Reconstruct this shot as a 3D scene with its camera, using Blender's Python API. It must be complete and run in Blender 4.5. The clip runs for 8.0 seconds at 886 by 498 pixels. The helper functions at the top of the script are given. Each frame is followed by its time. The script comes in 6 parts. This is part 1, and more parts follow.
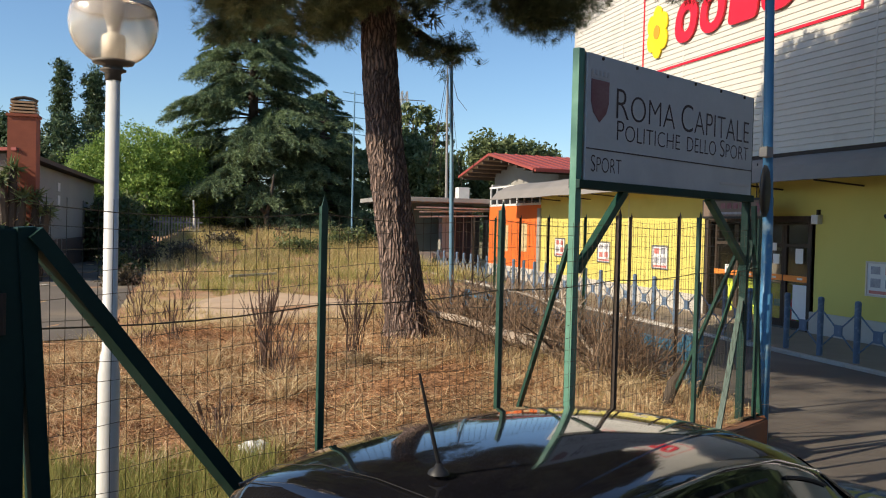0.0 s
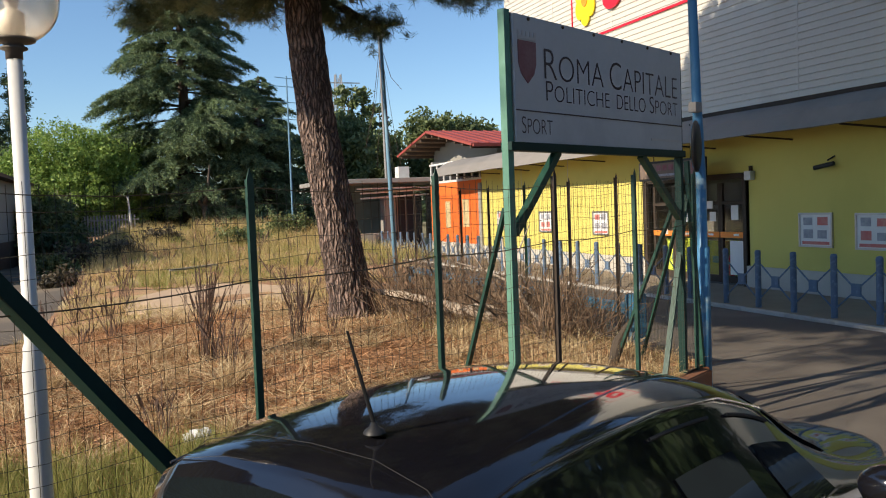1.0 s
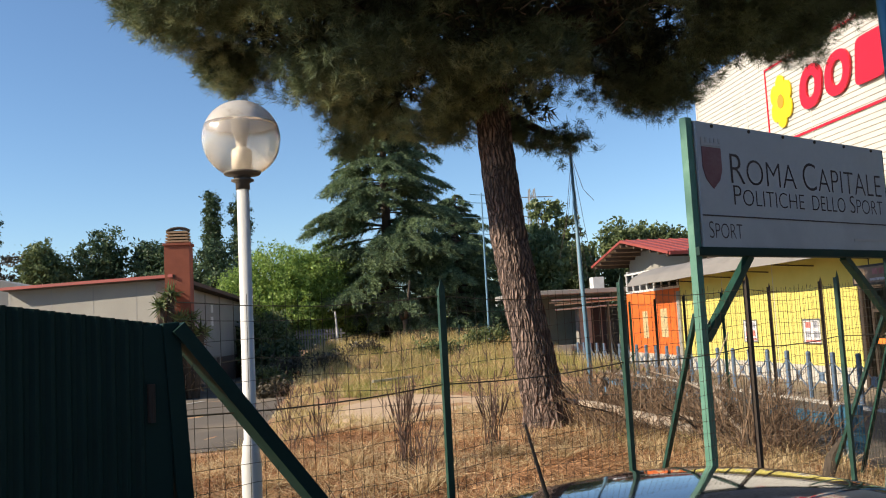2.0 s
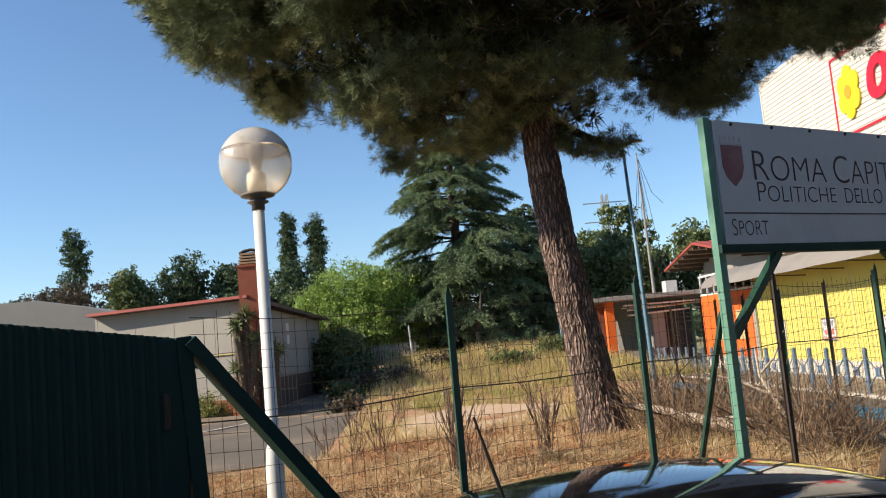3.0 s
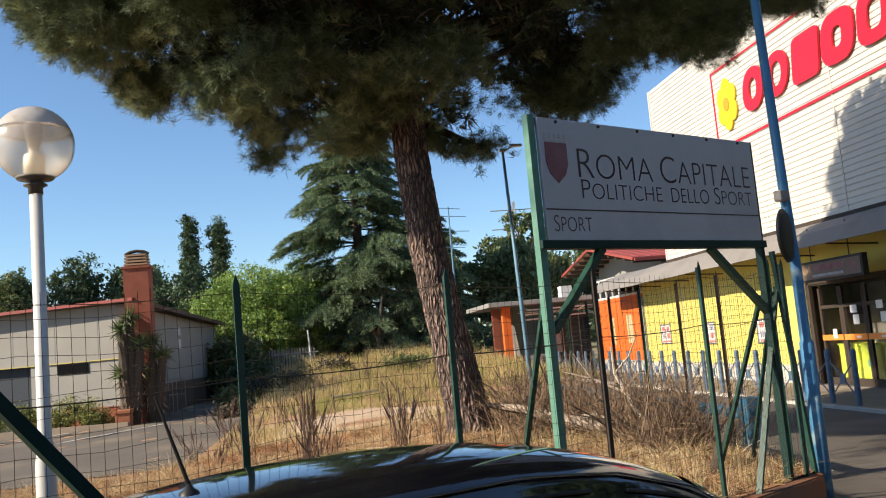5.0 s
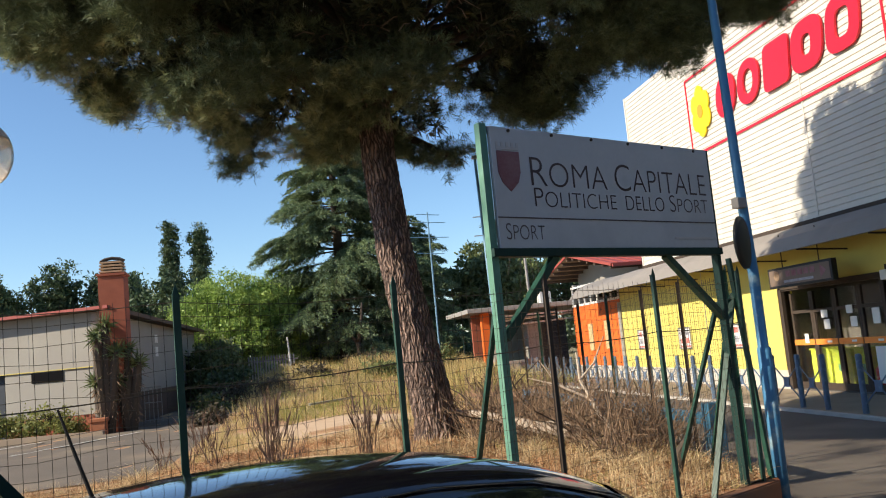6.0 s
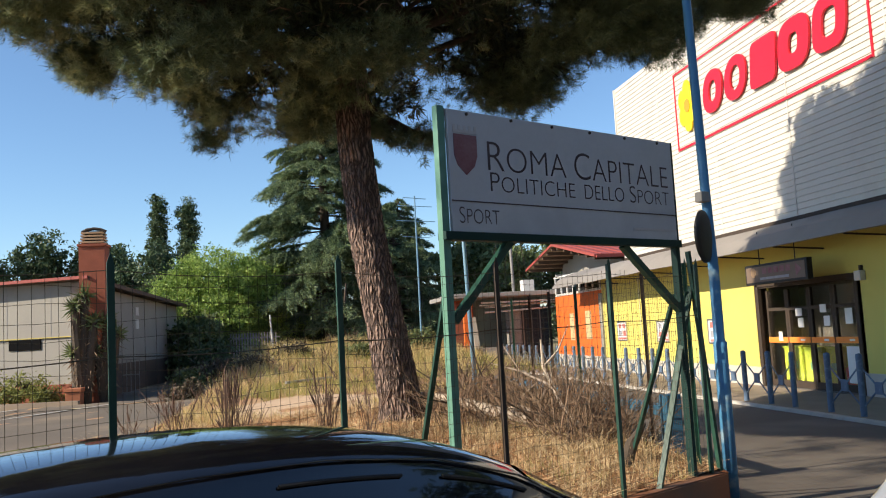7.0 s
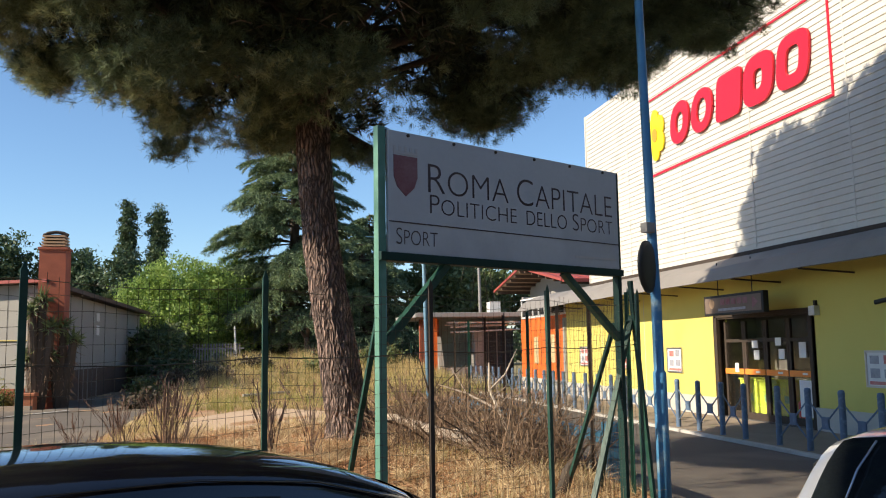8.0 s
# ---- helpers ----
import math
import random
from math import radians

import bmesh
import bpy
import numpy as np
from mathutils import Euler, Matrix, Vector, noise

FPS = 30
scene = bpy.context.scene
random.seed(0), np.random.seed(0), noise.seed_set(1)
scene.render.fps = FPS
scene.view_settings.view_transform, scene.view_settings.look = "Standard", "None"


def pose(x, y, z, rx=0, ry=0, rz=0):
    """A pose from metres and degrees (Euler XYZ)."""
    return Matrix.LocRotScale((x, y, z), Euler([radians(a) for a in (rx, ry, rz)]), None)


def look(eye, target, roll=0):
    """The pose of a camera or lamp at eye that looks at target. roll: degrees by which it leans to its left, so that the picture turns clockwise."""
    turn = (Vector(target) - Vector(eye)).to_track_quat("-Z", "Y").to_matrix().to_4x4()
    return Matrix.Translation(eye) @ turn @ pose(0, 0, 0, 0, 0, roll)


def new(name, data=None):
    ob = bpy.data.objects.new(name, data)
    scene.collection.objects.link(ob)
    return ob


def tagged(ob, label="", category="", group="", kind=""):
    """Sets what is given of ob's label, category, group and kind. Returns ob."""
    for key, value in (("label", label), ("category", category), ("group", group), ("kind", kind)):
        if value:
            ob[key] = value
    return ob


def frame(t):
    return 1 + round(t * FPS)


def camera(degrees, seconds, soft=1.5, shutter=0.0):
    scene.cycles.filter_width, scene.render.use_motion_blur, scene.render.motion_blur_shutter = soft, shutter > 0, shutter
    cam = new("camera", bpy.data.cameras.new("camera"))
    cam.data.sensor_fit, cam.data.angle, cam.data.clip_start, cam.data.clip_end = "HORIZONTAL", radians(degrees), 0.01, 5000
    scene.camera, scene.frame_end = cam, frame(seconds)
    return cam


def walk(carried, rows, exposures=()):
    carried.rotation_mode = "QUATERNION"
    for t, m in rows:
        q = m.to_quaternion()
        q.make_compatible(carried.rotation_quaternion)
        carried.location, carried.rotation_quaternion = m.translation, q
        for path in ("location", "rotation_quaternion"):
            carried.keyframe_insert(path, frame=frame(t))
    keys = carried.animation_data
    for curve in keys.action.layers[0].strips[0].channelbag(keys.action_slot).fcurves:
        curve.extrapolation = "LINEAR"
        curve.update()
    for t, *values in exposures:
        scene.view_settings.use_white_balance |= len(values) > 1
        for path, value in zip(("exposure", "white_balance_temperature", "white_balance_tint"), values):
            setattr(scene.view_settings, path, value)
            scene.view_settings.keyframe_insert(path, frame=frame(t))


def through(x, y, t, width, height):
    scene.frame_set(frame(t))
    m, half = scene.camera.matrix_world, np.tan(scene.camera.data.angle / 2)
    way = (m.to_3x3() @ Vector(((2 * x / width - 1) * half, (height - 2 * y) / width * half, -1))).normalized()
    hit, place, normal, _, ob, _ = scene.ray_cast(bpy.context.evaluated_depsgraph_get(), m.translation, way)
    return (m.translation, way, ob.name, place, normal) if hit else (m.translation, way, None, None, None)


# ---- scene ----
cam = camera(54.6, 8.0, soft=1.1)
PATH = [
    (0, (0.369, -0.107, 1.823), (0.936, 1.81, 1.768), 1.4),
    (0.5, (0.368, -0.079, 1.811), (1.012, 1.812, 1.703), 1.1),
    (1, (0.435, -0.067, 1.752), (1.122, 1.809, 1.651), -2.2),
    (1.5, (0.44, -0.137, 1.705), (0.953, 1.795, 1.741), -3.2),
    (2, (0.44, -0.239, 1.723), (0.699, 1.736, 1.903), -3.0),
    (3.5, (0.946, -0.465, 1.63), (1.017, 1.521, 1.851), -5.3),
    (4, (1.06, -0.404, 1.585), (1.229, 1.585, 1.719), -6.4),
    (4.5, (1.157, -0.351, 1.549), (1.413, 1.626, 1.713), -6.4),
    (5, (1.295, -0.406, 1.552), (1.582, 1.561, 1.768), -5.1),
    (6.5, (1.599, -0.475, 1.535), (1.945, 1.482, 1.761), -5.2),
    (7, (1.731, -0.505, 1.506), (2.074, 1.456, 1.696), -3.1),
    (7.5, (1.811, -0.491, 1.52), (2.155, 1.471, 1.708), -1.8),
    (8, (1.973, -0.559, 1.518), (2.375, 1.387, 1.748), -0.9),
]
walk(cam, [(t, look(eye, target, roll)) for t, eye, target, roll in PATH], [(0.0, 0.45), (1.5, 0.52), (3.0, 0.64), (8.0, 0.70)])

# ---- light ----
SUN_EL, SUN_AZ = 30.0, 191.5            # degrees; the sun stands towards -x
sun_data = bpy.data.lights.new("sun", "SUN")
sun_data.energy, sun_data.angle, sun_data.color = 4.7, radians(0.55), (1.0, 0.87, 0.69)
sun = new("sun", sun_data)
_to = Vector((math.cos(radians(SUN_AZ)) * math.cos(radians(SUN_EL)), math.sin(radians(SUN_AZ)) * math.cos(radians(SUN_EL)), math.sin(radians(SUN_EL))))
sun.matrix_world = look(_to * 60, (0, 0, 0))
world = bpy.data.worlds.new("sky")
world.use_nodes = True
scene.world = world
_n = world.node_tree.nodes
_sky = _n.new("ShaderNodeTexSky")
_sky.sky_type, _sky.sun_disc = "NISHITA", False
_sky.sun_elevation, _sky.sun_rotation = radians(SUN_EL), radians(90 - SUN_AZ)
_sky.air_density, _sky.dust_density, _sky.ozone_density = 1.0, 0.1, 6.0
_tint = _n.new("ShaderNodeMix")
_tint.data_type, _tint.blend_type = "RGBA", "MULTIPLY"
_tint.inputs["Factor"].default_value, _tint.inputs["B"].default_value = 1.0, (1.05, 1.0, 0.94, 1)
world.node_tree.links.new(_sky.outputs[0], _tint.inputs["A"])
world.node_tree.links.new(_tint.outputs["Result"], _n["Background"].inputs[0])
_n["Background"].inputs[1].default_value = 0.117

# ---- materials ----
def material(name, a, b=None, rough=0.7, metal=0.0, scale=6.0, fine=60.0, bump=0.15, depth=0.01, spec=0.4, coat=0.0,
             per_object=0.0, per_island=0.0, transmission=0.0, stretch=(1, 1, 1), dirt=None, dirt_scale=1.2, dirt_low=0.52, dirt_high=0.75):
    """Two-scale procedural surface: broad mottling a-b, fine grain with bump, optional dirt patches."""
    m = bpy.data.materials.new(name)
    m.use_nodes = True
    nt = m.node_tree
    nd, ln = nt.nodes, nt.links
    bs = nd["Principled BSDF"]
    b = b or tuple(min(1, c * 0.75) for c in a)
    tc = nd.new("ShaderNodeTexCoord")
    mp = nd.new("ShaderNodeMapping")
    mp.inputs["Scale"].default_value = stretch
    ln.new(tc.outputs["Object"], mp.inputs[0])
    n1 = nd.new("ShaderNodeTexNoise")
    n1.inputs["Scale"].default_value, n1.inputs["Detail"].default_value = scale, 5
    n2 = nd.new("ShaderNodeTexNoise")
    n2.inputs["Scale"].default_value, n2.inputs["Detail"].default_value = fine, 3
    ln.new(mp.outputs[0], n1.inputs[0]); ln.new(mp.outputs[0], n2.inputs[0])
    mixf = nd.new("ShaderNodeMath"); mixf.operation = "MULTIPLY_ADD"
    ln.new(n2.outputs[0], mixf.inputs[0]); mixf.inputs[1].default_value = 0.6
    half = nd.new("ShaderNodeMath"); half.operation = "MULTIPLY_ADD"
    ln.new(n1.outputs[0], half.inputs[0]); half.inputs[1].default_value = 1.4; half.inputs[2].default_value = -0.5
    ln.new(half.outputs[0], mixf.inputs[2])
    cur = mixf.outputs[0]
    if per_object or per_island:
        src = nd.new("ShaderNodeObjectInfo").outputs["Random"] if per_object else nd.new("ShaderNodeNewGeometry").outputs["Random Per Island"]
        k = per_object or per_island
        ad = nd.new("ShaderNodeMath"); ad.operation = "MULTIPLY_ADD"
        ln.new(src, ad.inputs[0]); ad.inputs[1].default_value = k
        sh = nd.new("ShaderNodeMath"); sh.operation = "SUBTRACT"; sh.inputs[1].default_value = k / 2
        ln.new(cur, sh.inputs[0]); ln.new(sh.outputs[0], ad.inputs[2])
        cur = ad.outputs[0]
    mx = nd.new("ShaderNodeMix"); mx.data_type = "RGBA"; mx.clamp_factor = True
    mx.inputs["A"].default_value, mx.inputs["B"].default_value = (*a, 1), (*b, 1)
    ln.new(cur, mx.inputs["Factor"])
    col = mx.outputs["Result"]
    if dirt:
        n3 = nd.new("ShaderNodeTexNoise"); n3.inputs["Scale"].default_value, n3.inputs["Detail"].default_value = dirt_scale, 8
        ln.new(mp.outputs[0], n3.inputs[0])
        rp = nd.new("ShaderNodeMapRange"); rp.inputs[1].default_value, rp.inputs[2].default_value = dirt_low, dirt_high
        ln.new(n3.outputs[0], rp.inputs[0])
        m2 = nd.new("ShaderNodeMix"); m2.data_type = "RGBA"
        m2.inputs["B"].default_value = (*dirt, 1)
        ln.new(col, m2.inputs["A"]); ln.new(rp.outputs[0], m2.inputs["Factor"])
        col = m2.outputs["Result"]
    ln.new(col, bs.inputs["Base Color"])
    bs.inputs["Roughness"].default_value, bs.inputs["Metallic"].default_value = rough, metal
    bs.inputs["Specular IOR Level"].default_value, bs.inputs["Coat Weight"].default_value = spec, coat
    bs.inputs["Transmission Weight"].default_value = transmission
    if bump:
        bp = nd.new("ShaderNodeBump"); bp.inputs["Strength"].default_value, bp.inputs["Distance"].default_value = bump, depth
        ln.new(mixf.outputs[0], bp.inputs["Height"]); ln.new(bp.outputs[0], bs.inputs["Normal"])
    return m


def leaf_material(name, a, b, island=0.9, through=0.35, rough=0.5, scale=0.8):
    """Leaves and needles: colour varies leaf by leaf; some light passes through."""
    m = material(name, a, b, rough=rough, scale=scale, fine=9, bump=0, per_island=island, spec=0.3)
    nt = m.node_tree
    bs = nt.nodes["Principled BSDF"]
    tr = nt.nodes.new("ShaderNodeBsdfTranslucent")
    mx = nt.nodes.new("ShaderNodeMixShader"); mx.inputs[0].default_value = through
    nt.links.new(bs.inputs["Base Color"].links[0].from_socket, tr.inputs[0])
    nt.links.new(bs.outputs[0], mx.inputs[1]); nt.links.new(tr.outputs[0], mx.inputs[2])
    nt.links.new(mx.outputs[0], nt.nodes["Material Output"].inputs[0])
    return m


M_earth = material("pine litter earth", (0.60, 0.34, 0.18), (0.22, 0.115, 0.06), rough=0.95, scale=2.6, fine=38, bump=1.0, depth=0.05, dirt=(0.52, 0.40, 0.21), dirt_scale=0.35, dirt_low=0.5, dirt_high=0.62)
M_far_ground = material("dry field", (0.38, 0.31, 0.16), (0.22, 0.20, 0.10), rough=0.95, scale=0.2, fine=6, bump=0.5, depth=0.05)
M_asphalt = material("worn asphalt", (0.145, 0.124, 0.102), (0.098, 0.084, 0.071), rough=0.85, scale=0.8, fine=160, bump=0.5, depth=0.006, dirt=(0.20, 0.175, 0.145), dirt_scale=0.5)
M_lot = material("pale old asphalt", (0.18, 0.148, 0.112), (0.115, 0.095, 0.073), rough=0.9, scale=0.5, fine=90, bump=0.5, depth=0.008, dirt=(0.27, 0.21, 0.14), dirt_scale=0.4)
M_slab = material("pale dusty bare soil", (0.62, 0.46, 0.31), (0.44, 0.30, 0.18), rough=0.9, scale=2, fine=50, bump=0.4)
M_paving = material("pavement concrete", (0.34, 0.27, 0.20), (0.25, 0.20, 0.15), rough=0.9, scale=2, fine=70, bump=0.4)
M_kerb = material("kerb stone", (0.56, 0.52, 0.46), (0.42, 0.39, 0.34), rough=0.85, scale=4, fine=70, per_object=0.5)
M_planter = material("terracotta paint", (0.34, 0.13, 0.055), (0.25, 0.095, 0.045), rough=0.85, scale=3, fine=40, bump=0.3, dirt=(0.16, 0.10, 0.07))
M_green = material("green steel paint", (0.017, 0.066, 0.045), (0.011, 0.043, 0.030), rough=0.45, scale=5, fine=50, bump=0.1, dirt=(0.032, 0.095, 0.068), dirt_scale=9)
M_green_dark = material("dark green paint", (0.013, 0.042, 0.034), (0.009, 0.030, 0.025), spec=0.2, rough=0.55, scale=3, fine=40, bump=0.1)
M_green_light = material("pale green paint", (0.12, 0.27, 0.195), (0.085, 0.205, 0.15), rough=0.5, scale=4, fine=40, bump=0.1, dirt=(0.17, 0.33, 0.26), dirt_scale=6)
M_rust = material("rusty brown steel", (0.07, 0.045, 0.03), (0.035, 0.03, 0.025), rough=0.8, scale=8, fine=70, bump=0.4)
M_collar = material("weathered grey-brown metal", (0.17, 0.145, 0.12), (0.11, 0.095, 0.08), rough=0.6, scale=9, fine=60, bump=0.2)
M_wire = material("rusting green wire", (0.030, 0.045, 0.032), (0.075, 0.045, 0.028), rough=0.5, scale=8, bump=0)
M_blue = material("blue pole paint", (0.085, 0.26, 0.44), (0.06, 0.19, 0.36), rough=0.4, scale=4, fine=40, bump=0.15, dirt=(0.30, 0.42, 0.48), dirt_scale=5, dirt_low=0.6, dirt_high=0.7)
M_bollard = material("blue bollard paint", (0.15, 0.215, 0.30), (0.085, 0.135, 0.215), rough=0.4, scale=4, fine=40, bump=0.1, dirt=(0.30, 0.40, 0.50), dirt_scale=7, dirt_low=0.56, dirt_high=0.74)
M_yellow = material("lemon wall paint", (0.66, 0.57, 0.155), (0.60, 0.515, 0.13), rough=0.8, scale=0.7, fine=60, bump=0.25, dirt=(0.56, 0.48, 0.12), dirt_scale=0.9)
M_orange = material("orange wall paint", (0.76, 0.16, 0.025), (0.64, 0.13, 0.02), rough=0.8, scale=0.8, fine=50, bump=0.2)
M_plinth = material("grey plinth render", (0.55, 0.52, 0.46), (0.44, 0.41, 0.36), rough=0.85, scale=2, fine=50, bump=0.3)
M_clad = material("cream metal cladding", (0.645, 0.62, 0.56), (0.58, 0.555, 0.50), rough=0.5, scale=0.4, fine=14, bump=0.05, dirt=(0.52, 0.49, 0.43), dirt_scale=1.1, dirt_low=0.56, dirt_high=0.8)
M_awning = material("grey awning sheet", (0.27, 0.245, 0.22), (0.20, 0.185, 0.165), rough=0.75, scale=1, fine=40, bump=0.2, dirt=(0.18, 0.165, 0.15), dirt_scale=0.8)
M_red = material("red sign enamel", (0.74, 0.012, 0.03), (0.68, 0.012, 0.028), rough=0.35, bump=0)
M_flower = material("yellow sign enamel", (0.95, 0.72, 0.01), (0.92, 0.66, 0.01), rough=0.35, bump=0)
M_flower_o = material("orange sign enamel", (0.95, 0.32, 0.02), (0.9, 0.28, 0.02), rough=0.35, bump=0)
M_board = material("white sign enamel", (0.55, 0.55, 0.56), (0.48, 0.48, 0.485), rough=0.35, scale=2, fine=30, bump=0.03, dirt=(0.38, 0.38, 0.40), dirt_scale=1.2, dirt_low=0.58, dirt_high=0.8)
M_ink = material("dark brown lettering", (0.07, 0.048, 0.052), (0.095, 0.068, 0.07), rough=0.5, bump=0)
M_crest = material("maroon enamel", (0.17, 0.03, 0.045), (0.30, 0.17, 0.18), rough=0.4, bump=0)
M_crest_pale = material("faded grey enamel", (0.55, 0.52, 0.50), (0.48, 0.45, 0.44), rough=0.5, bump=0)
def crack_bark(name, plate, crack):
    """Pine bark: long plates parted by dark fissures."""
    m = material(name, plate, tuple(c * 0.55 for c in plate), rough=0.95, scale=6, fine=50, bump=0)
    nt = m.node_tree
    nd, ln = nt.nodes, nt.links
    bs = nd["Principled BSDF"]
    tc = nd.new("ShaderNodeTexCoord"); mp = nd.new("ShaderNodeMapping"); mp.inputs["Scale"].default_value = (24, 24, 3.4)
    ns = nd.new("ShaderNodeTexNoise"); ns.inputs["Scale"].default_value = 5.0
    mv = nd.new("ShaderNodeVectorMath"); mv.operation = "MULTIPLY_ADD"; mv.inputs[1].default_value = (0.11, 0.11, 0.3)
    ln.new(tc.outputs["Object"], ns.inputs[0]); ln.new(ns.outputs["Color"], mv.inputs[0]); ln.new(tc.outputs["Object"], mv.inputs[2])
    ln.new(mv.outputs[0], mp.inputs[0])
    vo = nd.new("ShaderNodeTexVoronoi"); vo.feature = "DISTANCE_TO_EDGE"; vo.inputs["Scale"].default_value = 1.0
    ln.new(mp.outputs[0], vo.inputs[0])
    rp = nd.new("ShaderNodeMapRange"); rp.inputs[1].default_value, rp.inputs[2].default_value = 0.0, 0.36
    ln.new(vo.outputs[0], rp.inputs[0])
    mx = nd.new("ShaderNodeMix"); mx.data_type = "RGBA"; mx.inputs["A"].default_value = (*crack, 1)
    ln.new(bs.inputs["Base Color"].links[0].from_socket, mx.inputs["B"]); ln.new(rp.outputs[0], mx.inputs["Factor"])
    ln.new(mx.outputs["Result"], bs.inputs["Base Color"])
    bp_ = nd.new("ShaderNodeBump"); bp_.inputs["Strength"].default_value, bp_.inputs["Distance"].default_value = 1.0, 0.035
    ln.new(rp.outputs[0], bp_.inputs["Height"]); ln.new(bp_.outputs[0], bs.inputs["Normal"])
    return m


M_bark = crack_bark("pine bark", (0.50, 0.35, 0.285), (0.055, 0.04, 0.036))
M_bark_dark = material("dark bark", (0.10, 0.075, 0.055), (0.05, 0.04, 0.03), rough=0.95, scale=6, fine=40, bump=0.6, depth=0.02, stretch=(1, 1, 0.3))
M_wood_grey = material("weathered dead wood", (0.36, 0.28, 0.21), (0.19, 0.14, 0.10), rough=0.9, scale=9, fine=60, bump=0.4, stretch=(1, 1, 0.3))
M_bleached = material("bleached bare wood", (0.62, 0.53, 0.43), (0.36, 0.28, 0.21), rough=0.9, scale=9, fine=60, bump=0.5, stretch=(1, 1, 0.3))
M_pine = leaf_material("pine needles", (0.25, 0.32, 0.165), (0.026, 0.041, 0.025), island=0.5, through=0.10, scale=3.0)
# darker copy of the needles: the crown's inner shade put into the colour
M_pine_shaded = leaf_material("pine needles, shaded copy", (0.11, 0.13, 0.065), (0.016, 0.024, 0.015), island=0.5, through=0.04, scale=3.0)
# paler copy of the needles: sunlight put into the colour
M_pine_lit = leaf_material("pine needles, lit copy", (0.38, 0.41, 0.21), (0.22, 0.26, 0.12), island=0.6, through=0.16, scale=3.0)
M_leaf_brown = leaf_material("brownish leaves", (0.14, 0.115, 0.075), (0.055, 0.05, 0.035), island=1.0, through=0.2)
M_dead_leaf = leaf_material("dead brown leaves", (0.30, 0.20, 0.12), (0.12, 0.08, 0.05), island=1.0, through=0.1)
M_grass_far = leaf_material("sparse field grass", (0.68, 0.53, 0.26), (0.30, 0.26, 0.10), island=1.2, through=0.25, rough=0.8)
M_cedar = leaf_material("cedar needles", (0.25, 0.33, 0.155), (0.035, 0.062, 0.04), island=0.9, through=0.16)
M_leaf = leaf_material("bright leaves", (0.40, 0.52, 0.13), (0.13, 0.22, 0.05), island=1.0, through=0.4)
M_leaf_yellow = leaf_material("yellowish garden leaves", (0.36, 0.38, 0.12), (0.13, 0.15, 0.05), island=1.0, through=0.3)
M_leaf_dark = leaf_material("dark leaves", (0.105, 0.155, 0.07), (0.04, 0.068, 0.035), island=1.0, through=0.2)
M_leaf_mid = leaf_material("mid green leaves", (0.21, 0.25, 0.10), (0.07, 0.10, 0.04), island=1.0, through=0.25)
M_grass = leaf_material("dry straw", (0.82, 0.66, 0.40), (0.27, 0.17, 0.08), island=1.2, through=0.25, rough=0.8)
M_grass_green = leaf_material("half-dry grass", (0.24, 0.27, 0.07), (0.40, 0.34, 0.13), island=1.2, through=0.3, rough=0.8)
M_needle = leaf_material("fallen brown needles", (0.66, 0.38, 0.20), (0.13, 0.065, 0.032), island=1.2, through=0.1, rough=0.9)
M_twig = material("dry twigs", (0.27, 0.18, 0.115), (0.13, 0.085, 0.055), rough=0.9, scale=4, fine=40, bump=0, per_island=0.8)
M_weed = material("dark weed stalks", (0.19, 0.125, 0.095), (0.085, 0.055, 0.045), rough=0.9, scale=5, fine=40, bump=0, per_island=0.8)
M_car = material("black car lacquer", (0.007, 0.007, 0.010), (0.005, 0.005, 0.008), rough=0.09, scale=3, fine=90, bump=0.0, spec=0.5, coat=1.0, dirt=(0.022, 0.021, 0.021), dirt_scale=2.2, dirt_low=0.35, dirt_high=0.85)
M_silver = material("silver car lacquer", (0.50, 0.51, 0.53), (0.45, 0.46, 0.48), rough=0.3, metal=0.4, bump=0, coat=1.0)
M_glass_dark = material("tinted glass", (0.010, 0.014, 0.016), (0.008, 0.010, 0.012), rough=0.03, bump=0, spec=0.5)
M_rubber = material("black rubber", (0.018, 0.018, 0.018), (0.03, 0.03, 0.03), rough=0.8, scale=10, bump=0.1)
M_blue_dark = material("dark blue-grey panel", (0.022, 0.030, 0.045), (0.015, 0.022, 0.034), rough=0.6, scale=2, fine=30, bump=0.1)
M_black = material("black plastic", (0.015, 0.015, 0.016), (0.022, 0.022, 0.022), rough=0.5, scale=10, bump=0.05)
M_alu = material("brushed aluminium", (0.62, 0.62, 0.62), (0.5, 0.5, 0.5), rough=0.35, metal=0.9, scale=6, bump=0.03)
M_white = material("white paint", (0.74, 0.73, 0.70), (0.62, 0.61, 0.58), rough=0.5, scale=4, fine=40, bump=0.08, dirt=(0.42, 0.40, 0.37), dirt_scale=4, dirt_low=0.6, dirt_high=0.8)
M_plaster = material("pale house plaster", (0.345, 0.33, 0.29), (0.265, 0.25, 0.225), rough=0.9, scale=0.8, fine=30, bump=0.2, dirt=(0.30, 0.28, 0.26), dirt_scale=0.8)
M_brickred = material("red-brown chimney render", (0.34, 0.105, 0.06), (0.24, 0.075, 0.045), rough=0.9, scale=3, fine=30, bump=0.3)
M_roof_red = material("red sheet roof", (0.36, 0.075, 0.06), (0.25, 0.06, 0.05), rough=0.6, scale=1, fine=20, bump=0.1)
M_roof_brown = material("brown roof edge", (0.13, 0.085, 0.06), (0.09, 0.06, 0.045), rough=0.8, scale=3, fine=30)
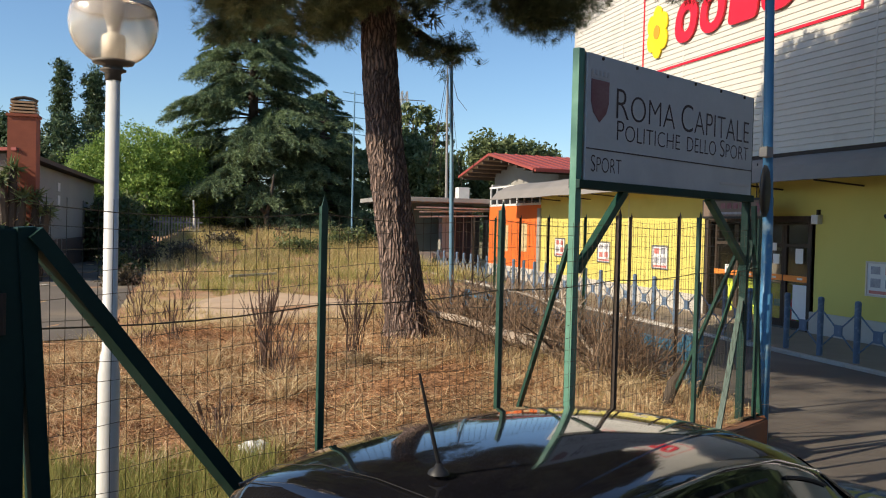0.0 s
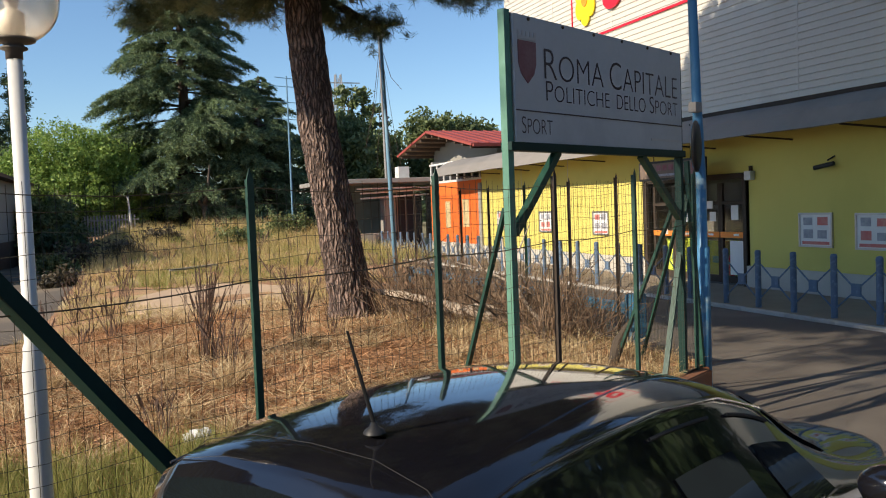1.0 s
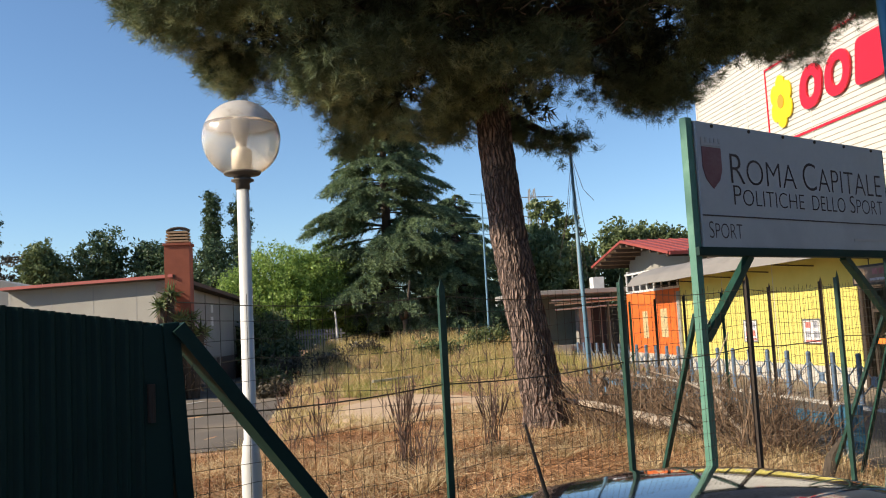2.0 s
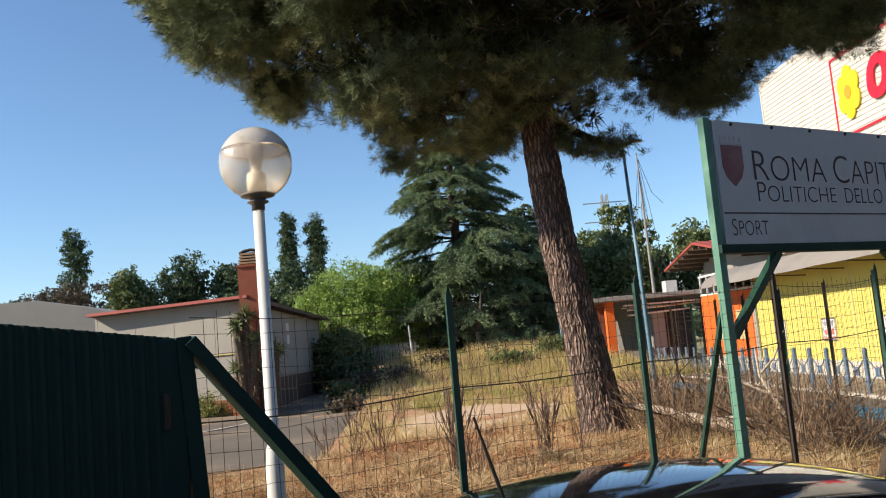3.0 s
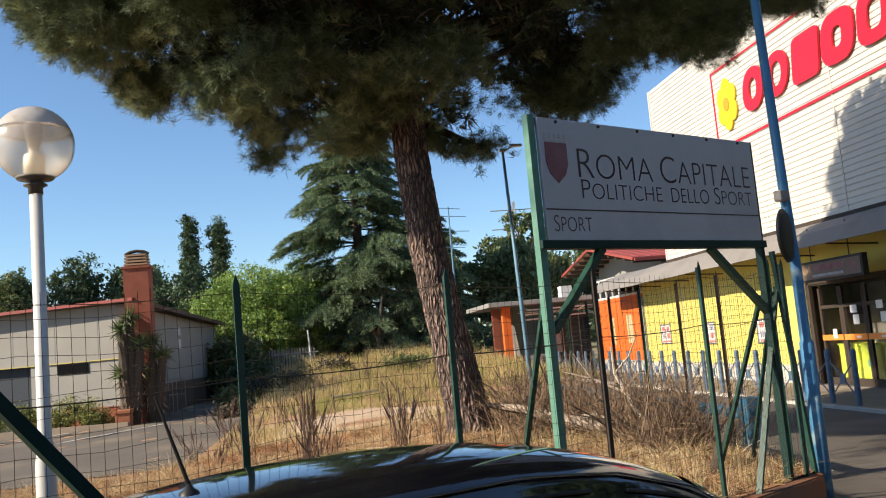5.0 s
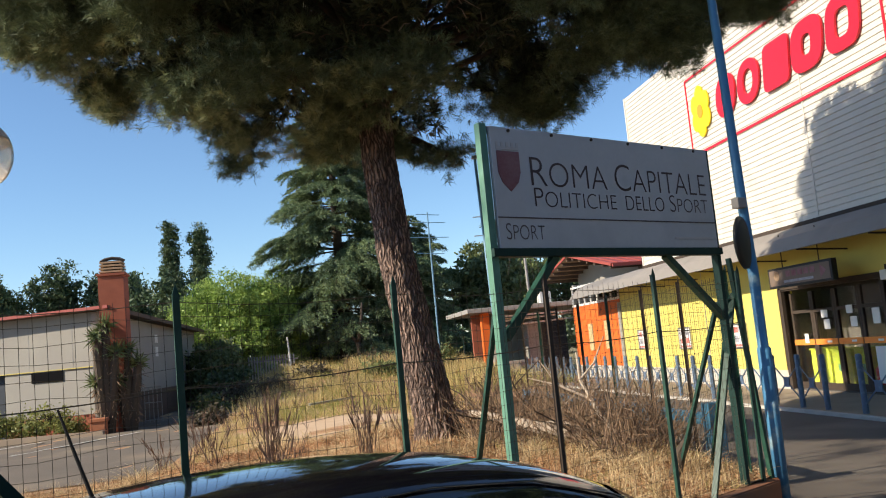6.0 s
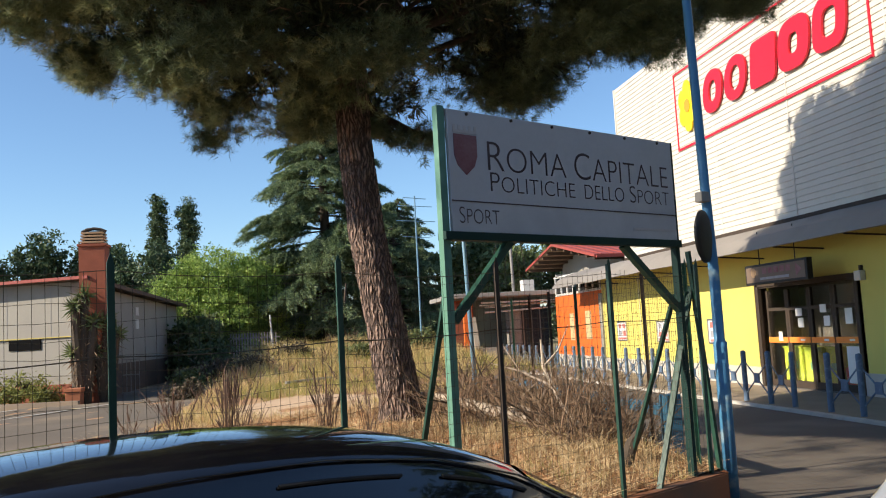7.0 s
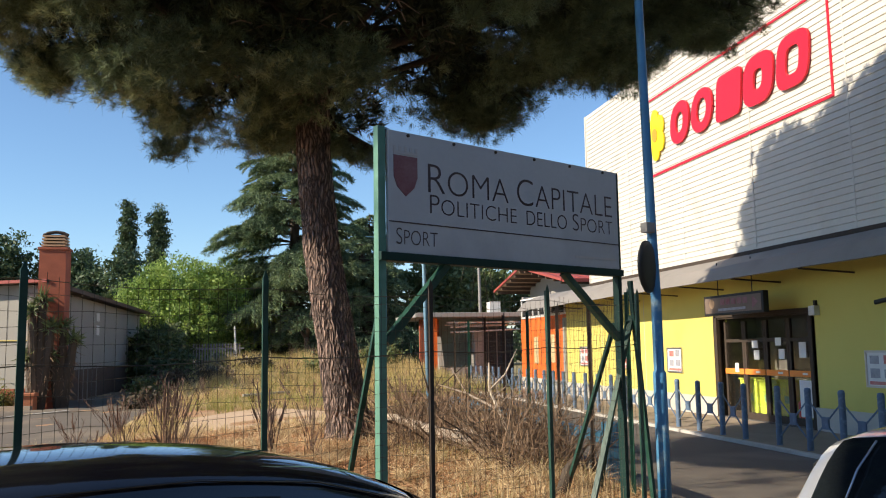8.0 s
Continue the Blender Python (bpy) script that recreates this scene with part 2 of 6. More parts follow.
M_soffit = material("brown timber soffit", (0.46, 0.31, 0.19), (0.34, 0.22, 0.13), rough=0.8, scale=3, fine=30)
M_grey_wall = material("grey concrete wall", (0.33, 0.32, 0.30), (0.24, 0.23, 0.22), rough=0.9, scale=1, fine=30, bump=0.3)
M_shutter = material("grey-green shutter paint", (0.21, 0.28, 0.27), (0.15, 0.20, 0.195), rough=0.7, scale=2, fine=30, bump=0.2)
M_dark = material("dark interior", (0.03, 0.03, 0.032), (0.02, 0.02, 0.022), rough=0.9, bump=0)
# low grey puts the unlit shop's dimness into the colour
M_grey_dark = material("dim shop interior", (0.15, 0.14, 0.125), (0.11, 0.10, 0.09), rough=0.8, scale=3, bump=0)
M_void = material("unlit opening", (0.006, 0.006, 0.007), (0.004, 0.004, 0.005), rough=0.95, spec=0.1, bump=0)
M_terracotta = material("terracotta pot clay", (0.48, 0.18, 0.085), (0.38, 0.14, 0.07), rough=0.85, scale=6, fine=40)
M_hivis = material("yellow-green plastic", (0.44, 0.50, 0.035), (0.20, 0.24, 0.03), rough=0.5, scale=7, bump=0.1)
M_orange_band = material("orange safety band", (0.85, 0.28, 0.05), (0.78, 0.24, 0.04), rough=0.5, bump=0)
M_paper = material("white paper", (0.75, 0.74, 0.72), (0.7, 0.69, 0.67), rough=0.7, bump=0)
M_poster_red = material("red poster print", (0.55, 0.09, 0.09), (0.6, 0.3, 0.25), rough=0.5, scale=9, fine=30, bump=0)
M_poster_grey = material("grey poster print", (0.45, 0.45, 0.48), (0.2, 0.2, 0.24), rough=0.5, scale=9, fine=30, bump=0)
M_line = material("worn white road paint", (0.60, 0.57, 0.50), (0.42, 0.40, 0.36), rough=0.8, scale=5, fine=60)
M_concrete_post = material("pale concrete post", (0.36, 0.34, 0.31), (0.27, 0.255, 0.235), rough=0.85, scale=4)


def glass_material(name, tint, rough=0.02):
    m = bpy.data.materials.new(name)
    m.use_nodes = True
    bs = m.node_tree.nodes["Principled BSDF"]
    bs.inputs["Base Color"].default_value = (*tint, 1)
    bs.inputs["Roughness"].default_value, bs.inputs["Transmission Weight"].default_value, bs.inputs["IOR"].default_value = rough, 1.0, 1.45
    return m


M_globe = material("aged cloudy globe plastic", (0.92, 0.87, 0.80), (0.85, 0.79, 0.71), rough=0.15, scale=5, fine=30, bump=0.02, transmission=0.86)
M_globe_top = material("milky globe plastic", (0.93, 0.89, 0.83), (0.82, 0.76, 0.68), rough=0.3, scale=9, fine=50, bump=0.04, transmission=0.5, dirt=(0.50, 0.42, 0.33), dirt_scale=14, dirt_low=0.5, dirt_high=0.72)
M_pane = glass_material("clear door glass", (0.92, 0.95, 0.95))
M_mirror = material("mirror", (0.9, 0.9, 0.9), (0.88, 0.88, 0.88), rough=0.03, metal=1.0, bump=0)
M_tan = material("faded brown sign face", (0.20, 0.145, 0.11), (0.15, 0.11, 0.085), rough=0.5, scale=4, bump=0)
M_line_yellow = material("faded yellow trim", (0.55, 0.45, 0.12), (0.45, 0.36, 0.1), rough=0.7, bump=0)
M_rail = material("weathered blue rail paint", (0.05, 0.17, 0.27), (0.035, 0.12, 0.20), rough=0.6, scale=4, fine=40, dirt=(0.20, 0.26, 0.30), dirt_scale=5, dirt_low=0.58, dirt_high=0.72)
M_pole_pale = material("faded blue pole paint", (0.16, 0.31, 0.43), (0.12, 0.24, 0.35), rough=0.5, scale=5)
M_panel_pale = material("pale yellow panel", (0.62, 0.50, 0.28), (0.52, 0.4, 0.2), rough=0.7, scale=4)

# ---- building tools ----
def mesh_of(bm, name, mat, smooth=False):
    me = bpy.data.meshes.new(name)
    bm.normal_update()
    bm.to_mesh(me)
    bm.free()
    for m in (mat if isinstance(mat, (list, tuple)) else [mat]):
        me.materials.append(m)
    if smooth:
        me.shade_smooth()
    return me


def part(name, bm, mat, parent=None, label="", smooth=False, at=None):
    """One mesh object from a bmesh, under a thing or part."""
    ob = new(name, mesh_of(bm, name, mat, smooth))
    if at is not None:
        ob.matrix_basis = at
    if parent:
        ob.parent = parent
    return tagged(ob, label)


def thing(name, label, category, group="", at=None, kind=""):
    ob = new(name)
    ob.empty_display_size = 0.2
    if at is not None:
        ob.matrix_basis = at
    return tagged(ob, label, category, group, kind)


def box(bm, x0, x1, y0, y1, z0, z1, m=None):
    v = [bm.verts.new((x, y, z)) for x in (x0, x1) for y in (y0, y1) for z in (z0, z1)]
    if m is not None:
        for a in v:
            a.co = m @ a.co
    for f in ((0, 1, 3, 2), (4, 6, 7, 5), (0, 4, 5, 1), (2, 3, 7, 6), (0, 2, 6, 4), (1, 5, 7, 3)):
        bm.faces.new([v[i] for i in f])
    return bm


def boxes(*rows, bevel=0.0):
    bm = bmesh.new()
    for r in rows:
        box(bm, *r)
    bmesh.ops.recalc_face_normals(bm, faces=bm.faces)
    if bevel:
        bmesh.ops.bevel(bm, geom=list(bm.edges), offset=bevel, segments=2, affect="EDGES", profile=0.6)
    return bm


def tube(bm, pts, radii, seg=8, cap=True):
    """A tapering tube through points."""
    pts = [Vector(p) for p in pts]
    if not hasattr(radii, "__len__"):
        radii = [radii] * len(pts)
    rings = []
    up = Vector((0.31, 0.17, 0.93))
    for i, p in enumerate(pts):
        d = (pts[min(i + 1, len(pts) - 1)] - pts[max(i - 1, 0)]).normalized()
        a = d.cross(up)
        if a.length < 1e-3:
            a = d.cross(Vector((1, 0, 0)))
        a.normalize()
        b = d.cross(a)
        rings.append([bm.verts.new(p + (a * math.cos(t) + b * math.sin(t)) * radii[i]) for t in [2 * math.pi * k / seg for k in range(seg)]])
    for r, s in zip(rings, rings[1:]):
        for k in range(seg):
            bm.faces.new((r[k], r[(k + 1) % seg], s[(k + 1) % seg], s[k]))
    if cap:
        bm.faces.new(rings[0][::-1])
        bm.faces.new(rings[-1])
    return bm


def beam(bm, a, b, w, h=None, up=(0, 0, 1)):
    """A square bar from a to b."""
    a, b = Vector(a), Vector(b)
    d = (b - a).normalized()
    s = d.cross(Vector(up))
    if s.length < 1e-3:
        s = d.cross(Vector((1, 0, 0)))
    s.normalize()
    t = s.cross(d)
    h = h or w
    ring = [[bm.verts.new(p + s * (i * w / 2) + t * (j * h / 2)) for i, j in ((-1, -1), (1, -1), (1, 1), (-1, 1))] for p in (a, b)]
    for k in range(4):
        bm.faces.new((ring[0][k], ring[0][(k + 1) % 4], ring[1][(k + 1) % 4], ring[1][k]))
    bm.faces.new(ring[0][::-1])
    bm.faces.new(ring[1])
    return bm


def lathe(bm, prof, seg=24):
    rings = [[bm.verts.new((r * math.cos(2 * math.pi * k / seg), r * math.sin(2 * math.pi * k / seg), z)) for k in range(seg)] for r, z in prof]
    for r, s in zip(rings, rings[1:]):
        for k in range(seg):
            bm.faces.new((r[k], r[(k + 1) % seg], s[(k + 1) % seg], s[k]))
    return bm


def raw_mesh(name, verts, faces, mat, parent=None, label="", smooth=False):
    """A joined mesh from generated arrays."""
    me = bpy.data.meshes.new(name)
    verts = np.asarray(verts, dtype=np.float32).reshape(-1, 3)
    faces = np.asarray(faces, dtype=np.int32)
    n, k = faces.shape
    me.vertices.add(len(verts))
    me.vertices.foreach_set("co", verts.ravel())
    me.loops.add(n * k)
    me.loops.foreach_set("vertex_index", faces.ravel())
    me.polygons.add(n)
    me.polygons.foreach_set("loop_start", np.arange(0, n * k, k, dtype=np.int32))
    me.update(calc_edges=True)
    me.materials.append(mat)
    if smooth:
        me.shade_smooth()
    ob = new(name, me)
    if parent:
        ob.parent = parent
    return tagged(ob, label)


def unit(a):
    return a / np.maximum(np.linalg.norm(a, axis=-1, keepdims=True), 1e-6)


def blades(roots, ways, lengths, widths, rng):
    """Thin triangles: one for each root, along its way."""
    n = len(roots)
    side = unit(np.cross(ways, rng.normal(size=(n, 3))))
    w = (np.asarray(widths) * 0.5)[:, None]
    v = np.stack([roots - side * w, roots + side * w, roots + ways * np.asarray(lengths)[:, None]], 1)
    return v.reshape(-1, 3), np.arange(3 * n).reshape(-1, 3)


def leaves(centres, size, rng, flat=0.0):
    """Small four-cornered leaves, turned at random."""
    n = len(centres)
    a = unit(rng.normal(size=(n, 3)))
    b = rng.normal(size=(n, 3))
    b[:, 2] += flat * 3
    b = unit(np.cross(a, b))
    s = (size * rng.uniform(0.6, 1.3, n))[:, None]
    v = np.stack([centres - a * s, centres - b * s * 0.45, centres + a * s, centres + b * s * 0.45], 1)
    return v.reshape(-1, 3), np.arange(4 * n).reshape(-1, 4)

# ---- ground ----
FU, FN = Vector((0.850, 0.527, 0)), Vector((-0.527, 0.850, 0))     # along the fence, and away from the street
F0 = Vector((0.918, 3.535, 0))                                      # first whole fence post


def fence_y(x):
    return F0.y + (x - F0.x) * FU.y / FU.x


def step(a, b, t):
    t = min(1, max(0, (t - a) / (b - a)))
    return t * t * (3 - 2 * t)


def plot_z(x, y):
    """Height of the fenced plot: a low mound by the pine, falling to the car park and the field behind."""
    d = y - fence_y(x)
    z = 0.27 + 0.16 * step(0.3, 4.5, d) * step(-1.5, 2.5, x) - 0.20 * step(6.5, 15, d) - 0.10 * step(-0.3, -2.5, x)
    z = z * (1 - step(10.5, 14, y) * step(0.6, -1.6, x)) + 0.0
    z += 0.95 * step(19, 43, y) * step(-2.4, 0.6, x) * (1 - step(7.0, 9.5, x))
    z += step(18, 24, y) * (0.10 * noise.noise(Vector((x * 0.45, y * 0.3, 7.7))) + 0.06 * noise.noise(Vector((x * 1.3, y * 0.9, 2.2))))
    return z + 0.03 * noise.noise(Vector((x * 0.9, y * 0.9, 3.1))) + 0.012 * noise.noise(Vector((x * 4, y * 4, 1.1)))


def road_z(x, y=0.0):
    return -0.10 - 0.04 * step(4.5, 9.7, x)


def sheet(name, xs, rows, z, mat, label, category, close=0.0):
    """A ground sheet: xs are shared columns, rows gives the y of each row at x."""
    nv = [[(x, y(x), z(x, y(x))) for x in xs] for y in rows]
    w = len(xs)
    v = [p for r in nv for p in r]
    f = [(j * w + i, j * w + i + 1, (j + 1) * w + i + 1, (j + 1) * w + i) for j in range(len(rows) - 1) for i in range(w - 1)]
    ob = raw_mesh(name, v, f, mat, smooth=True)
    return tagged(ob, label, category, kind="structure")


def spread(a, b, n, p=1.0):
    return [a + (b - a) * (k / n) ** p for k in range(n + 1)]


far = sorted(set([-2500, -900, -300, -120, 120, 300, 900, 2500] + [round(v, 2) for v in spread(-60, 60, 24)]))
sheet("ground", far, [(lambda x, y=y: y) for y in [-2500, -600, -100, -30, -10, 0, 10, 25, 45, 70, 110, 200, 500, 2500]], lambda x, y: -0.42, M_far_ground, "dry grassy ground reaching to the horizon", "ground")
plot_x = spread(5.10, -1.0, 70) + spread(-1.3, -34, 60, 1.5)
plot_rows = [(lambda x, d=d: fence_y(max(x, -2.2)) + 0.02 + d) for d in [0, 0.12] + spread(0.25, 12, 90) + spread(12.3, 40, 60) + spread(41, 110, 30)]
sheet("plot_ground", plot_x[::-1], plot_rows, plot_z, M_earth, "dry plot of pine litter, straw and bare earth behind the fence", "ground")
sheet("field_ground", spread(5.08, 9.6, 26), [(lambda x, y=y: y) for y in spread(15.2, 62, 60)], lambda x, y: plot_z(x, y) * (1 - step(7.0, 9.5, x)) - 0.2 * step(7.2, 9.4, x) - (0.5 + 0.3 * step(5.4, 6.4, x)) * step(17.5 + 5 * step(5.2, 9.5, x), 15.2 + 4 * step(5.2, 9.5, x), y), M_earth, "grassy far end of the plot beside the lane", "ground")
lot_x = spread(-34, -1.0, 50)
sheet("parking_lot", lot_x + [-0.75], [(lambda x, k=k: 13.4 + 0.5 * noise.noise(Vector((x * 0.7, 0, 0))) + k + 0.16 * (x + 1)) for k in spread(0, 40, 60)], lambda x, y: plot_z(x, y) + (0.012 if x < -0.9 else -0.05), M_lot, "pale worn asphalt car park in front of the house", "car park")
sheet("road", spread(-30, 9.73, 80), [(lambda x, y=y: y) for y in spread(-25, 60, 90)], lambda x, y: road_z(x) if (y < fence_y(max(-2.2, x)) + 0.05 or x > 5.2) else -0.40, M_asphalt, "worn grey-brown asphalt lane with tree shade", "road")
sheet("pavement", [9.83, 10.4, 11.0, 11.6, 12.3], [(lambda x, y=y: y) for y in spread(-20, 60, 60)], lambda x, y: -0.10, M_paving, "concrete pavement along the shop front", "pavement")
kerb = tagged(new("kerb"), "pale kerb stones edging the shop pavement", "kerb", kind="structure")
_kb = boxes((-0.055, 0.055, -0.49, 0.49, -0.24, 0.0), bevel=0.01)
_kme = mesh_of(_kb, "kerb_stone", M_kerb)
for k in range(46):
    o = new("kerb_stone", _kme)
    o.location, o.parent = (9.775, -6 + k * 0.99, -0.085 + 0.004 * math.sin(k * 5)), kerb
slab = bmesh.new()
_sl = []
for k in range(44):
    _t = 2 * math.pi * k / 44
    _r = 1 + 0.22 * noise.noise(Vector((math.cos(_t) * 1.7, math.sin(_t) * 1.7, 4.0))) + 0.08 * noise.noise(Vector((math.cos(_t) * 6, math.sin(_t) * 6, 9.0)))
    _sl.append((1.75 + 1.5 * _r * math.cos(_t), 15.7 + 3.9 * _r * math.sin(_t)))
_a = [slab.verts.new((x, y, plot_z(x, y) + 0.02)) for x, y in _sl]
_b = [slab.verts.new((x, y, plot_z(x, y) - 0.1)) for x, y in _sl]
slab.faces.new(_a)
for i in range(len(_a)):
    slab.faces.new((_a[i - 1], _a[i], _b[i], _b[i - 1]))
bmesh.ops.recalc_face_normals(slab, faces=slab.faces)
tagged(part("bare_patch", slab, M_slab), "bare dusty patch of pale soil in the dry grass", "bare soil", kind="structure")
for k in range(4):
    bm = boxes((-0.06, 0.06, -2.2, 2.2, 0, 0.006))
    tagged(part("bay_line", bm, M_line, at=pose(-4.2 - 2.5 * k, 22.3, 0.03, 0, 0, -28)), "worn white parking bay line", "road marking", "bay lines", kind="structure")

# low planter wall under the fence
pl = tagged(new("planter_wall"), "low terracotta-painted planter wall below the fence", "wall", kind="structure")
bm = bmesh.new()
ca, cb = F0 - FU * 1.3, F0 + FU * 4.86
for a, b in ((ca, cb), (cb, Vector((cb.x + 0.02, 7.75, 0)))):
    beam(bm, (a.x, a.y, 0.06), (b.x, b.y, 0.06), 0.16, 0.40)
bmesh.ops.bevel(bm, geom=list(bm.edges), offset=0.012, segments=2, affect="EDGES")
part("coping", bm, M_planter, pl)

# ---- shop building ----
FX = 12.0
shop = tagged(new("wall_shop"), "lemon-yellow rendered shop front with grey plinth", "wall", kind="structure")
D0, D1, DT = 13.9, 17.44, 2.13
for nm, y0, y1, z0, z1 in (("wall_panel", 7.8, D0, -0.1, 3.6), ("wall_panel", D1, 24.9, -0.1, 3.6), ("wall_panel", 24.9, 27.4, -0.1, 3.3), ("wall_panel", D0, D1, DT, 3.6)):
    part(nm, boxes((FX, FX + 0.3, y0, y1, z0, z1)), M_yellow, shop)
for y0, y1 in ((7.8, D0 - 0.02), (D1 + 0.02, 27.38)):
    part("plinth", boxes((FX - 0.03, FX + 0.05, y0, y1, -0.1, 0.32), bevel=0.008), M_plinth, shop, "grey concrete plinth band")
for y in (21.2, 24.2):
    part("wall_joint", boxes((FX - 0.004, FX + 0.02, y - 0.012, y + 0.012, 0.32, 3.2)), M_plinth, shop)
part("back_wall", boxes((FX + 14, FX + 14.3, 7.8, 24.9, -0.1, 8.8)), M_clad, shop)
part("end_wall", boxes((FX + 0.35, FX + 14, 24.6, 24.9, -0.1, 8.8)), M_clad, shop)
part("end_wall", boxes((FX + 0.35, FX + 14, 7.8, 8.1, -0.1, 8.8)), M_clad, shop)
part("roof_deck", boxes((FX + 0.3, FX + 14, 7.8, 24.9, 8.5, 8.7)), M_awning, shop)
# ribbed cladding
bm = bmesh.new()
rib, zs = 0.127, []
z = 3.46
while z < 8.70:
    zs += [(FX - 0.10, z), (FX - 0.10, z + rib * 0.78), (FX - 0.078, z + rib * 0.84), (FX - 0.078, z + rib * 0.95)]
    z += rib
cols = [7.8] + [24.72 - 3.1 * k for k in range(5, -1, -1)]
ring = [[bm.verts.new((x + 0.004 * math.sin(yy * 3), yy, zz)) for x, zz in zs] for yy in cols]
for r, s in zip(ring, ring[1:]):
    for i in range(len(zs) - 1):
        bm.faces.new((r[i], s[i], s[i + 1], r[i + 1]))
clad = tagged(part("cladding", bm, M_clad), "cream horizontally ribbed metal cladding above the shop front", "cladding", kind="structure")
part("end_flashing", boxes((FX - 0.13, FX + 0.35, 24.70, 24.76, 3.44, 8.78)), M_clad, clad)
part("top_flashing", boxes((FX - 0.13, FX + 0.35, 7.8, 21.6, 8.71, 8.80)), M_clad, clad)
part("foot_flashing", boxes((FX - 0.16, FX, 7.8, 24.72, 3.36, 3.45)), M_rust, clad, "dark metal drip edge")
for k in range(6):
    part("seam", boxes((FX - 0.108, FX - 0.098, 24.72 - 3.1 * k - 0.018, 24.72 - 3.1 * k + 0.018, 3.46, 8.71)), M_clad, clad)
# awning
aw = tagged(new("awning"), "dirty grey sheet awning over the shop pavement", "awning", kind="structure")
bm = bmesh.new()
prof = [(FX - 0.02, 3.40), (FX - 0.45, 3.30), (FX - 0.85, 3.10), (FX - 1.12, 2.80), (FX - 1.10, 2.79), (FX - 0.83, 3.07), (FX - 0.44, 3.26), (FX - 0.02, 3.35)]
ys = [7.8 + 1.6 * k for k in range(14)] + [29.5]
ring = [[bm.verts.new((x, y, zz + 0.012 * math.sin(y * 2.1 + zz * 5))) for x, zz in prof] for y in ys]
for r, s in zip(ring, ring[1:]):
    for i in range(len(prof)):
        bm.faces.new((r[i], r[(i + 1) % 8], s[(i + 1) % 8], s[i]))
bm.faces.new(ring[0]); bm.faces.new(ring[-1][::-1])
bmesh.ops.recalc_face_normals(bm, faces=bm.faces)
part("sheet", bm, M_awning, aw)
for k in range(10):
    b2 = bmesh.new()
    y = 8.2 + 2.2 * k
    beam(b2, (FX, y, 2.72), (FX - 1.08, y, 2.79), 0.03)
    part("bracket", b2, M_rust, aw)

# entrance recess and doors
ent = tagged(new("door_1"), "dark glazed shop entrance with orange safety band and notices", "door", kind="structure")
part("lining", boxes((FX, FX + 0.25, D1 - 0.002, D1 + 0.1, -0.1, DT), (FX, FX + 0.25, D0 - 0.1, D0 + 0.002, -0.1, DT), (FX, FX + 0.25, D0, D1, DT - 0.06, DT + 0.002)), M_rust, ent, "dark brown metal lining")
part("frame", boxes((FX - 0.03, FX + 0.06, D1 - 0.09, D1 + 0.03, -0.1, DT + 0.04), (FX - 0.03, FX + 0.06, D0 - 0.03, D0 + 0.07, -0.1, DT + 0.04), (FX - 0.03, FX + 0.06, D0, D1, DT - 0.03, DT + 0.05), bevel=0.006), M_rust, ent)
leaf_w = (D1 - D0 - 0.3) / 4
for k in range(4):
    y0 = D0 + 0.15 + k * leaf_w
    lf = part("door_leaf", boxes((FX + 0.12, FX + 0.18, y0, y0 + 0.07, -0.08, 2.0), (FX + 0.12, FX + 0.18, y0 + leaf_w - 0.08, y0 + leaf_w - 0.01, -0.08, 2.0),
              (FX + 0.12, FX + 0.18, y0 + 0.07, y0 + leaf_w - 0.08, -0.08, 0.06), (FX + 0.12, FX + 0.18, y0 + 0.07, y0 + leaf_w - 0.08, 1.55, 1.62)), M_rust, ent)
    part("pane", boxes((FX + 0.145, FX + 0.155, y0 + 0.07, y0 + leaf_w - 0.08, 0.06, 2.0)), M_pane, lf).visible_shadow = False
    part("safety_band", boxes((FX + 0.10, FX + 0.118, y0 + 0.02, y0 + leaf_w - 0.03, 0.86, 0.98), bevel=0.003), M_orange_band, lf, "orange safety band")
    part("band_print", boxes((FX + 0.096, FX + 0.102, y0 + 0.2, y0 + 0.36, 0.90, 0.94)), M_paper, lf)
for y, z, w, h in ((14.35, 1.38, 0.22, 0.3), (15.05, 1.30, 0.2, 0.2), (15.15, 1.55, 0.2, 0.16), (15.95, 1.28, 0.2, 0.2), (16.0, 1.50, 0.22, 0.16), (14.3, 0.45, 0.42, 0.7), (16.75, 1.02, 0.14, 0.16)):
    part("notice", boxes((FX + 0.085, FX + 0.095, y - w / 2, y + w / 2, z - h / 2, z + h / 2)), M_paper, ent, "white paper notice")
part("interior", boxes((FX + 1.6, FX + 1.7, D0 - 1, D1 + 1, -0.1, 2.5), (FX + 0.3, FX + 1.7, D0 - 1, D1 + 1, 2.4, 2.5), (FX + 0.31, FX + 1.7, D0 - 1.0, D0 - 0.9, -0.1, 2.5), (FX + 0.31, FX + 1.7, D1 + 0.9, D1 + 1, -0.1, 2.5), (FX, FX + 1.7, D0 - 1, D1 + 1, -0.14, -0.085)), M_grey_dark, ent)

# plain unseen wall added across the street, behind the camera, to block sky light
tagged(part("wall_unseen", boxes((-32, 34, -13.4, -13.0, -0.3, 8.5)), M_grey_wall), "plain grey unseen wall added across the street", "wall", kind="structure")

# ---- shop things ----
sg = thing("shop_fascia_sign", "large red-framed shop sign with a yellow flower on the cladding", "sign")
XS = FX - 0.125
R0, R1, RB, RT = 12.65, 20.5, 5.89, 7.97
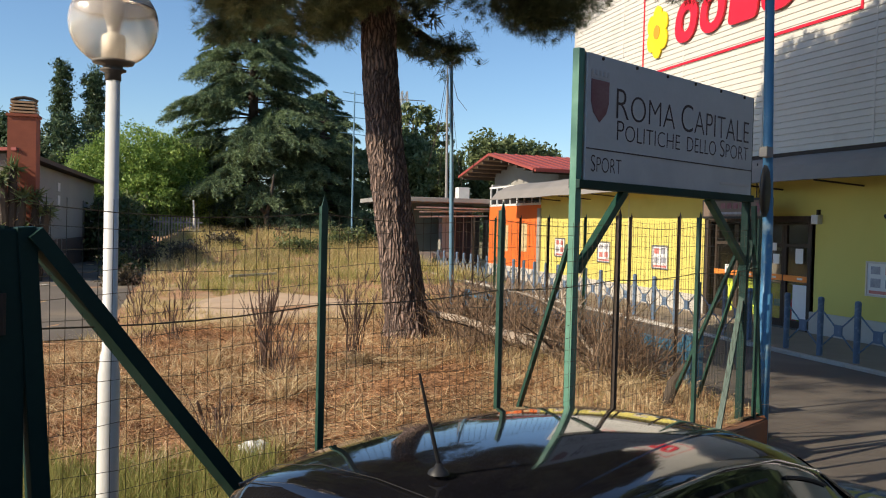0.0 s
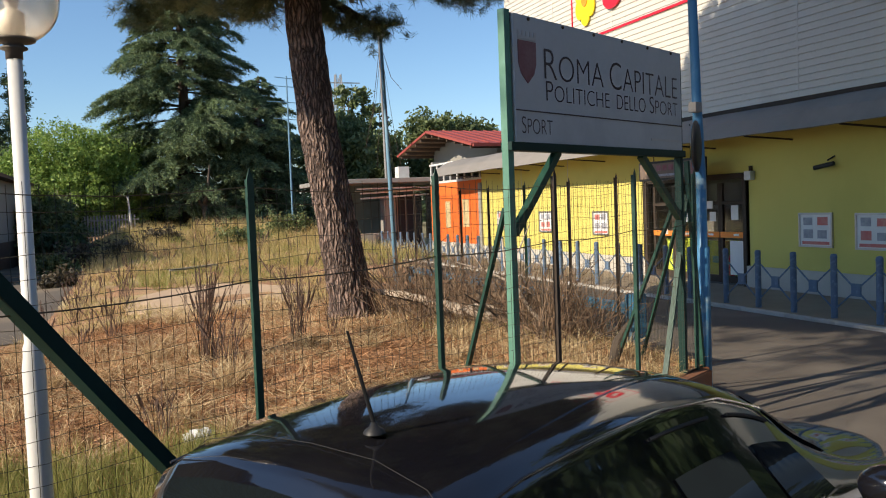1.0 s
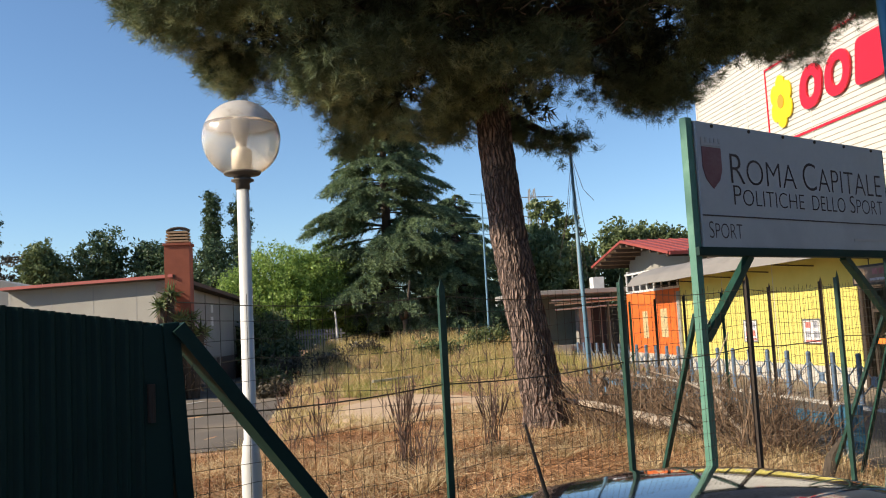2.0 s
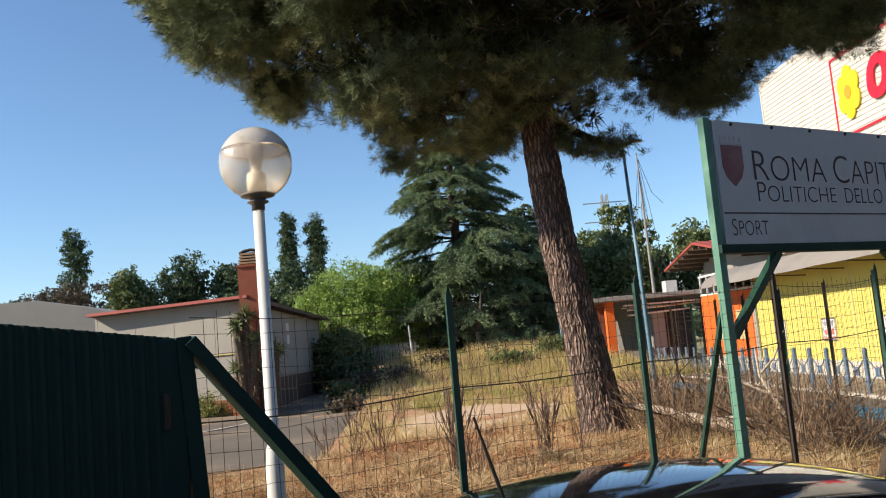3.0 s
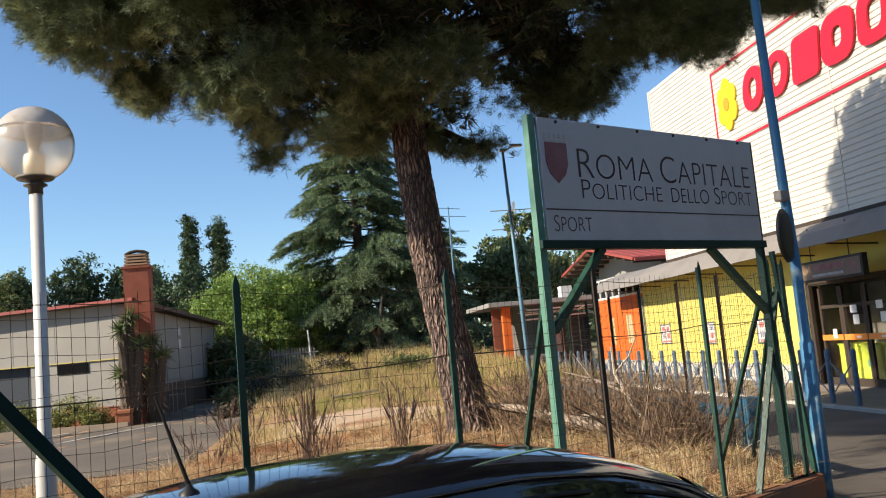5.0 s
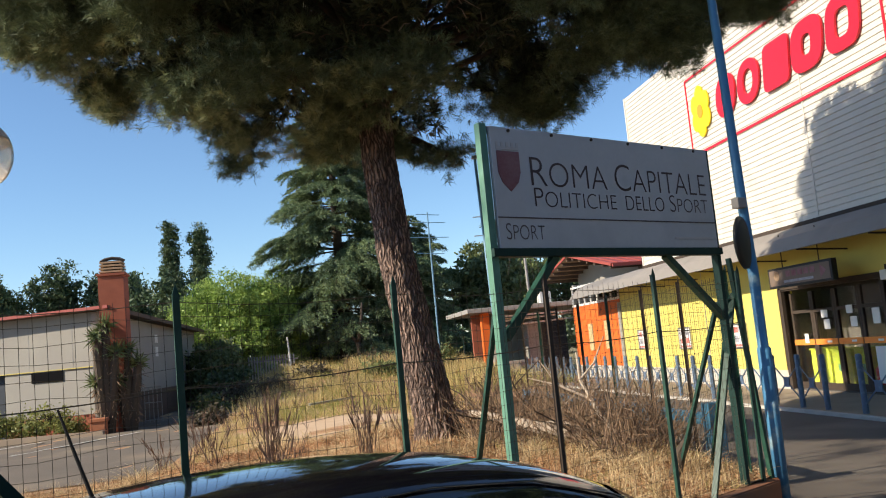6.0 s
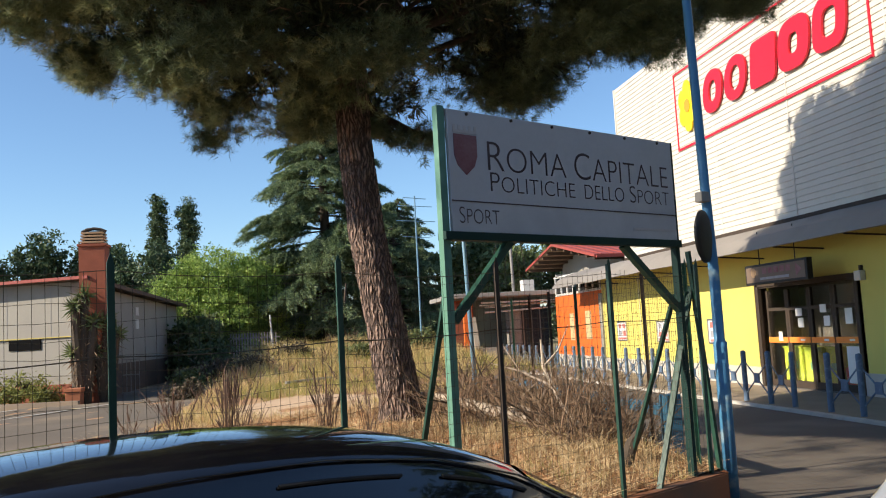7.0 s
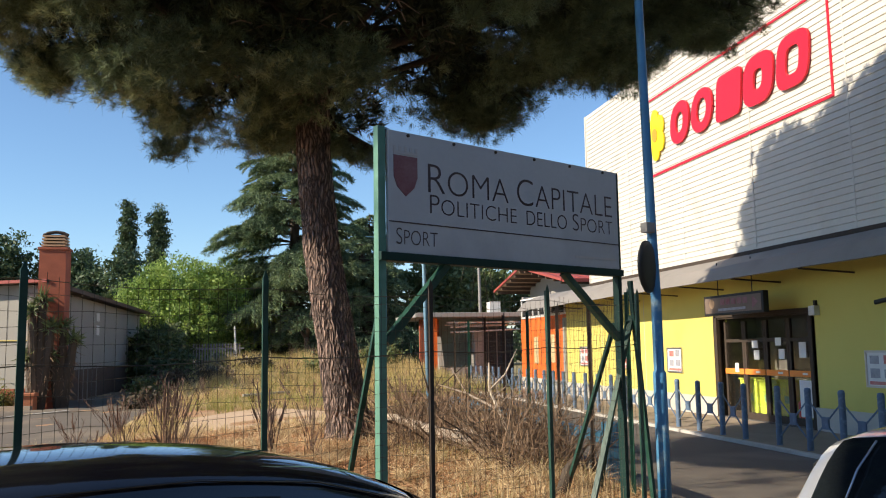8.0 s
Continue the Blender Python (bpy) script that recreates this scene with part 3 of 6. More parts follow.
part("border", boxes((XS, XS + 0.03, R0, R1, RB, RB + 0.06), (XS, XS + 0.03, R0, R1, RT - 0.045, RT), (XS, XS + 0.03, R0, R0 + 0.05, RB + 0.06, RT - 0.045), (XS, XS + 0.03, R1 - 0.035, R1, RB + 0.06, RT - 0.045)), M_red, sg, "thin red border")


def plate(outline, x, thick):
    """An upright plate facing the street from (y, z) corners."""
    bm = bmesh.new()
    a = [bm.verts.new((x - thick, y, z)) for y, z in outline]
    b = [bm.verts.new((x, y, z)) for y, z in outline]
    bm.faces.new(a); bm.faces.new(b[::-1])
    for i in range(len(a)):
        bm.faces.new((a[i - 1], a[i], b[i], b[i - 1]))
    bmesh.ops.recalc_face_normals(bm, faces=bm.faces)
    return bm


def rounded(yc, zc, w, h, p, lean=0.0, n=28):
    """Superellipse outline; p sets how square it is."""
    out = []
    for k in range(n):
        t = 2 * math.pi * k / n
        c, s = math.cos(t), math.sin(t)
        y, z = math.copysign(abs(c) ** (2 / p), c) * w / 2, math.copysign(abs(s) ** (2 / p), s) * h / 2
        out.append((yc + y - lean * z, zc + z))
    return out


def hollow(outer, inner, x, thick):
    """An upright ring-shaped plate: outlines of equal count, outside and inside."""
    bm = bmesh.new()
    r = [[bm.verts.new((x - d, y, z)) for y, z in o] for o in (outer, inner) for d in (thick, 0)]
    n = len(outer)
    for i in range(n):
        j = (i + 1) % n
        for a, b in ((0, 2), (1, 3), (0, 1), (2, 3)):
            bm.faces.new((r[a][i], r[a][j], r[b][j], r[b][i]))
    bmesh.ops.recalc_face_normals(bm, faces=bm.faces)
    return bm


for yc, w, h, p, bore in ((18.36, 0.94, 1.02, 2.3, 0.40), (17.27, 0.98, 1.0, 2.2, 0.46), (16.08, 1.02, 1.02, 7, 0.0), (14.92, 1.10, 1.04, 3, 0.30), (13.73, 1.04, 1.05, 3.4, 0.42)):
    if bore:
        part("emblem_ring", hollow(rounded(yc, 6.93, w, h, p, 0.14), rounded(yc, 6.93, w * bore, h * (bore + 0.1), p, 0.14), XS, 0.05), M_red, sg, "red emblem ring")
    else:
        part("emblem_block", plate(rounded(yc, 6.93, w, h, p, 0.14), XS, 0.05), M_red, sg, "red emblem block")
fl = []
for k in range(60):
    t = 2 * math.pi * k / 60
    r = 0.44 + 0.13 * abs(math.cos(3 * t)) ** 0.7
    fl.append((19.72 + r * 0.92 * math.sin(t), 6.93 + r * 1.18 * math.cos(t)))
part("flower", plate(fl, XS, 0.04), M_flower, sg, "yellow flower emblem")
part("flower_eye", plate(rounded(19.72, 6.93, 0.30, 0.36, 2), XS - 0.04, 0.015), M_flower_o, sg, "orange flower centre")

es = thing("entrance_sign", "narrow brown hanging sign with dark emblem blocks over the entrance", "sign")
yy0, yy1 = 14.24, 16.5
ex = 11.3
part("case", boxes((ex - 0.06, ex + 0.06, yy0, yy1, 2.11, 2.53), bevel=0.012), M_black, es)
part("face", boxes((ex - 0.068, ex - 0.062, yy0 + 0.06, yy1 - 0.06, 2.16, 2.48)), M_tan, es, "faded brown face")
for k in range(5):
    part("emblem_block", boxes((ex - 0.074, ex - 0.069, 14.78 + 0.215 * k, 14.94 + 0.215 * k, 2.32, 2.44)), M_crest, es)
part("emblem_arrow", plate([(14.6, 2.45), (14.40, 2.33), (14.6, 2.2)], ex - 0.069, 0.005), M_crest, es)
part("emblem_dot", plate(rounded(16.15, 2.36, 0.2, 0.2, 2), ex - 0.069, 0.005), M_soffit, es)
part("text_bar", boxes((ex - 0.074, ex - 0.069, 14.85, 15.9, 2.20, 2.25)), M_poster_grey, es)
for y in (14.7, 16.0):
    b2 = bmesh.new(); tube(b2, [(ex, y, 2.5), (ex, y, 3.22)], 0.012, 6)
    part("hanger", b2, M_black, es)


def poster(y, z, w, h, seed):
    rng = random.Random(seed)
    p = thing("wall_poster", "framed shop poster with red and grey pictures", "poster", "wall posters")
    part("frame", boxes((FX - 0.035, FX - 0.002, y - w / 2, y + w / 2, z - h / 2, z - h / 2 + 0.035), (FX - 0.035, FX - 0.002, y - w / 2, y + w / 2, z + h / 2 - 0.035, z + h / 2),
                        (FX - 0.035, FX - 0.002, y - w / 2, y - w / 2 + 0.035, z - h / 2 + 0.035, z + h / 2 - 0.035), (FX - 0.035, FX - 0.002, y + w / 2 - 0.035, y + w / 2, z - h / 2 + 0.035, z + h / 2 - 0.035)), M_alu, p)
    part("sheet", boxes((FX - 0.016, FX - 0.003, y - w / 2 + 0.035, y + w / 2 - 0.035, z - h / 2 + 0.035, z + h / 2 - 0.035)), M_paper, p)
    for i in range(2):
        for j in range(2):
            yy, zz = y + (i - 0.5) * w * 0.42, z + 0.05 + (j - 0.5) * h * 0.38
            part("picture", boxes((FX - 0.022, FX - 0.0165, yy - w * 0.15 * rng.uniform(0.7, 1), yy + w * 0.15, zz - h * 0.13, zz + h * 0.13 * rng.uniform(0.6, 1))), rng.choice((M_poster_red, M_poster_grey)), p)
    part("text_bar", boxes((FX - 0.022, FX - 0.0165, y - w * 0.4, y + w * 0.4, z - h * 0.42, z - h * 0.33)), M_poster_red, p)
    return p


for i, (y, z) in enumerate(((19.47, 1.14), (22.6, 1.16), (25.7, 1.2), (12.05, 1.06), (10.75, 1.05), (9.45, 1.05))):
    poster(y, z, 0.80, 0.62, i)

# small fittings on the shop wall
wl = thing("wall_lamp", "small white box lamp on the shop wall beside the entrance", "lamp")
part("body", boxes((FX - 0.12, FX, 13.62, 13.80, 2.02, 2.20), bevel=0.01), M_white, wl)
part("bracket", boxes((FX - 0.05, FX, 13.68, 13.74, 2.2, 2.3)), M_rust, wl)
wc = thing("wall_camera", "small dark security camera on the shop wall", "camera")
b2 = bmesh.new(); tube(b2, [(FX, 11.6, 2.35), (FX - 0.16, 11.6, 2.28)], 0.015, 6); part("arm", b2, M_black, wc)
b2 = bmesh.new(); tube(b2, [(FX - 0.12, 11.5, 2.22), (FX - 0.22, 11.85, 2.16)], 0.04, 10); part("body", b2, M_black, wc)

for k, (y, w, h) in enumerate(((16.66, 0.66, 0.86), (15.9, 0.66, 0.84), (15.22, 0.5, 0.86))):
    c = thing("shopping_bin", "yellow-green plastic bin behind the entrance glass", "bin", "entrance bins", at=pose(FX + 0.48, y, -0.085))
    bm = boxes((-0.2, 0.2, -w / 2, w / 2, 0, h - 0.03), bevel=0.03)
    part("body", bm, M_hivis, c)
    part("rim", boxes((-0.22, 0.22, -w / 2 - 0.02, w / 2 + 0.02, h - 0.04, h), bevel=0.01), M_hivis, c)
    part("label_plate", boxes((-0.206, -0.2, -w * 0.25, w * 0.2, h * 0.45, h * 0.62)), M_green_light, c)
ex_ = thing("fire_extinguisher", "red cylinder standing in the entrance", "extinguisher")
bm = bmesh.new(); lathe(bm, [(0, 0), (0.09, 0), (0.09, 0.42), (0.03, 0.5), (0.03, 0.55), (0, 0.55)], 14)
part("body", bm, M_red, ex_, at=pose(FX + 0.42, 14.92, -0.085), smooth=True)

# bollard barrier along the kerb
BX = 10.02
bar = thing("bollard_barrier", "row of blue steel bollards joined by cross-braced panels", "barrier")
bys = [6.4, 7.22, 8.04, 8.84, 9.65, 10.46, 11.25, 12.05, 13.05, 13.8, 14.66, 15.5] + [16.36 + 0.84 * k for k in range(21)]
bb = bmesh.new(); lathe(bb, [(0.048, 0.0), (0.048, 0.86), (0.05, 0.87), (0.05, 0.90), (0.04, 0.93), (0.0, 0.94)], 14)
bme = mesh_of(bb, "bollard", M_bollard, True)
xb = bmesh.new()
for a, b in (((0, 0, 0.76), (0, 1, 0.12)), ((0, 0, 0.12), (0, 1, 0.76))):
    beam(xb, (0, a[1], a[2]), (0, b[1], b[2]), 0.018)
box(xb, -0.012, 0.012, 0.40, 0.60, 0.35, 0.53)
xme = mesh_of(xb, "cross_panel", M_bollard)
for i, y in enumerate(bys):
    o = new("bollard", bme); o.location, o.parent = (BX, y, -0.1), bar
    if i + 1 < len(bys) and not (i == 7):
        o = new("cross_panel", xme); o.location, o.parent = (BX, y, -0.1), bar
        o.scale = (1, bys[i + 1] - y, 1)

# ---- orange annexe with glazed strip, low pavilion, red-roofed building ----
an = tagged(new("wall_annexe"), "orange rendered annexe wall with a white-framed glazed strip", "wall", kind="structure")
part("wall_panel", boxes((FX, FX + 0.3, 27.4, 32.7, -0.1, 2.65)), M_orange, an)
part("wall_panel", boxes((FX + 0.05, FX + 7, 32.5, 32.7, -0.1, 3.5)), M_grey_wall, an)
part("plinth", boxes((FX - 0.03, FX + 0.05, 27.42, 32.72, -0.1, 0.35)), M_plinth, an)
part("pilaster", boxes((FX - 0.06, FX + 0.02, 27.36, 27.6, -0.1, 2.5)), M_plaster, an)
part("panel", boxes((FX - 0.02, FX + 0.02, 28.6, 29.2, 0.95, 1.95)), M_panel_pale, an, "pale yellow painted panel")
part("panel", boxes((FX - 0.02, FX + 0.02, 30.5, 31.0, 0.9, 1.9)), M_panel_pale, an)
for k in range(8):
    part("mullion", boxes((FX - 0.02, FX + 0.06, 27.5 + k * 0.72, 27.56 + k * 0.72, 2.65, 3.35)), M_white, an)
part("glazing", boxes((FX + 0.02, FX + 0.04, 27.4, 32.7, 2.65, 3.35)), M_glass_dark, an)
part("head_rail", boxes((FX - 0.02, FX + 0.06, 27.4, 32.7, 2.62, 2.70), (FX - 0.02, FX + 0.06, 30.0, 32.7, 3.33, 3.40)), M_white, an)
def slab_of(corners, thick, mat, name, parent):
    bm = bmesh.new()
    a = [bm.verts.new(p) for p in corners]; b = [bm.verts.new((p[0], p[1], p[2] - thick)) for p in corners]
    bm.faces.new(a); bm.faces.new(b[::-1])
    for i in range(len(a)):
        bm.faces.new((a[i - 1], a[i], b[i], b[i - 1]))
    bmesh.ops.recalc_face_normals(bm, faces=bm.faces)
    return part(name, bm, mat, parent)


rr = thing("red_roofed_building", "gabled building with red sheet roof and deep timber overhang", "building")
GN, GA, GF = Vector((13.2, 31.0, 4.09)), Vector((12.6, 34.6, 4.90)), Vector((12.4, 38.2, 4.09))   # eave, ridge, eave of the gable end
RX = Vector((1.0, 0.09, 0)).normalized()
for a, b in ((GN, GA), (GA, GF)):
    slab_of([a, a + RX * 13, b + RX * 13, b], 0.05, M_soffit, "soffit", rr)
    slab_of([a + Vector((0, 0, 0.06)), a + RX * 13 + Vector((0, 0, 0.06)), b + RX * 13 + Vector((0, 0, 0.06)), b + Vector((0, 0, 0.06))], 0.05, M_roof_red, "roof", rr)
    for k in range(26):
        b2 = bmesh.new(); o = RX * (0.25 + 0.5 * k) + Vector((0, 0, 0.075)); beam(b2, a + o, b + o, 0.03, 0.03)
        part("roof_rib", b2, M_roof_red, rr)
    for k in range(6):
        b2 = bmesh.new(); o = a.lerp(b, 0.06 + 0.17 * k) - Vector((0, 0, 0.12)); beam(b2, o + RX * 0.04, o + RX * 2.2, 0.09, 0.13)
        part("purlin", b2, M_roof_brown, rr)
    b2 = bmesh.new(); beam(b2, a - RX * 0.03, b - RX * 0.03, 0.05, 0.10); part("bargeboard", b2, M_roof_red, rr)
b2 = bmesh.new(); beam(b2, GN + Vector((0, -0.06, -0.03)), GN + RX * 13 + Vector((0, -0.06, -0.03)), 0.11, 0.11); part("gutter", b2, M_roof_red, rr)
bm = bmesh.new()
gw = [GN + RX * 1.5 + Vector((0, 0.9, 0)), GA + RX * 1.5, GF + RX * 1.5 + Vector((0, -0.9, 0))]
_lo = [Vector((p.x, p.y, -0.1)) for p in (gw[0], gw[2])]
for off in (0.0, 11.0):
    bm.faces.new([bm.verts.new(p + RX * off - Vector((0, 0, d_))) for p, d_ in ((_lo[0], 0), (gw[0], -0.12), (gw[1], 0.08), (gw[2], -0.12), (_lo[1], 0))])
for a, b in ((_lo[0], gw[0]), (_lo[1], gw[2])):
    bm.faces.new([bm.verts.new(p) for p in (a, a + RX * 11, b + RX * 11, b)])
bmesh.ops.remove_doubles(bm, verts=bm.verts, dist=0.001)
bmesh.ops.recalc_face_normals(bm, faces=bm.faces)
part("wall", bm, M_plaster, rr)

pv = thing("low_pavilion", "low flat-roofed pavilion with orange and grey walls", "building")
part("roof", boxes((7.7, 13.4, 32.6, 38, 2.74, 2.92), bevel=0.02), M_grey_wall, pv, "dull grey-brown flat roof")
part("wall", boxes((8.2, 9.0, 34.6, 34.8, -0.2, 2.72)), M_brickred, pv)
part("wall", boxes((9.0, 12.0, 34.9, 35.1, -0.2, 2.72)), M_shutter, pv, "grey-green shutter wall")
part("pillar", boxes((8.3, 8.62, 33.0, 33.3, -0.2, 2.72)), M_orange, pv, "orange painted pillar")
part("buttress", plate([(33.0, -0.2), (34.2, -0.2), (34.2, 2.0)], 9.0, 0.2), M_plaster, pv)
part("grey_block", boxes((10.25, 10.75, 33.5, 34.1, 0.75, 2.25), bevel=0.02), M_plaster, pv)
for k in range(4):
    part("glass_panel", boxes((10.62 + 0.36 * k, 10.95 + 0.36 * k, 34.0, 34.04, 0.0, 2.3)), M_blue_dark, pv)
    part("glass_post", boxes((10.58 + 0.36 * k, 10.62 + 0.36 * k, 33.98, 34.06, -0.2, 2.4)), M_grey_wall, pv)
part("low_wall", boxes((8.75, 9.75, 33.1, 33.3, -0.2, 0.75), bevel=0.02), M_plaster, pv)
part("counter", boxes((9.75, 10.55, 33.2, 33.5, 0.5, 0.75), bevel=0.02), M_grey_wall, pv)
part("roof_frame", boxes((9.0, 12.2, 32.9, 32.96, 2.5, 2.56), (9.0, 12.2, 33.3, 33.36, 2.42, 2.46)), M_white, pv, "white pergola beams")
for z in (2.15, 2.35):
    b2 = bmesh.new(); tube(b2, [(9.2, 33.2, z), (12.1, 33.2, z + 0.1)], 0.035, 8); part("pipe", b2, M_white, pv)
part("roof_box", boxes((10.9, 11.35, 33.4, 33.9, 2.95, 3.4)), M_white, pv)

# ---- low blue rail wall at the plot's edge ----
bw = thing("blue_rail", "low faded blue rail with a square end post beside the plot", "rail")
part("end_post", boxes((5.24, 5.40, 7.47, 7.63, -0.1, 0.77), bevel=0.01), M_rail, bw)
part("top_rail", boxes((5.26, 5.38, 7.63, 15.0, 0.55, 0.65), bevel=0.01), M_rail, bw)
for k in range(4):
    b2 = bmesh.new(); tube(b2, [(5.32, 7.65, 0.02 + 0.12 * k), (5.32, 15.0, 0.02 + 0.12 * k)], 0.007, 6); part("wire", b2, M_alu, bw)
for k in range(5):
    part("post", boxes((5.28, 5.36, 9.4 + 1.4 * k, 9.48 + 1.4 * k, -0.1, 0.55)), M_rail, bw)

# ---- fence ----
def on_fence(s, z=0.0, off=0.0):
    p = F0 + FU * s + FN * off
    return Vector((p.x, p.y, z))


fence = thing("fence", "green steel post fence with square wire mesh", "fence")
YAW = math.degrees(math.atan2(FU.y, FU.x))


def post_bm(h):
    """A rolled T-section post with a pointed tip."""
    bm = bmesh.new()
    for x0, x1, y0, y1 in ((-0.017, 0.017, -0.003, 0.003), (-0.003, 0.003, 0.003, 0.03)):
        box(bm, x0, x1, y0, y1, 0, h - 0.05)
    v = [bm.verts.new(p) for p in ((-0.017, -0.003, h - 0.05), (0.017, -0.003, h - 0.05), (0.017, 0.003, h - 0.05), (-0.017, 0.003, h - 0.05), (0, 0, h))]
    for a, b in ((0, 1), (1, 2), (2, 3), (3, 0)):
        bm.faces.new((v[a], v[b], v[4]))
    return bm


def wires(bm, a, b, z0, z1, dx=0.053, dz=0.073, r=0.0013):
    """Welded mesh between two feet, with slightly wavy wires."""
    a, b = Vector(a), Vector(b)
    n = int((b - a).length / dx)
    d = (b - a) / n
    rng = random.Random(int(a.x * 1000))
    for k in range(1, n):
        p = a + d * k
        q = Vector((rng.uniform(-1, 1), rng.uniform(-1, 1), 0)) * 0.004
        tube(bm, [(p.x, p.y, z0), (p.x + q.x, p.y + q.y, (z0 + z1) / 2), (p.x, p.y, z1 + rng.uniform(-0.006, 0.03))], r, 3, False)
    m = int((z1 - z0) / dz)
    for k in range(m + 1):
        z = z0 + (z1 - z0) * k / m
        rr_ = r * (1.7 if k in (0, m) else 1.0)
        tube(bm, [(*(a + d * n * f).xy, z + (0.012 * math.sin(f * 9 + k) if k < m else -0.05 * math.sin(f * math.pi) * 0.6)) for f in (0, 0.25, 0.5, 0.75, 1)], rr_, 3, False)
    return bm


S_POSTS = [0.0, 1.235, 2.45, 3.61, 4.76]
TOPS = [1.941, 1.961, 1.963, 1.977, 1.988]
for s, t in zip(S_POSTS, TOPS):
    p = on_fence(s)
    g = plot_z(p.x, p.y + 0.1) - 0.12
    part("post", post_bm(t - g), M_rust if s == 2.45 else M_green, fence, at=pose(p.x, p.y, g, 0, 0, YAW), label="dark weathered post" if s == 2.45 else "")
S_ALL = [-1.2] + S_POSTS
for s0, s1 in zip(S_ALL, S_ALL[1:]):
    bm = bmesh.new()
    wires(bm, on_fence(s0, 0, 0.025), on_fence(s1, 0, 0.025), 0.26, 1.86)
    tube(bm, [on_fence(s0 + (s1 - s0) * k / 6, 1.455 + 0.012 * (s0 + (s1 - s0) * k / 6 + 1.24) - 0.02 * math.sin(math.pi * k / 6), 0.02) for k in range(7)], 0.003, 4, False)
    tagged(part("wire_panel", bm, M_wire, fence), kind="stuff")
ret = [(4.99, 6.30), (5.13, 7.55), (5.17, 8.62), (5.2, 9.84), (5.22, 11.05), (5.25, 12.2), (5.28, 13.4), (5.3, 14.6)]
side = thing("side_fence", "green wire mesh fence running back along the lane", "fence")
for i, (x, y) in enumerate(ret):
    part("post", post_bm(1.75), M_rust if i % 3 else M_green, side, at=pose(x, y, 0.27, 0, 0, 90))
    if i:
        bm = bmesh.new()
        wires(bm, ret[i - 1] + (0,), (x, y, 0), 0.27, 1.92)
        tagged(part("wire_panel", bm, M_wire, side), kind="stuff")

# leaning stakes
for a, b, r, lab in (((2.665, 4.86, 1.72), (2.45, 5.36, 0.24), 0.018, "stake behind the signboard post"), ((4.75, 6.03, 1.70), (4.49, 6.63, 0.24), 0.02, "stake leaning on the signboard post"),
                     ((4.95, 6.14, 1.76), (4.33, 5.64, 0.24), 0.022, "stake leaning towards the street"), ((4.90, 6.12, 1.72), (4.86, 6.75, 0.26), 0.016, "thin dark stake beside the corner posts"), ((4.93, 6.10, 2.05), (5.08, 6.14, 0.24), 0.022, "stake at the corner of the planter")):
    bm = bmesh.new(); beam(bm, a, b, r * 1.9, r * 1.2)
    tagged(part("support_stake", bm, M_green), "green steel " + lab, "stake", "support stakes")

# ---- gate with diagonal brace ----
gate = thing("gate", "dark green corrugated sheet gate with a diagonal brace", "gate")
gc = on_fence(-1.24)
part("gate_post", boxes((-0.03, 0.03, -0.03, 0.03, -0.1, 1.79), bevel=0.005), M_green_dark, gate, at=pose(gc.x + 0.095, gc.y + 0.06, 0, 0, -3.6, YAW))
part("gate_stile", boxes((-0.10, 0.0, -0.02, 0.02, 0.0, 1.78), bevel=0.006), M_green_dark, gate, at=pose(gc.x, gc.y, 0, 0, 0, YAW))
for z in (1.45, 0.75, 0.2):
    b2 = bmesh.new(); tube(b2, [(gc.x - 0.05, gc.y - 0.06, z), (gc.x - 0.05, gc.y - 0.06, z + 0.13)], 0.014, 8); part("hinge", b2, M_rust, gate)
b2 = bmesh.new(); beam(b2, on_fence(-1.22, 1.77), on_fence(-0.06, 0.32), 0.05, 0.1, FN); part("brace", b2, M_green_dark, gate)
gd = Vector((-0.74, -0.67, 0)).normalized()
gn = Vector((-gd.y, gd.x, 0))
bm = bmesh.new()
top, bot = [], []
for k in range(200):
    p = gc + gd * (0.03 + 0.0125 * k) + gn * (0.007 if (k // 2) % 2 else -0.005)
    top.append(bm.verts.new((p.x, p.y, 1.785 + 0.0068 * (k // 4) + (0.004 if (k // 2) % 2 else 0))))
    bot.append(bm.verts.new((p.x, p.y, 0.0)))
for k in range(199):
    bm.faces.new((bot[k], bot[k + 1], top[k + 1], top[k]))
part("sheet", bm, M_green_dark, gate)

# ---- signboard ----
SL, SR = Vector((2.675, 4.815, 0)), Vector((4.77, 5.985, 0))
SV = (SR - SL).normalized()
SLEN = (SR - SL).length
board = thing("signboard", "white municipal sports signboard on green steel posts", "sign", at=Matrix.Translation(SL) @ Matrix.Rotation(math.atan2(SV.y, SV.x), 4, "Z"))
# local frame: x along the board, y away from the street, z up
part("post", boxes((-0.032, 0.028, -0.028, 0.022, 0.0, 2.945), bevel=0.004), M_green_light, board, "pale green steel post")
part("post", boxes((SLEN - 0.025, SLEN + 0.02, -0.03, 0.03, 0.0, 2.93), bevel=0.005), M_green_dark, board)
part("panel", boxes((0.036, SLEN - 0.025, -0.045, -0.03, 2.13, 2.925), bevel=0.003), M_board, board, "white enamelled sheet, greyed and mottled")
part("back_sheet", boxes((0.036, SLEN - 0.025, -0.028, -0.02, 2.13, 2.925)), M_alu, board)
part("bottom_rail", boxes((-0.03, SLEN + 0.02, -0.055, 0.03, 2.075, 2.13), bevel=0.005), M_green_dark, board)
part("top_rail", boxes((0.03, SLEN, -0.02, 0.03, 2.89, 2.93)), M_green_dark, board)
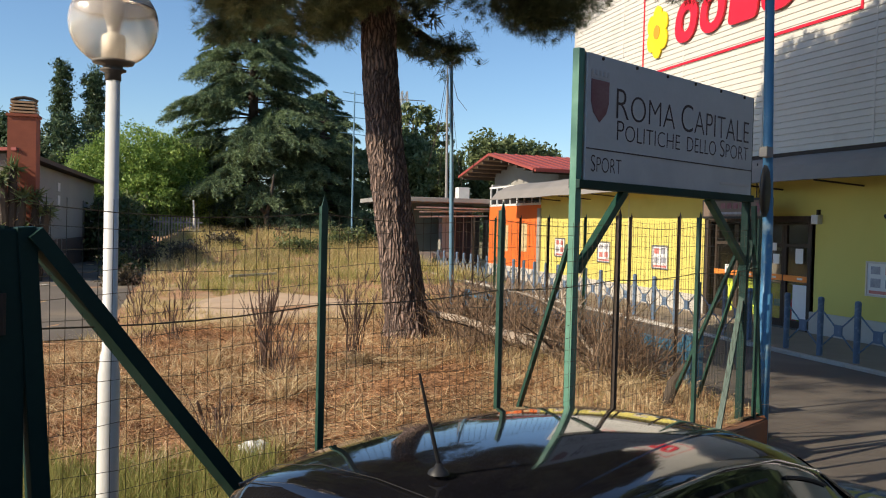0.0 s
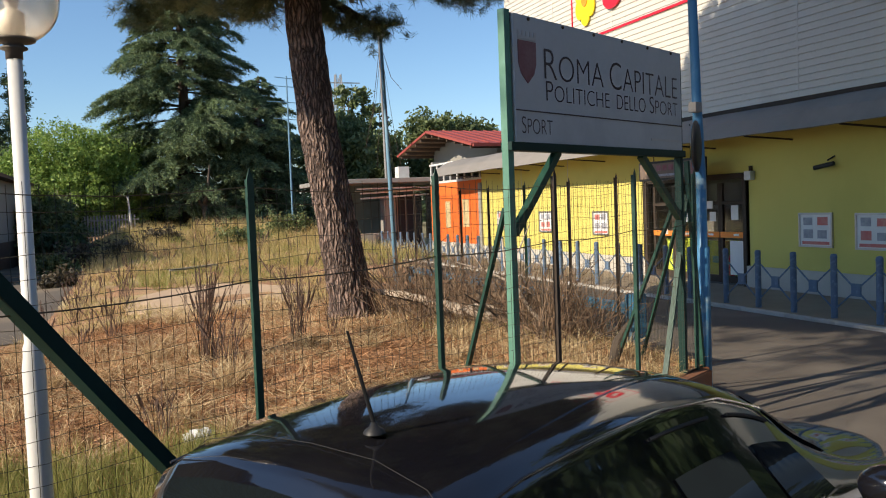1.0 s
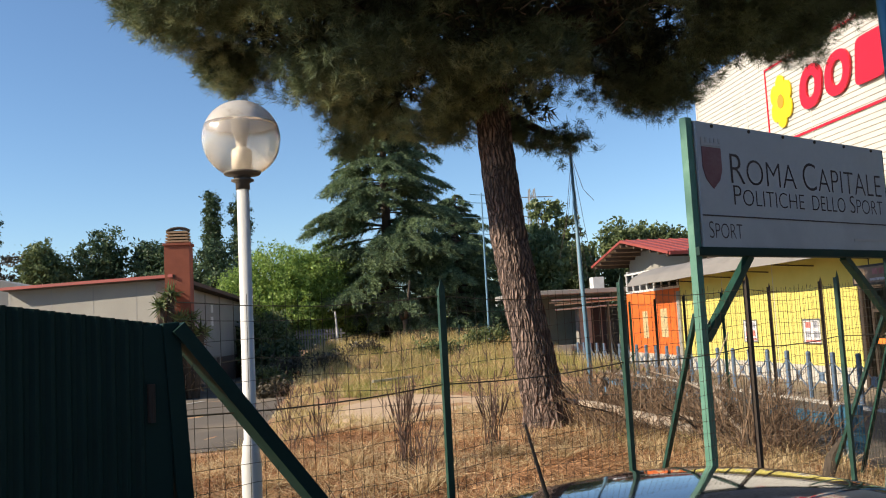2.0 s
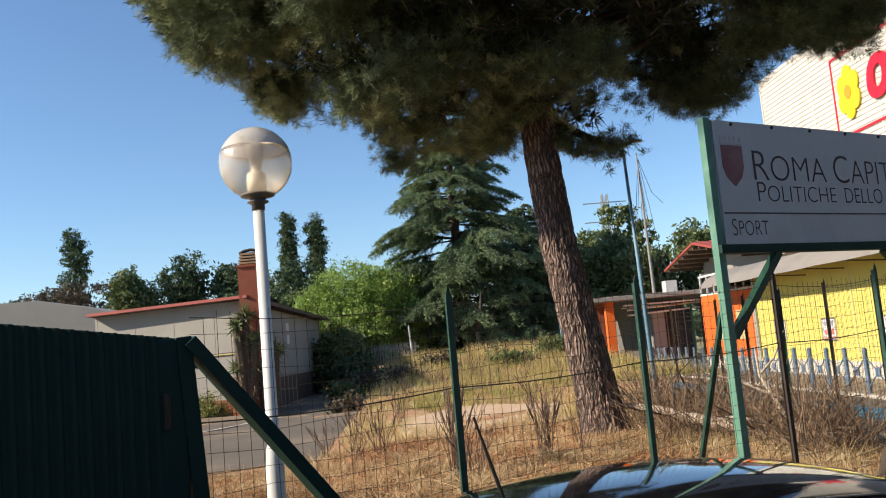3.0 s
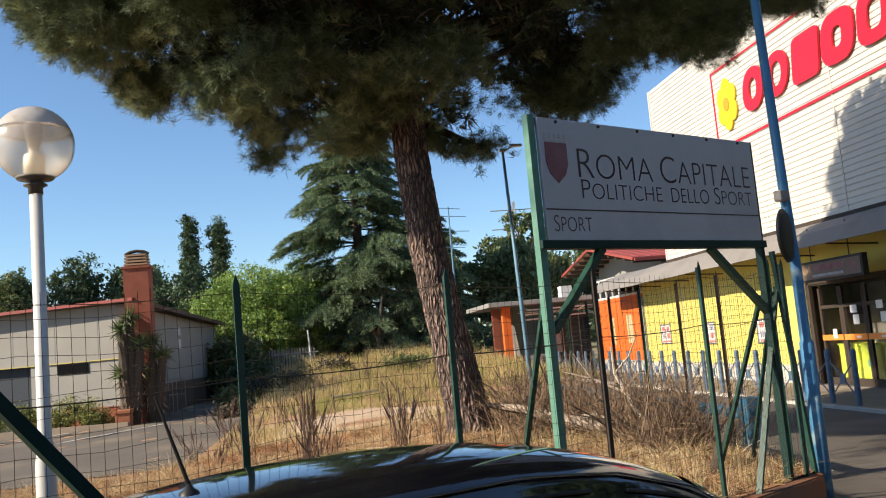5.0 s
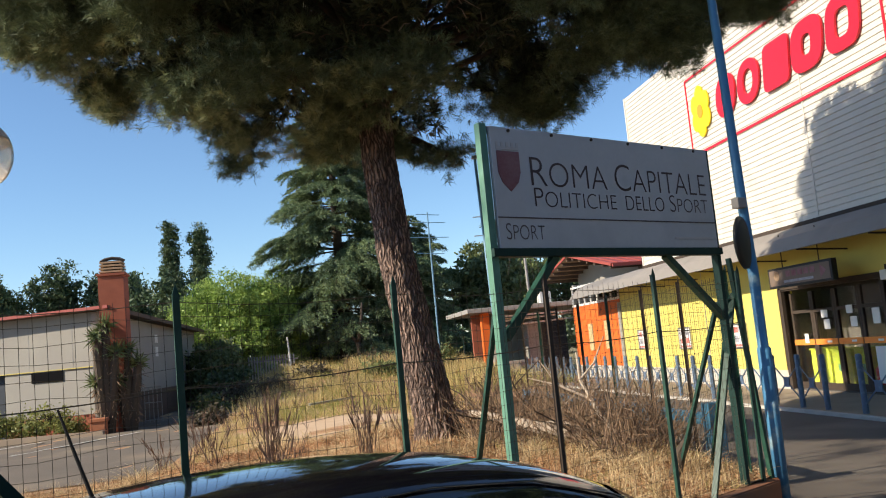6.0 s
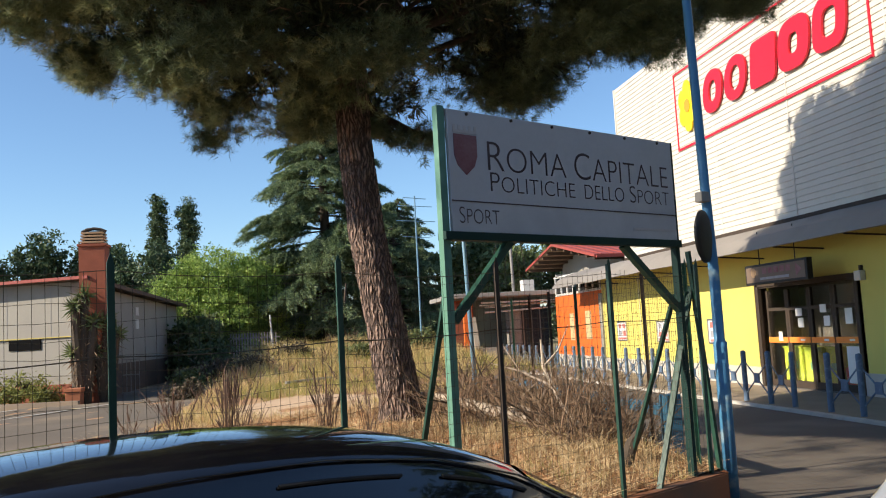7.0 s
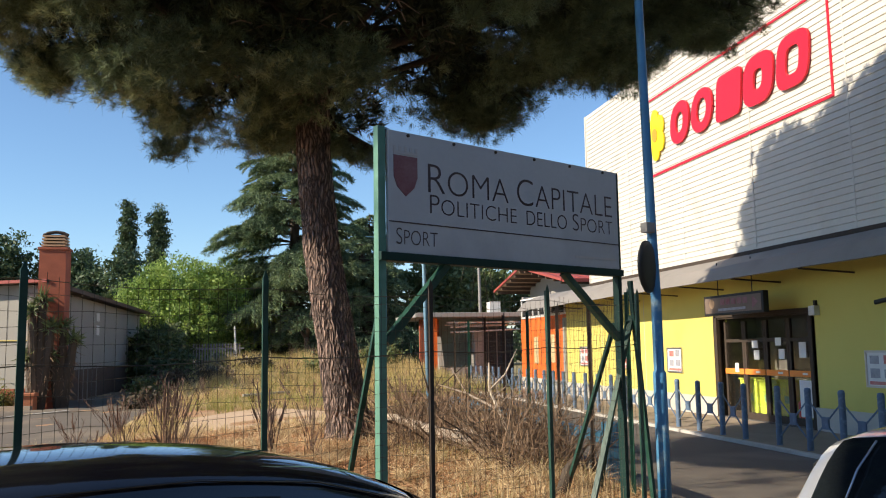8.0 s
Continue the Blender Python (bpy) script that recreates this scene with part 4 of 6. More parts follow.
for (xa, za), (xb_, zb) in (((0.04, 1.56), (0.56, 2.08)), ((SLEN - 0.02, 1.58), (SLEN - 0.66, 2.08))):
    b2 = bmesh.new(); beam(b2, (xa, 0, za), (xb_, 0, zb), 0.05, 0.05, (0, 1, 0)); part("brace", b2, M_green, board)
for k in range(6):
    b2 = bmesh.new(); lathe(b2, [(0.012, 0), (0.012, 0.008), (0.0, 0.012)], 8)
    part("bolt", b2, M_rust, board, at=pose(0.2 + k * (SLEN - 0.4) / 5, -0.045, 2.905, 90, 0, 0))


def words(body, x0, x1, z, size, small=None):
    """Lettering of a line from x0 to x1 on the board, foot at z, capitals of that size."""
    cu = bpy.data.curves.new("lettering", "FONT")
    cu.body, cu.size = body, 1.0
    cu.extrude, cu.offset = 0.0, -0.013
    if small:
        cu.small_caps_scale = small
        for ch, fm in zip(body, cu.body_format):
            fm.use_small_caps = True
    ob = new("lettering_curve", cu)
    bpy.context.view_layer.update()
    me = bpy.data.meshes.new_from_object(ob.evaluated_get(bpy.context.evaluated_depsgraph_get()))
    co = np.zeros(len(me.vertices) * 3)
    me.vertices.foreach_get("co", co)
    co = co.reshape(-1, 3)
    lo, hi = co.min(0), co.max(0)
    out = np.stack([x0 + (co[:, 0] - lo[0]) / (hi[0] - lo[0]) * (x1 - x0), np.full(len(co), -0.0475), z + (co[:, 1]) * size / 0.70], 1)
    me.vertices.foreach_set("co", out.ravel())
    bpy.data.objects.remove(ob)
    me.materials.clear(); me.materials.append(M_ink)
    o = new("lettering", me)
    o.parent = board
    return o


PW = SLEN - 0.06
U = lambda u: 0.036 + PW * u
for body, u0, u1, z, h, small in (("Roma", 0.141, 0.463, 2.545, 0.205, 0.86), ("Capitale", 0.501, 0.968, 2.545, 0.205, 0.86), ("Politiche", 0.147, 0.497, 2.405, 0.135, 0.82),
                                  ("dello", 0.541, 0.731, 2.405, 0.112, None), ("Sport", 0.760, 0.968, 2.405, 0.135, 0.82), ("Sport", 0.0255, 0.174, 2.185, 0.11, 0.9)):
    words(body.upper() if not small else body, U(u0), U(u1), z, h, small)
part("rule", boxes((0.04, SLEN - 0.03, -0.049, -0.046, 2.325, 2.333)), M_ink, board)
part("text_bar", boxes((U(0.767), U(0.984), -0.049, -0.046, 2.195, 2.213)), M_crest_pale, board, "faded address line")
sh = [(-0.5, 0.5), (0.5, 0.5), (0.5, -0.05), (0.36, -0.32), (0, -0.56), (-0.36, -0.32), (-0.5, -0.05)]
bm = bmesh.new()
_c = U(0.060)
_a = [bm.verts.new((_c + x * 0.195, -0.050, 2.64 + z * 0.25)) for x, z in sh]
_b = [bm.verts.new((_c + x * 0.195, -0.0455, 2.64 + z * 0.25)) for x, z in sh]
bm.faces.new(_a)
for i in range(len(_a)):
    bm.faces.new((_a[i - 1], _a[i], _b[i], _b[i - 1]))
bmesh.ops.recalc_face_normals(bm, faces=bm.faces)
part("shield", bm, M_crest, board, "maroon shield emblem")
part("crown_emblem", boxes((_c - 0.10, _c + 0.10, -0.049, -0.046, 2.775, 2.795), *[(_c - 0.10 + 0.045 * k, _c - 0.08 + 0.045 * k, -0.049, -0.046, 2.796, 2.825) for k in range(5)]), M_crest_pale, board)

# ---- globe lamp ----
lamp = thing("globe_lamp", "white post lamp with a clear and milky plastic globe", "lamp", at=pose(0.066, 3.586, 0.125))
bm = bmesh.new(); lathe(bm, [(0.043, 0), (0.043, 1.06), (0.037, 1.10), (0.036, 1.14), (0.029, 1.16), (0.027, 2.27), (0.0, 2.27)], 16)
part("post", bm, M_white, lamp, "white painted steel post", smooth=True)
bm = bmesh.new(); lathe(bm, [(0.0, 2.245), (0.031, 2.245), (0.031, 2.275), (0.05, 2.283), (0.05, 2.289), (0.036, 2.295), (0.038, 2.305), (0.078, 2.312), (0.082, 2.322), (0.0, 2.328)], 20)
part("collar", bm, M_collar, lamp, "dark metal collar", smooth=True)
R, zc = 0.171, 2.472
prof = lambda t0, t1, r, n: [(r * math.cos(radians(t0 + (t1 - t0) * k / n)), zc + r * math.sin(radians(t0 + (t1 - t0) * k / n))) for k in range(n + 1)]
bm = bmesh.new(); lathe(bm, prof(-63, 22, R, 14) + prof(22, -63, R - 0.005, 14), 32)
bmesh.ops.recalc_face_normals(bm, faces=bm.faces)
gl = part("globe", bm, M_globe, lamp, "yellowed clear lower globe", smooth=True)
gl.visible_shadow = False
bm = bmesh.new(); lathe(bm, prof(22, 89.5, R, 12) + prof(89.5, 22, R - 0.005, 12), 32)
bmesh.ops.recalc_face_normals(bm, faces=bm.faces)
part("globe_cap", bm, M_globe_top, lamp, "milky stained upper globe", smooth=True)
bm = bmesh.new(); lathe(bm, [(0.0, 2.33), (0.045, 2.33), (0.045, 2.42), (0.03, 2.43), (0.0, 2.43)], 14)
part("lamp_holder", bm, M_white, lamp, smooth=True)
bm = bmesh.new(); lathe(bm, [(0.02, 2.43), (0.028, 2.47), (0.042, 2.53), (0.038, 2.59), (0.0, 2.62)], 14)
part("bulb", bm, M_paper, lamp, "unlit white bulb", smooth=True)

# ---- blue lamp pole with mirror ----
bp = thing("blue_pole", "tall peeling blue steel pole at the planter corner", "pole")
bm = bmesh.new()
tube(bm, [(5.30, 6.395, -0.1), (5.30, 6.395, 1.28), (5.30, 6.40, 1.30), (5.30, 6.40, 1.9), (5.305, 6.44, 2.55), (5.32, 6.55, 5.2), (5.325, 6.58, 7.5)], [0.058, 0.058, 0.046, 0.046, 0.043, 0.038, 0.035], 14)
part("shaft", bm, M_blue, bp, smooth=True)
part("junction_box", boxes((-0.05, 0.05, -0.06, 0.02, -0.045, 0.045), bevel=0.008), M_concrete_post, bp, "small cream junction box", at=pose(5.235, 6.40, 2.54, 0, 0, 20))
mi = bmesh.new(); lathe(mi, [(0.0, -0.03), (0.10, -0.028), (0.19, -0.015), (0.225, 0.0), (0.23, 0.02), (0.21, 0.03), (0.0, 0.05)], 28)
mo = part("mirror_back", mi, M_black, bp, "round black traffic mirror seen on edge", smooth=True, at=Matrix.Translation((5.205, 6.31, 2.19)) @ Vector((-0.73, 0.68, 0)).to_track_quat("Z", "Y").to_matrix().to_4x4())
b2 = bmesh.new(); lathe(b2, [(0.0, 0.056), (0.12, 0.05), (0.20, 0.036)], 28); part("mirror_face", b2, M_mirror, mo, smooth=True)
b2 = bmesh.new(); tube(b2, [(5.30, 6.42, 2.3), (5.22, 6.33, 2.3)], 0.015, 6); part("mirror_bracket", b2, M_black, bp)

# ---- umbrella pine ----
pine = thing("umbrella_pine", "umbrella pine with leaning fissured trunk and broad dense crown", "tree", at=pose(2.98, 10.2, 0))
rng = np.random.default_rng(7)


def trunk_mesh(pts, radii, seg, rings, ridge, parent, name, mat):
    """A leaning trunk with fissured bark plates pushed in and out."""
    P = [Vector(p) for p in pts]
    v, f = [], []
    for j in range(rings + 1):
        t = j / rings * (len(P) - 1)
        i = min(int(t), len(P) - 2)
        c = P[i].lerp(P[i + 1], t - i)
        r = radii[i] + (radii[i + 1] - radii[i]) * (t - i)
        for k in range(seg):
            a = 2 * math.pi * k / seg
            q = Vector((math.cos(a), math.sin(a), 0))
            wob = noise.noise(Vector((q.x * 3, q.y * 3, c.z * 1.6))) * 0.15
            d_ = noise.voronoi(Vector((q.x * r * 22 + wob, q.y * r * 22 + wob, c.z * 3.0)))[0]
            cr = min(1.0, (d_[1] - d_[0]) * 2.6) - 0.55 + 0.5 * noise.noise(Vector((q.x * 9, q.y * 9, c.z * 9)))
            flare = 1 + 0.35 * max(0, 0.5 - (c.z - P[0].z)) * (1 + 0.5 * math.sin(5 * a + 1))
            v.append(c + q * r * flare * (1 + ridge * cr))
    for j in range(rings):
        for k in range(seg):
            f.append((j * seg + k, j * seg + (k + 1) % seg, (j + 1) * seg + (k + 1) % seg, (j + 1) * seg + k))
    return raw_mesh(name, v, f, mat, parent)


trunk_mesh([(0.02, 0, 0.2), (0, 0, 0.6), (-0.18, 0, 1.8), (-0.34, 0, 2.8), (-0.44, 0, 4.0), (-0.45, 0, 5.2), (-0.35, 0, 6.6)], [0.31, 0.268, 0.24, 0.225, 0.212, 0.20, 0.16], 120, 260, 0.075, pine, "trunk", M_bark)

CROWN = (-0.2, -0.1, 5.6)


def crown_shell(n, rng):
    """Points of an umbrella crown: a bowl-shaped underside, a domed top, lumpy all over."""
    ang = rng.uniform(0, 2 * math.pi, n)
    rad = np.sqrt(rng.uniform(0.02, 1, n))
    lump = 0.5 + 0.5 * np.sin(ang * 5 + 1.3) * np.sin(ang * 3 + 0.4)
    reach = 5.2 + 0.5 * lump + 0.75 * np.cos(ang) + 0.2 * np.clip(-np.cos(ang), 0, 1)
    x, y = np.cos(ang) * rad * reach, np.sin(ang) * rad * reach * np.where(np.sin(ang) > 0, 0.72, 0.92)
    s = np.clip((x - 0.1) / 1.1, 0, 1)
    under = 4.40 + 0.10 * s * s * (3 - 2 * s) + 2.5 * np.clip(rad - 0.18, 0, 1) ** 1.5 + 0.17 * np.sin(x * 2.3 + 0.5) * np.cos(y * 2.1) + 0.13 * np.sin(x * 4.4 + y * 3.1) + 0.85 * np.clip(y - 1.1, 0, 3.2) - 0.26 * np.clip((-x - 0.7) / 1.2, 0, 1) - CROWN[2]
    over = np.maximum(under + 0.5 + CROWN[2], 6.6 + 3.3 * np.sqrt(np.clip(1 - rad ** 2, 0, 1)) + 0.2 * np.sin(x * 1.9) * np.cos(y * 2.3)) - CROWN[2]
    return x, y, under, over, rad


def needle_tufts(centres, out, per, length, width, rng):
    n = len(centres)
    c = np.repeat(centres, per, 0)
    o = np.repeat(out, per, 0)
    ways = unit(o * 0.75 + rng.normal(size=(n * per, 3)) * 0.62)
    roots = c + ways * 0.01 + rng.normal(size=(n * per, 3)) * 0.02
    return blades(roots, ways, length * rng.uniform(0.7, 1.25, n * per), np.full(n * per, width), rng)


def crown_part(n, low, tufts, per, seed, name, length, width, size, mat):
    """Boughs of needle tufts: n boughs, each a loose flat clump of brush-like shoots, gathered in bunches with dark gaps."""
    rng = np.random.default_rng(seed)
    x, y, under, over, rad = crown_shell(n * 3 if low else n, rng)
    if low:
        g = np.array([noise.noise(Vector((a * 1.15, b * 1.15, 5.5))) + 0.4 * noise.noise(Vector((a * 2.6, b * 2.6, 1.5))) for a, b in zip(x, y)])
        k = np.argsort(-g + rng.uniform(0, 0.5, len(g)) - 0.30 * np.clip(x, 0, 1))[:n]
        x, y, under, over, rad, g = x[k], y[k], under[k], over[k], rad[k], g[k]
        z = under - 0.28 * np.clip(g, 0, 0.5) + np.abs(rng.normal(size=n)) * 0.24
    else:
        z = under + 0.25 + (over - under - 0.25) * rng.uniform(0, 1, n) ** 0.8
    c = np.stack([x, y, z], 1) + np.array(CROWN)
    r = np.repeat(rng.uniform(0.6, 1.25, n) * size, tufts)[:, None]
    way = unit(rng.normal(size=(n * tufts, 3)))
    t = np.repeat(c, tufts, 0) + way * r * np.array([1, 1, 0.5]) * (rng.uniform(0.2, 1, n * tufts) ** 0.6)[:, None]
    out = unit(way * 0.7 + np.stack([t[:, 0] * 0.14, t[:, 1] * 0.14, np.full(n * tufts, 0.30)], 1))
    v, f = needle_tufts(t, out, per, length, width, rng)
    return raw_mesh(name, v, f, mat, pine, "dense grey-green needle boughs")


crown_part(1350, True, 20, 28, 11, "crown_underside", 0.105, 0.0062, 0.27, M_pine)
crown_part(2300, False, 14, 16, 12, "crown_upper", 0.17, 0.028, 0.5, M_pine_shaded)
# pale tips of the shoots on the sunward boughs, sunlight put into their colour
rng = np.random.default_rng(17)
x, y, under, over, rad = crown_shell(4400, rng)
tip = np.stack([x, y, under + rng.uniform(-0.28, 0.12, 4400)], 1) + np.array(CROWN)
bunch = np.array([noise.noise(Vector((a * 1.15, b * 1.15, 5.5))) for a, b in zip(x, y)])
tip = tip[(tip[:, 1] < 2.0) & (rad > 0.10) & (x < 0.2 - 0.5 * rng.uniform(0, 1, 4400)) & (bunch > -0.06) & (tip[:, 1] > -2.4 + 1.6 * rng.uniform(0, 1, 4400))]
tip = np.concatenate([tip, np.array([[0.35, -1.2, 4.5], [0.42, -1.1, 4.45], [0.95, -1.3, 4.75], [1.05, -1.25, 4.72], [0.3, -1.25, 4.55]])])
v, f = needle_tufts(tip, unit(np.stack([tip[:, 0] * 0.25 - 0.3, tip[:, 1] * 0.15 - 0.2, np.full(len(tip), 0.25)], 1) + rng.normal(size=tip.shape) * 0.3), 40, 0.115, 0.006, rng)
raw_mesh("shoot_tip", v, f, M_pine_lit, pine, "pale needle tips with sunlight in their colour")
rng = np.random.default_rng(5)
c0 = np.array([[-2.24, 0.55, 4.13], [-2.14, 0.5, 4.22], [0.02, 0.35, 4.12], [0.25, 0.3, 4.05], [0.5, 0.3, 3.98], [0.62, 0.3, 4.1], [-0.1, 0.35, 4.25], [-4.3, -0.5, 5.6], [2.6, -0.6, 5.05]])
cc = np.concatenate([p + rng.normal(size=(36, 3)) * np.array([0.115, 0.13, 0.085]) for p in c0])
v, f = needle_tufts(cc, unit(rng.normal(size=cc.shape) + np.array([0, 0, -0.3])), 40, 0.115, 0.0075, rng)
raw_mesh("hanging_bough", v, f, M_pine, pine)
bm = bmesh.new()
r2 = random.Random(3)
for k in range(26):
    a = k * 2.399
    reach = r2.uniform(2.4, 4.6)
    z0 = r2.uniform(4.6, 6.4)
    s = Vector((-0.44, 0, z0))
    e = Vector((math.cos(a) * reach, math.sin(a) * reach, 4.9 + 0.42 * reach + r2.uniform(0.0, 0.5)))
    m = s.lerp(e, 0.5) + Vector((r2.uniform(-0.2, 0.2), r2.uniform(-0.2, 0.2), -0.12))
    r0 = r2.uniform(0.04, 0.085)
    tube(bm, [s, s.lerp(m, 0.5), m, m.lerp(e, 0.5) + Vector((0, 0, 0.05)), e], [r0, r0 * 0.8, r0 * 0.6, r0 * 0.4, 0.012], 6)
for pts_ in ([(-0.44, -0.05, 4.3), (-1.2, -0.5, 4.75), (-2.0, -1.1, 5.2), (-3.0, -1.6, 5.9)], [(-0.44, 0, 4.9), (0.3, -0.4, 5.25), (1.3, -0.7, 5.55), (2.6, -0.9, 6.1)], [(-0.44, 0.1, 4.75), (-0.15, 0.3, 4.4), (0.5, 0.3, 4.05)], [(-0.45, -0.1, 4.6), (-0.6, -0.9, 5.0), (-0.7, -2.0, 5.35)]):
    tube(bm, pts_, [0.075, 0.06, 0.045, 0.02][:len(pts_)], 7)
# limbs darker than the trunk: crown shade put into the bark colour
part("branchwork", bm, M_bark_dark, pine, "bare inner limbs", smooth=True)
bm = bmesh.new()
for k in range(60):
    a = r2.uniform(3.5, 5.6)
    rr_ = r2.uniform(0.6, 2.2)
    s = Vector((math.cos(a) * rr_ - 0.3, math.sin(a) * rr_, 4.35 + 0.36 * rr_ + r2.uniform(-0.1, 0.2)))
    d = Vector((r2.uniform(-1, 1), r2.uniform(-1, 0.3), r2.uniform(-0.5, 0.5))) * r2.uniform(0.2, 0.55)
    tube(bm, [s, s + d * 0.5 + Vector((0, 0, 0.04)), s + d], [0.010, 0.007, 0.003], 4)
tagged(part("dead_brush", bm, M_wood_grey, pine, "pale dead twigs"), kind="stuff")


# ---- background trees ----
def tree_thing(name, label, x, y, z, group=""):
    return thing(name, label, "tree", group, at=pose(x, y, z))


def stem(parent, h, r, lean=(0, 0), mat=None):
    bm = bmesh.new()
    tube(bm, [(0, 0, -0.3), (lean[0] * 0.3, lean[1] * 0.3, h * 0.35), (lean[0] * 0.7, lean[1] * 0.7, h * 0.7), (lean[0], lean[1], h)], [r, r * 0.8, r * 0.5, r * 0.12], 9)
    part("trunk", bm, mat or M_bark_dark, parent, smooth=True)


def limbs_to(parent, ends, base_z, r):
    bm = bmesh.new()
    for e in ends:
        e = Vector(e)
        s = Vector((0, 0, min(base_z + 0.25 * e.z, e.z)))
        tube(bm, [s, s.lerp(e, 0.5) + Vector((0, 0, 0.15)), e], [r, r * 0.6, r * 0.15], 5)
    part("branchwork", bm, M_bark_dark, parent)


def clump_tree(t, blobs, n, size, mat, seed, flat=0.0, sprig=0.34):
    """A crown of many small leaves gathered in sprigs over uneven clumps, with gaps between."""
    rng = np.random.default_rng(seed)
    pts = []
    total = sum(b[3] * b[4] for b in blobs)
    for bx, by, bz, br, bh in blobs:
        k = n * br * bh / total
        m = max(6, int(k / 34))
        sub = unit(rng.normal(size=(m, 3))) * (rng.uniform(0.08, 1.0, m) ** 0.42 * rng.uniform(0.82, 1.18, m))[:, None] * np.array([br, br, bh]) + np.array([bx, by, bz])
        r = np.repeat(rng.uniform(0.45, 1.3, m) * sprig, 34)[:, None]
        pts.append(np.repeat(sub, 34, 0) + rng.normal(size=(m * 34, 3)) * np.array([1, 1, 0.7]) * r * 0.6)
    pts = np.concatenate(pts)
    v, f = leaves(pts, size, rng, flat)
    raw_mesh("crown", v, f, mat, t)
    limbs_to(t, [(b[0], b[1], b[2]) for b in blobs], 0.5, 0.08)


def cedar(x, y, z, h, r, seed, name="cedar_tree", label="dark layered cedar with drooping branches", n_b=150):
    """A conifer of separate drooping boughs: side sprays hang from each limb, their tips standing out of an uneven outline."""
    t = tree_thing(name, label, x, y, z)
    stem(t, h, 0.28 * h / 12)
    rng = np.random.default_rng(seed)
    V, W, L = [], [], []
    bm = bmesh.new()
    for k in range(n_b):
        f = (k + rng.random()) / n_b
        zz = h * (0.13 + 0.86 * f) + rng.normal() * 0.2
        reach = r * min(1.0, 1.22 * (1 - f)) ** 0.48 * rng.uniform(0.55, 1.1) + 0.2
        a = k * 2.399 + rng.normal() * 0.5
        d = np.array([math.cos(a), math.sin(a), 0.0])
        s_ = np.array([-d[1], d[0], 0.0])
        lift = rng.uniform(0.02, 0.30) - 0.16 * (1 - f)
        droop = rng.uniform(0.16, 0.30)

        def axis(u):
            return d * (u * reach)[:, None] + np.array([0, 0, zz]) + np.array([0, 0, 1.0]) * (reach * (lift * u - droop * u ** 2.6))[:, None]

        q = axis(np.array([0.0, 0.5, 1.0]))
        tube(bm, [tuple(p) for p in q], [0.055, 0.03, 0.008], 4)
        m = int(reach * 13) + 4
        u = rng.uniform(0.16, 1.0, m) ** 0.85
        side = rng.choice((-1.0, 1.0), m)
        ln = (0.34 * reach * np.sin(np.clip(u, 0, 1) * 2.75) + 0.22) * rng.uniform(0.6, 1.15, m)
        base = axis(u)
        dirn = unit(d * 0.75 + s_ * (side * rng.uniform(0.35, 1.0, m))[:, None] + np.array([0, 0, -0.12]))
        kk = 20
        w = np.linspace(0.05, 1.0, kk)
        pts = base[:, None, :] + dirn[:, None, :] * (ln[:, None] * w)[:, :, None] + np.array([0, 0, -1.0]) * (ln[:, None] * 0.42 * w ** 2)[:, :, None]
        pts = pts.reshape(-1, 3)
        way = np.repeat(dirn, kk, 0)
        for _ in range(3):
            V.append(pts + rng.normal(size=pts.shape) * 0.035)
            W.append(unit(way * 0.8 + rng.normal(size=pts.shape) * 0.5 + np.array([0, 0, -0.2]))); L.append(rng.uniform(0.10, 0.24, len(pts)))
    tagged(part("branchwork", bm, M_bark_dark, t), kind="stuff")
    V, W, L = np.concatenate(V), np.concatenate(W), np.concatenate(L)
    v, f = blades(V, W, L, np.full(len(V), 0.036), rng)
    raw_mesh("crown", v, f, M_cedar, t)
    return t


cedar(3.4, 45, 0.8, 14.8, 4.1, 21, n_b=210)
cedar(8.2, 52, 0.3, 9.4, 3.2, 22, "conifer_tree", "dark conifer beside the taller cedar", 110)
cedar(6.9, 44, 0.3, 6.6, 3.0, 25, "young_cedar", "low dark cedar with spreading boughs", 90)

t = tree_thing("leafy_tree", "bright green broadleaf tree lit by the sun", -2.2, 43, 0.05)
stem(t, 4.5, 0.16)
clump_tree(t, [(0, 0, 4.6, 1.9, 1.6), (-1.6, 0.3, 3.6, 1.6, 1.5), (1.6, 0, 4.0, 1.7, 1.6), (0.3, -0.6, 2.6, 1.9, 1.3), (2.4, 0.4, 2.6, 1.4, 1.3), (-1.9, -0.3, 2.0, 1.3, 1.1)], 62000, 0.075, M_leaf, 31)
t = tree_thing("leafy_tree", "bright green broadleaf tree beside the cedar", 0.6, 46, 0)
stem(t, 4.5, 0.16)
clump_tree(t, [(0, 0, 4.6, 1.9, 1.8), (-1.2, 0.3, 3.4, 1.6, 1.5), (1.2, 0, 3.2, 1.7, 1.6)], 36000, 0.075, M_leaf, 32)
for i, (x, y, h) in enumerate(((-10.45, 80.5, 16.0), (-7.65, 80.2, 15.4), (-31.6, 84, 16.4))):
    t = tree_thing("poplar_tree", "slim dark columnar poplar against the sky", x, y, 0, "poplars")
    stem(t, h * 0.9, 0.2)
    rngp = random.Random(i)
    clump_tree(t, [(rngp.uniform(-0.25, 0.25), rngp.uniform(-0.25, 0.25), 3 + (h - 4.4) * k / 15, (0.72 if i < 2 else 1.05) * (0.7 + 0.6 * math.sin(0.25 + 2.4 * k / 15)) + rngp.uniform(-0.12, 0.12), 1.0) for k in range(16)], 20000, 0.12, M_leaf_dark, 40 + i, 0.0, 0.3)
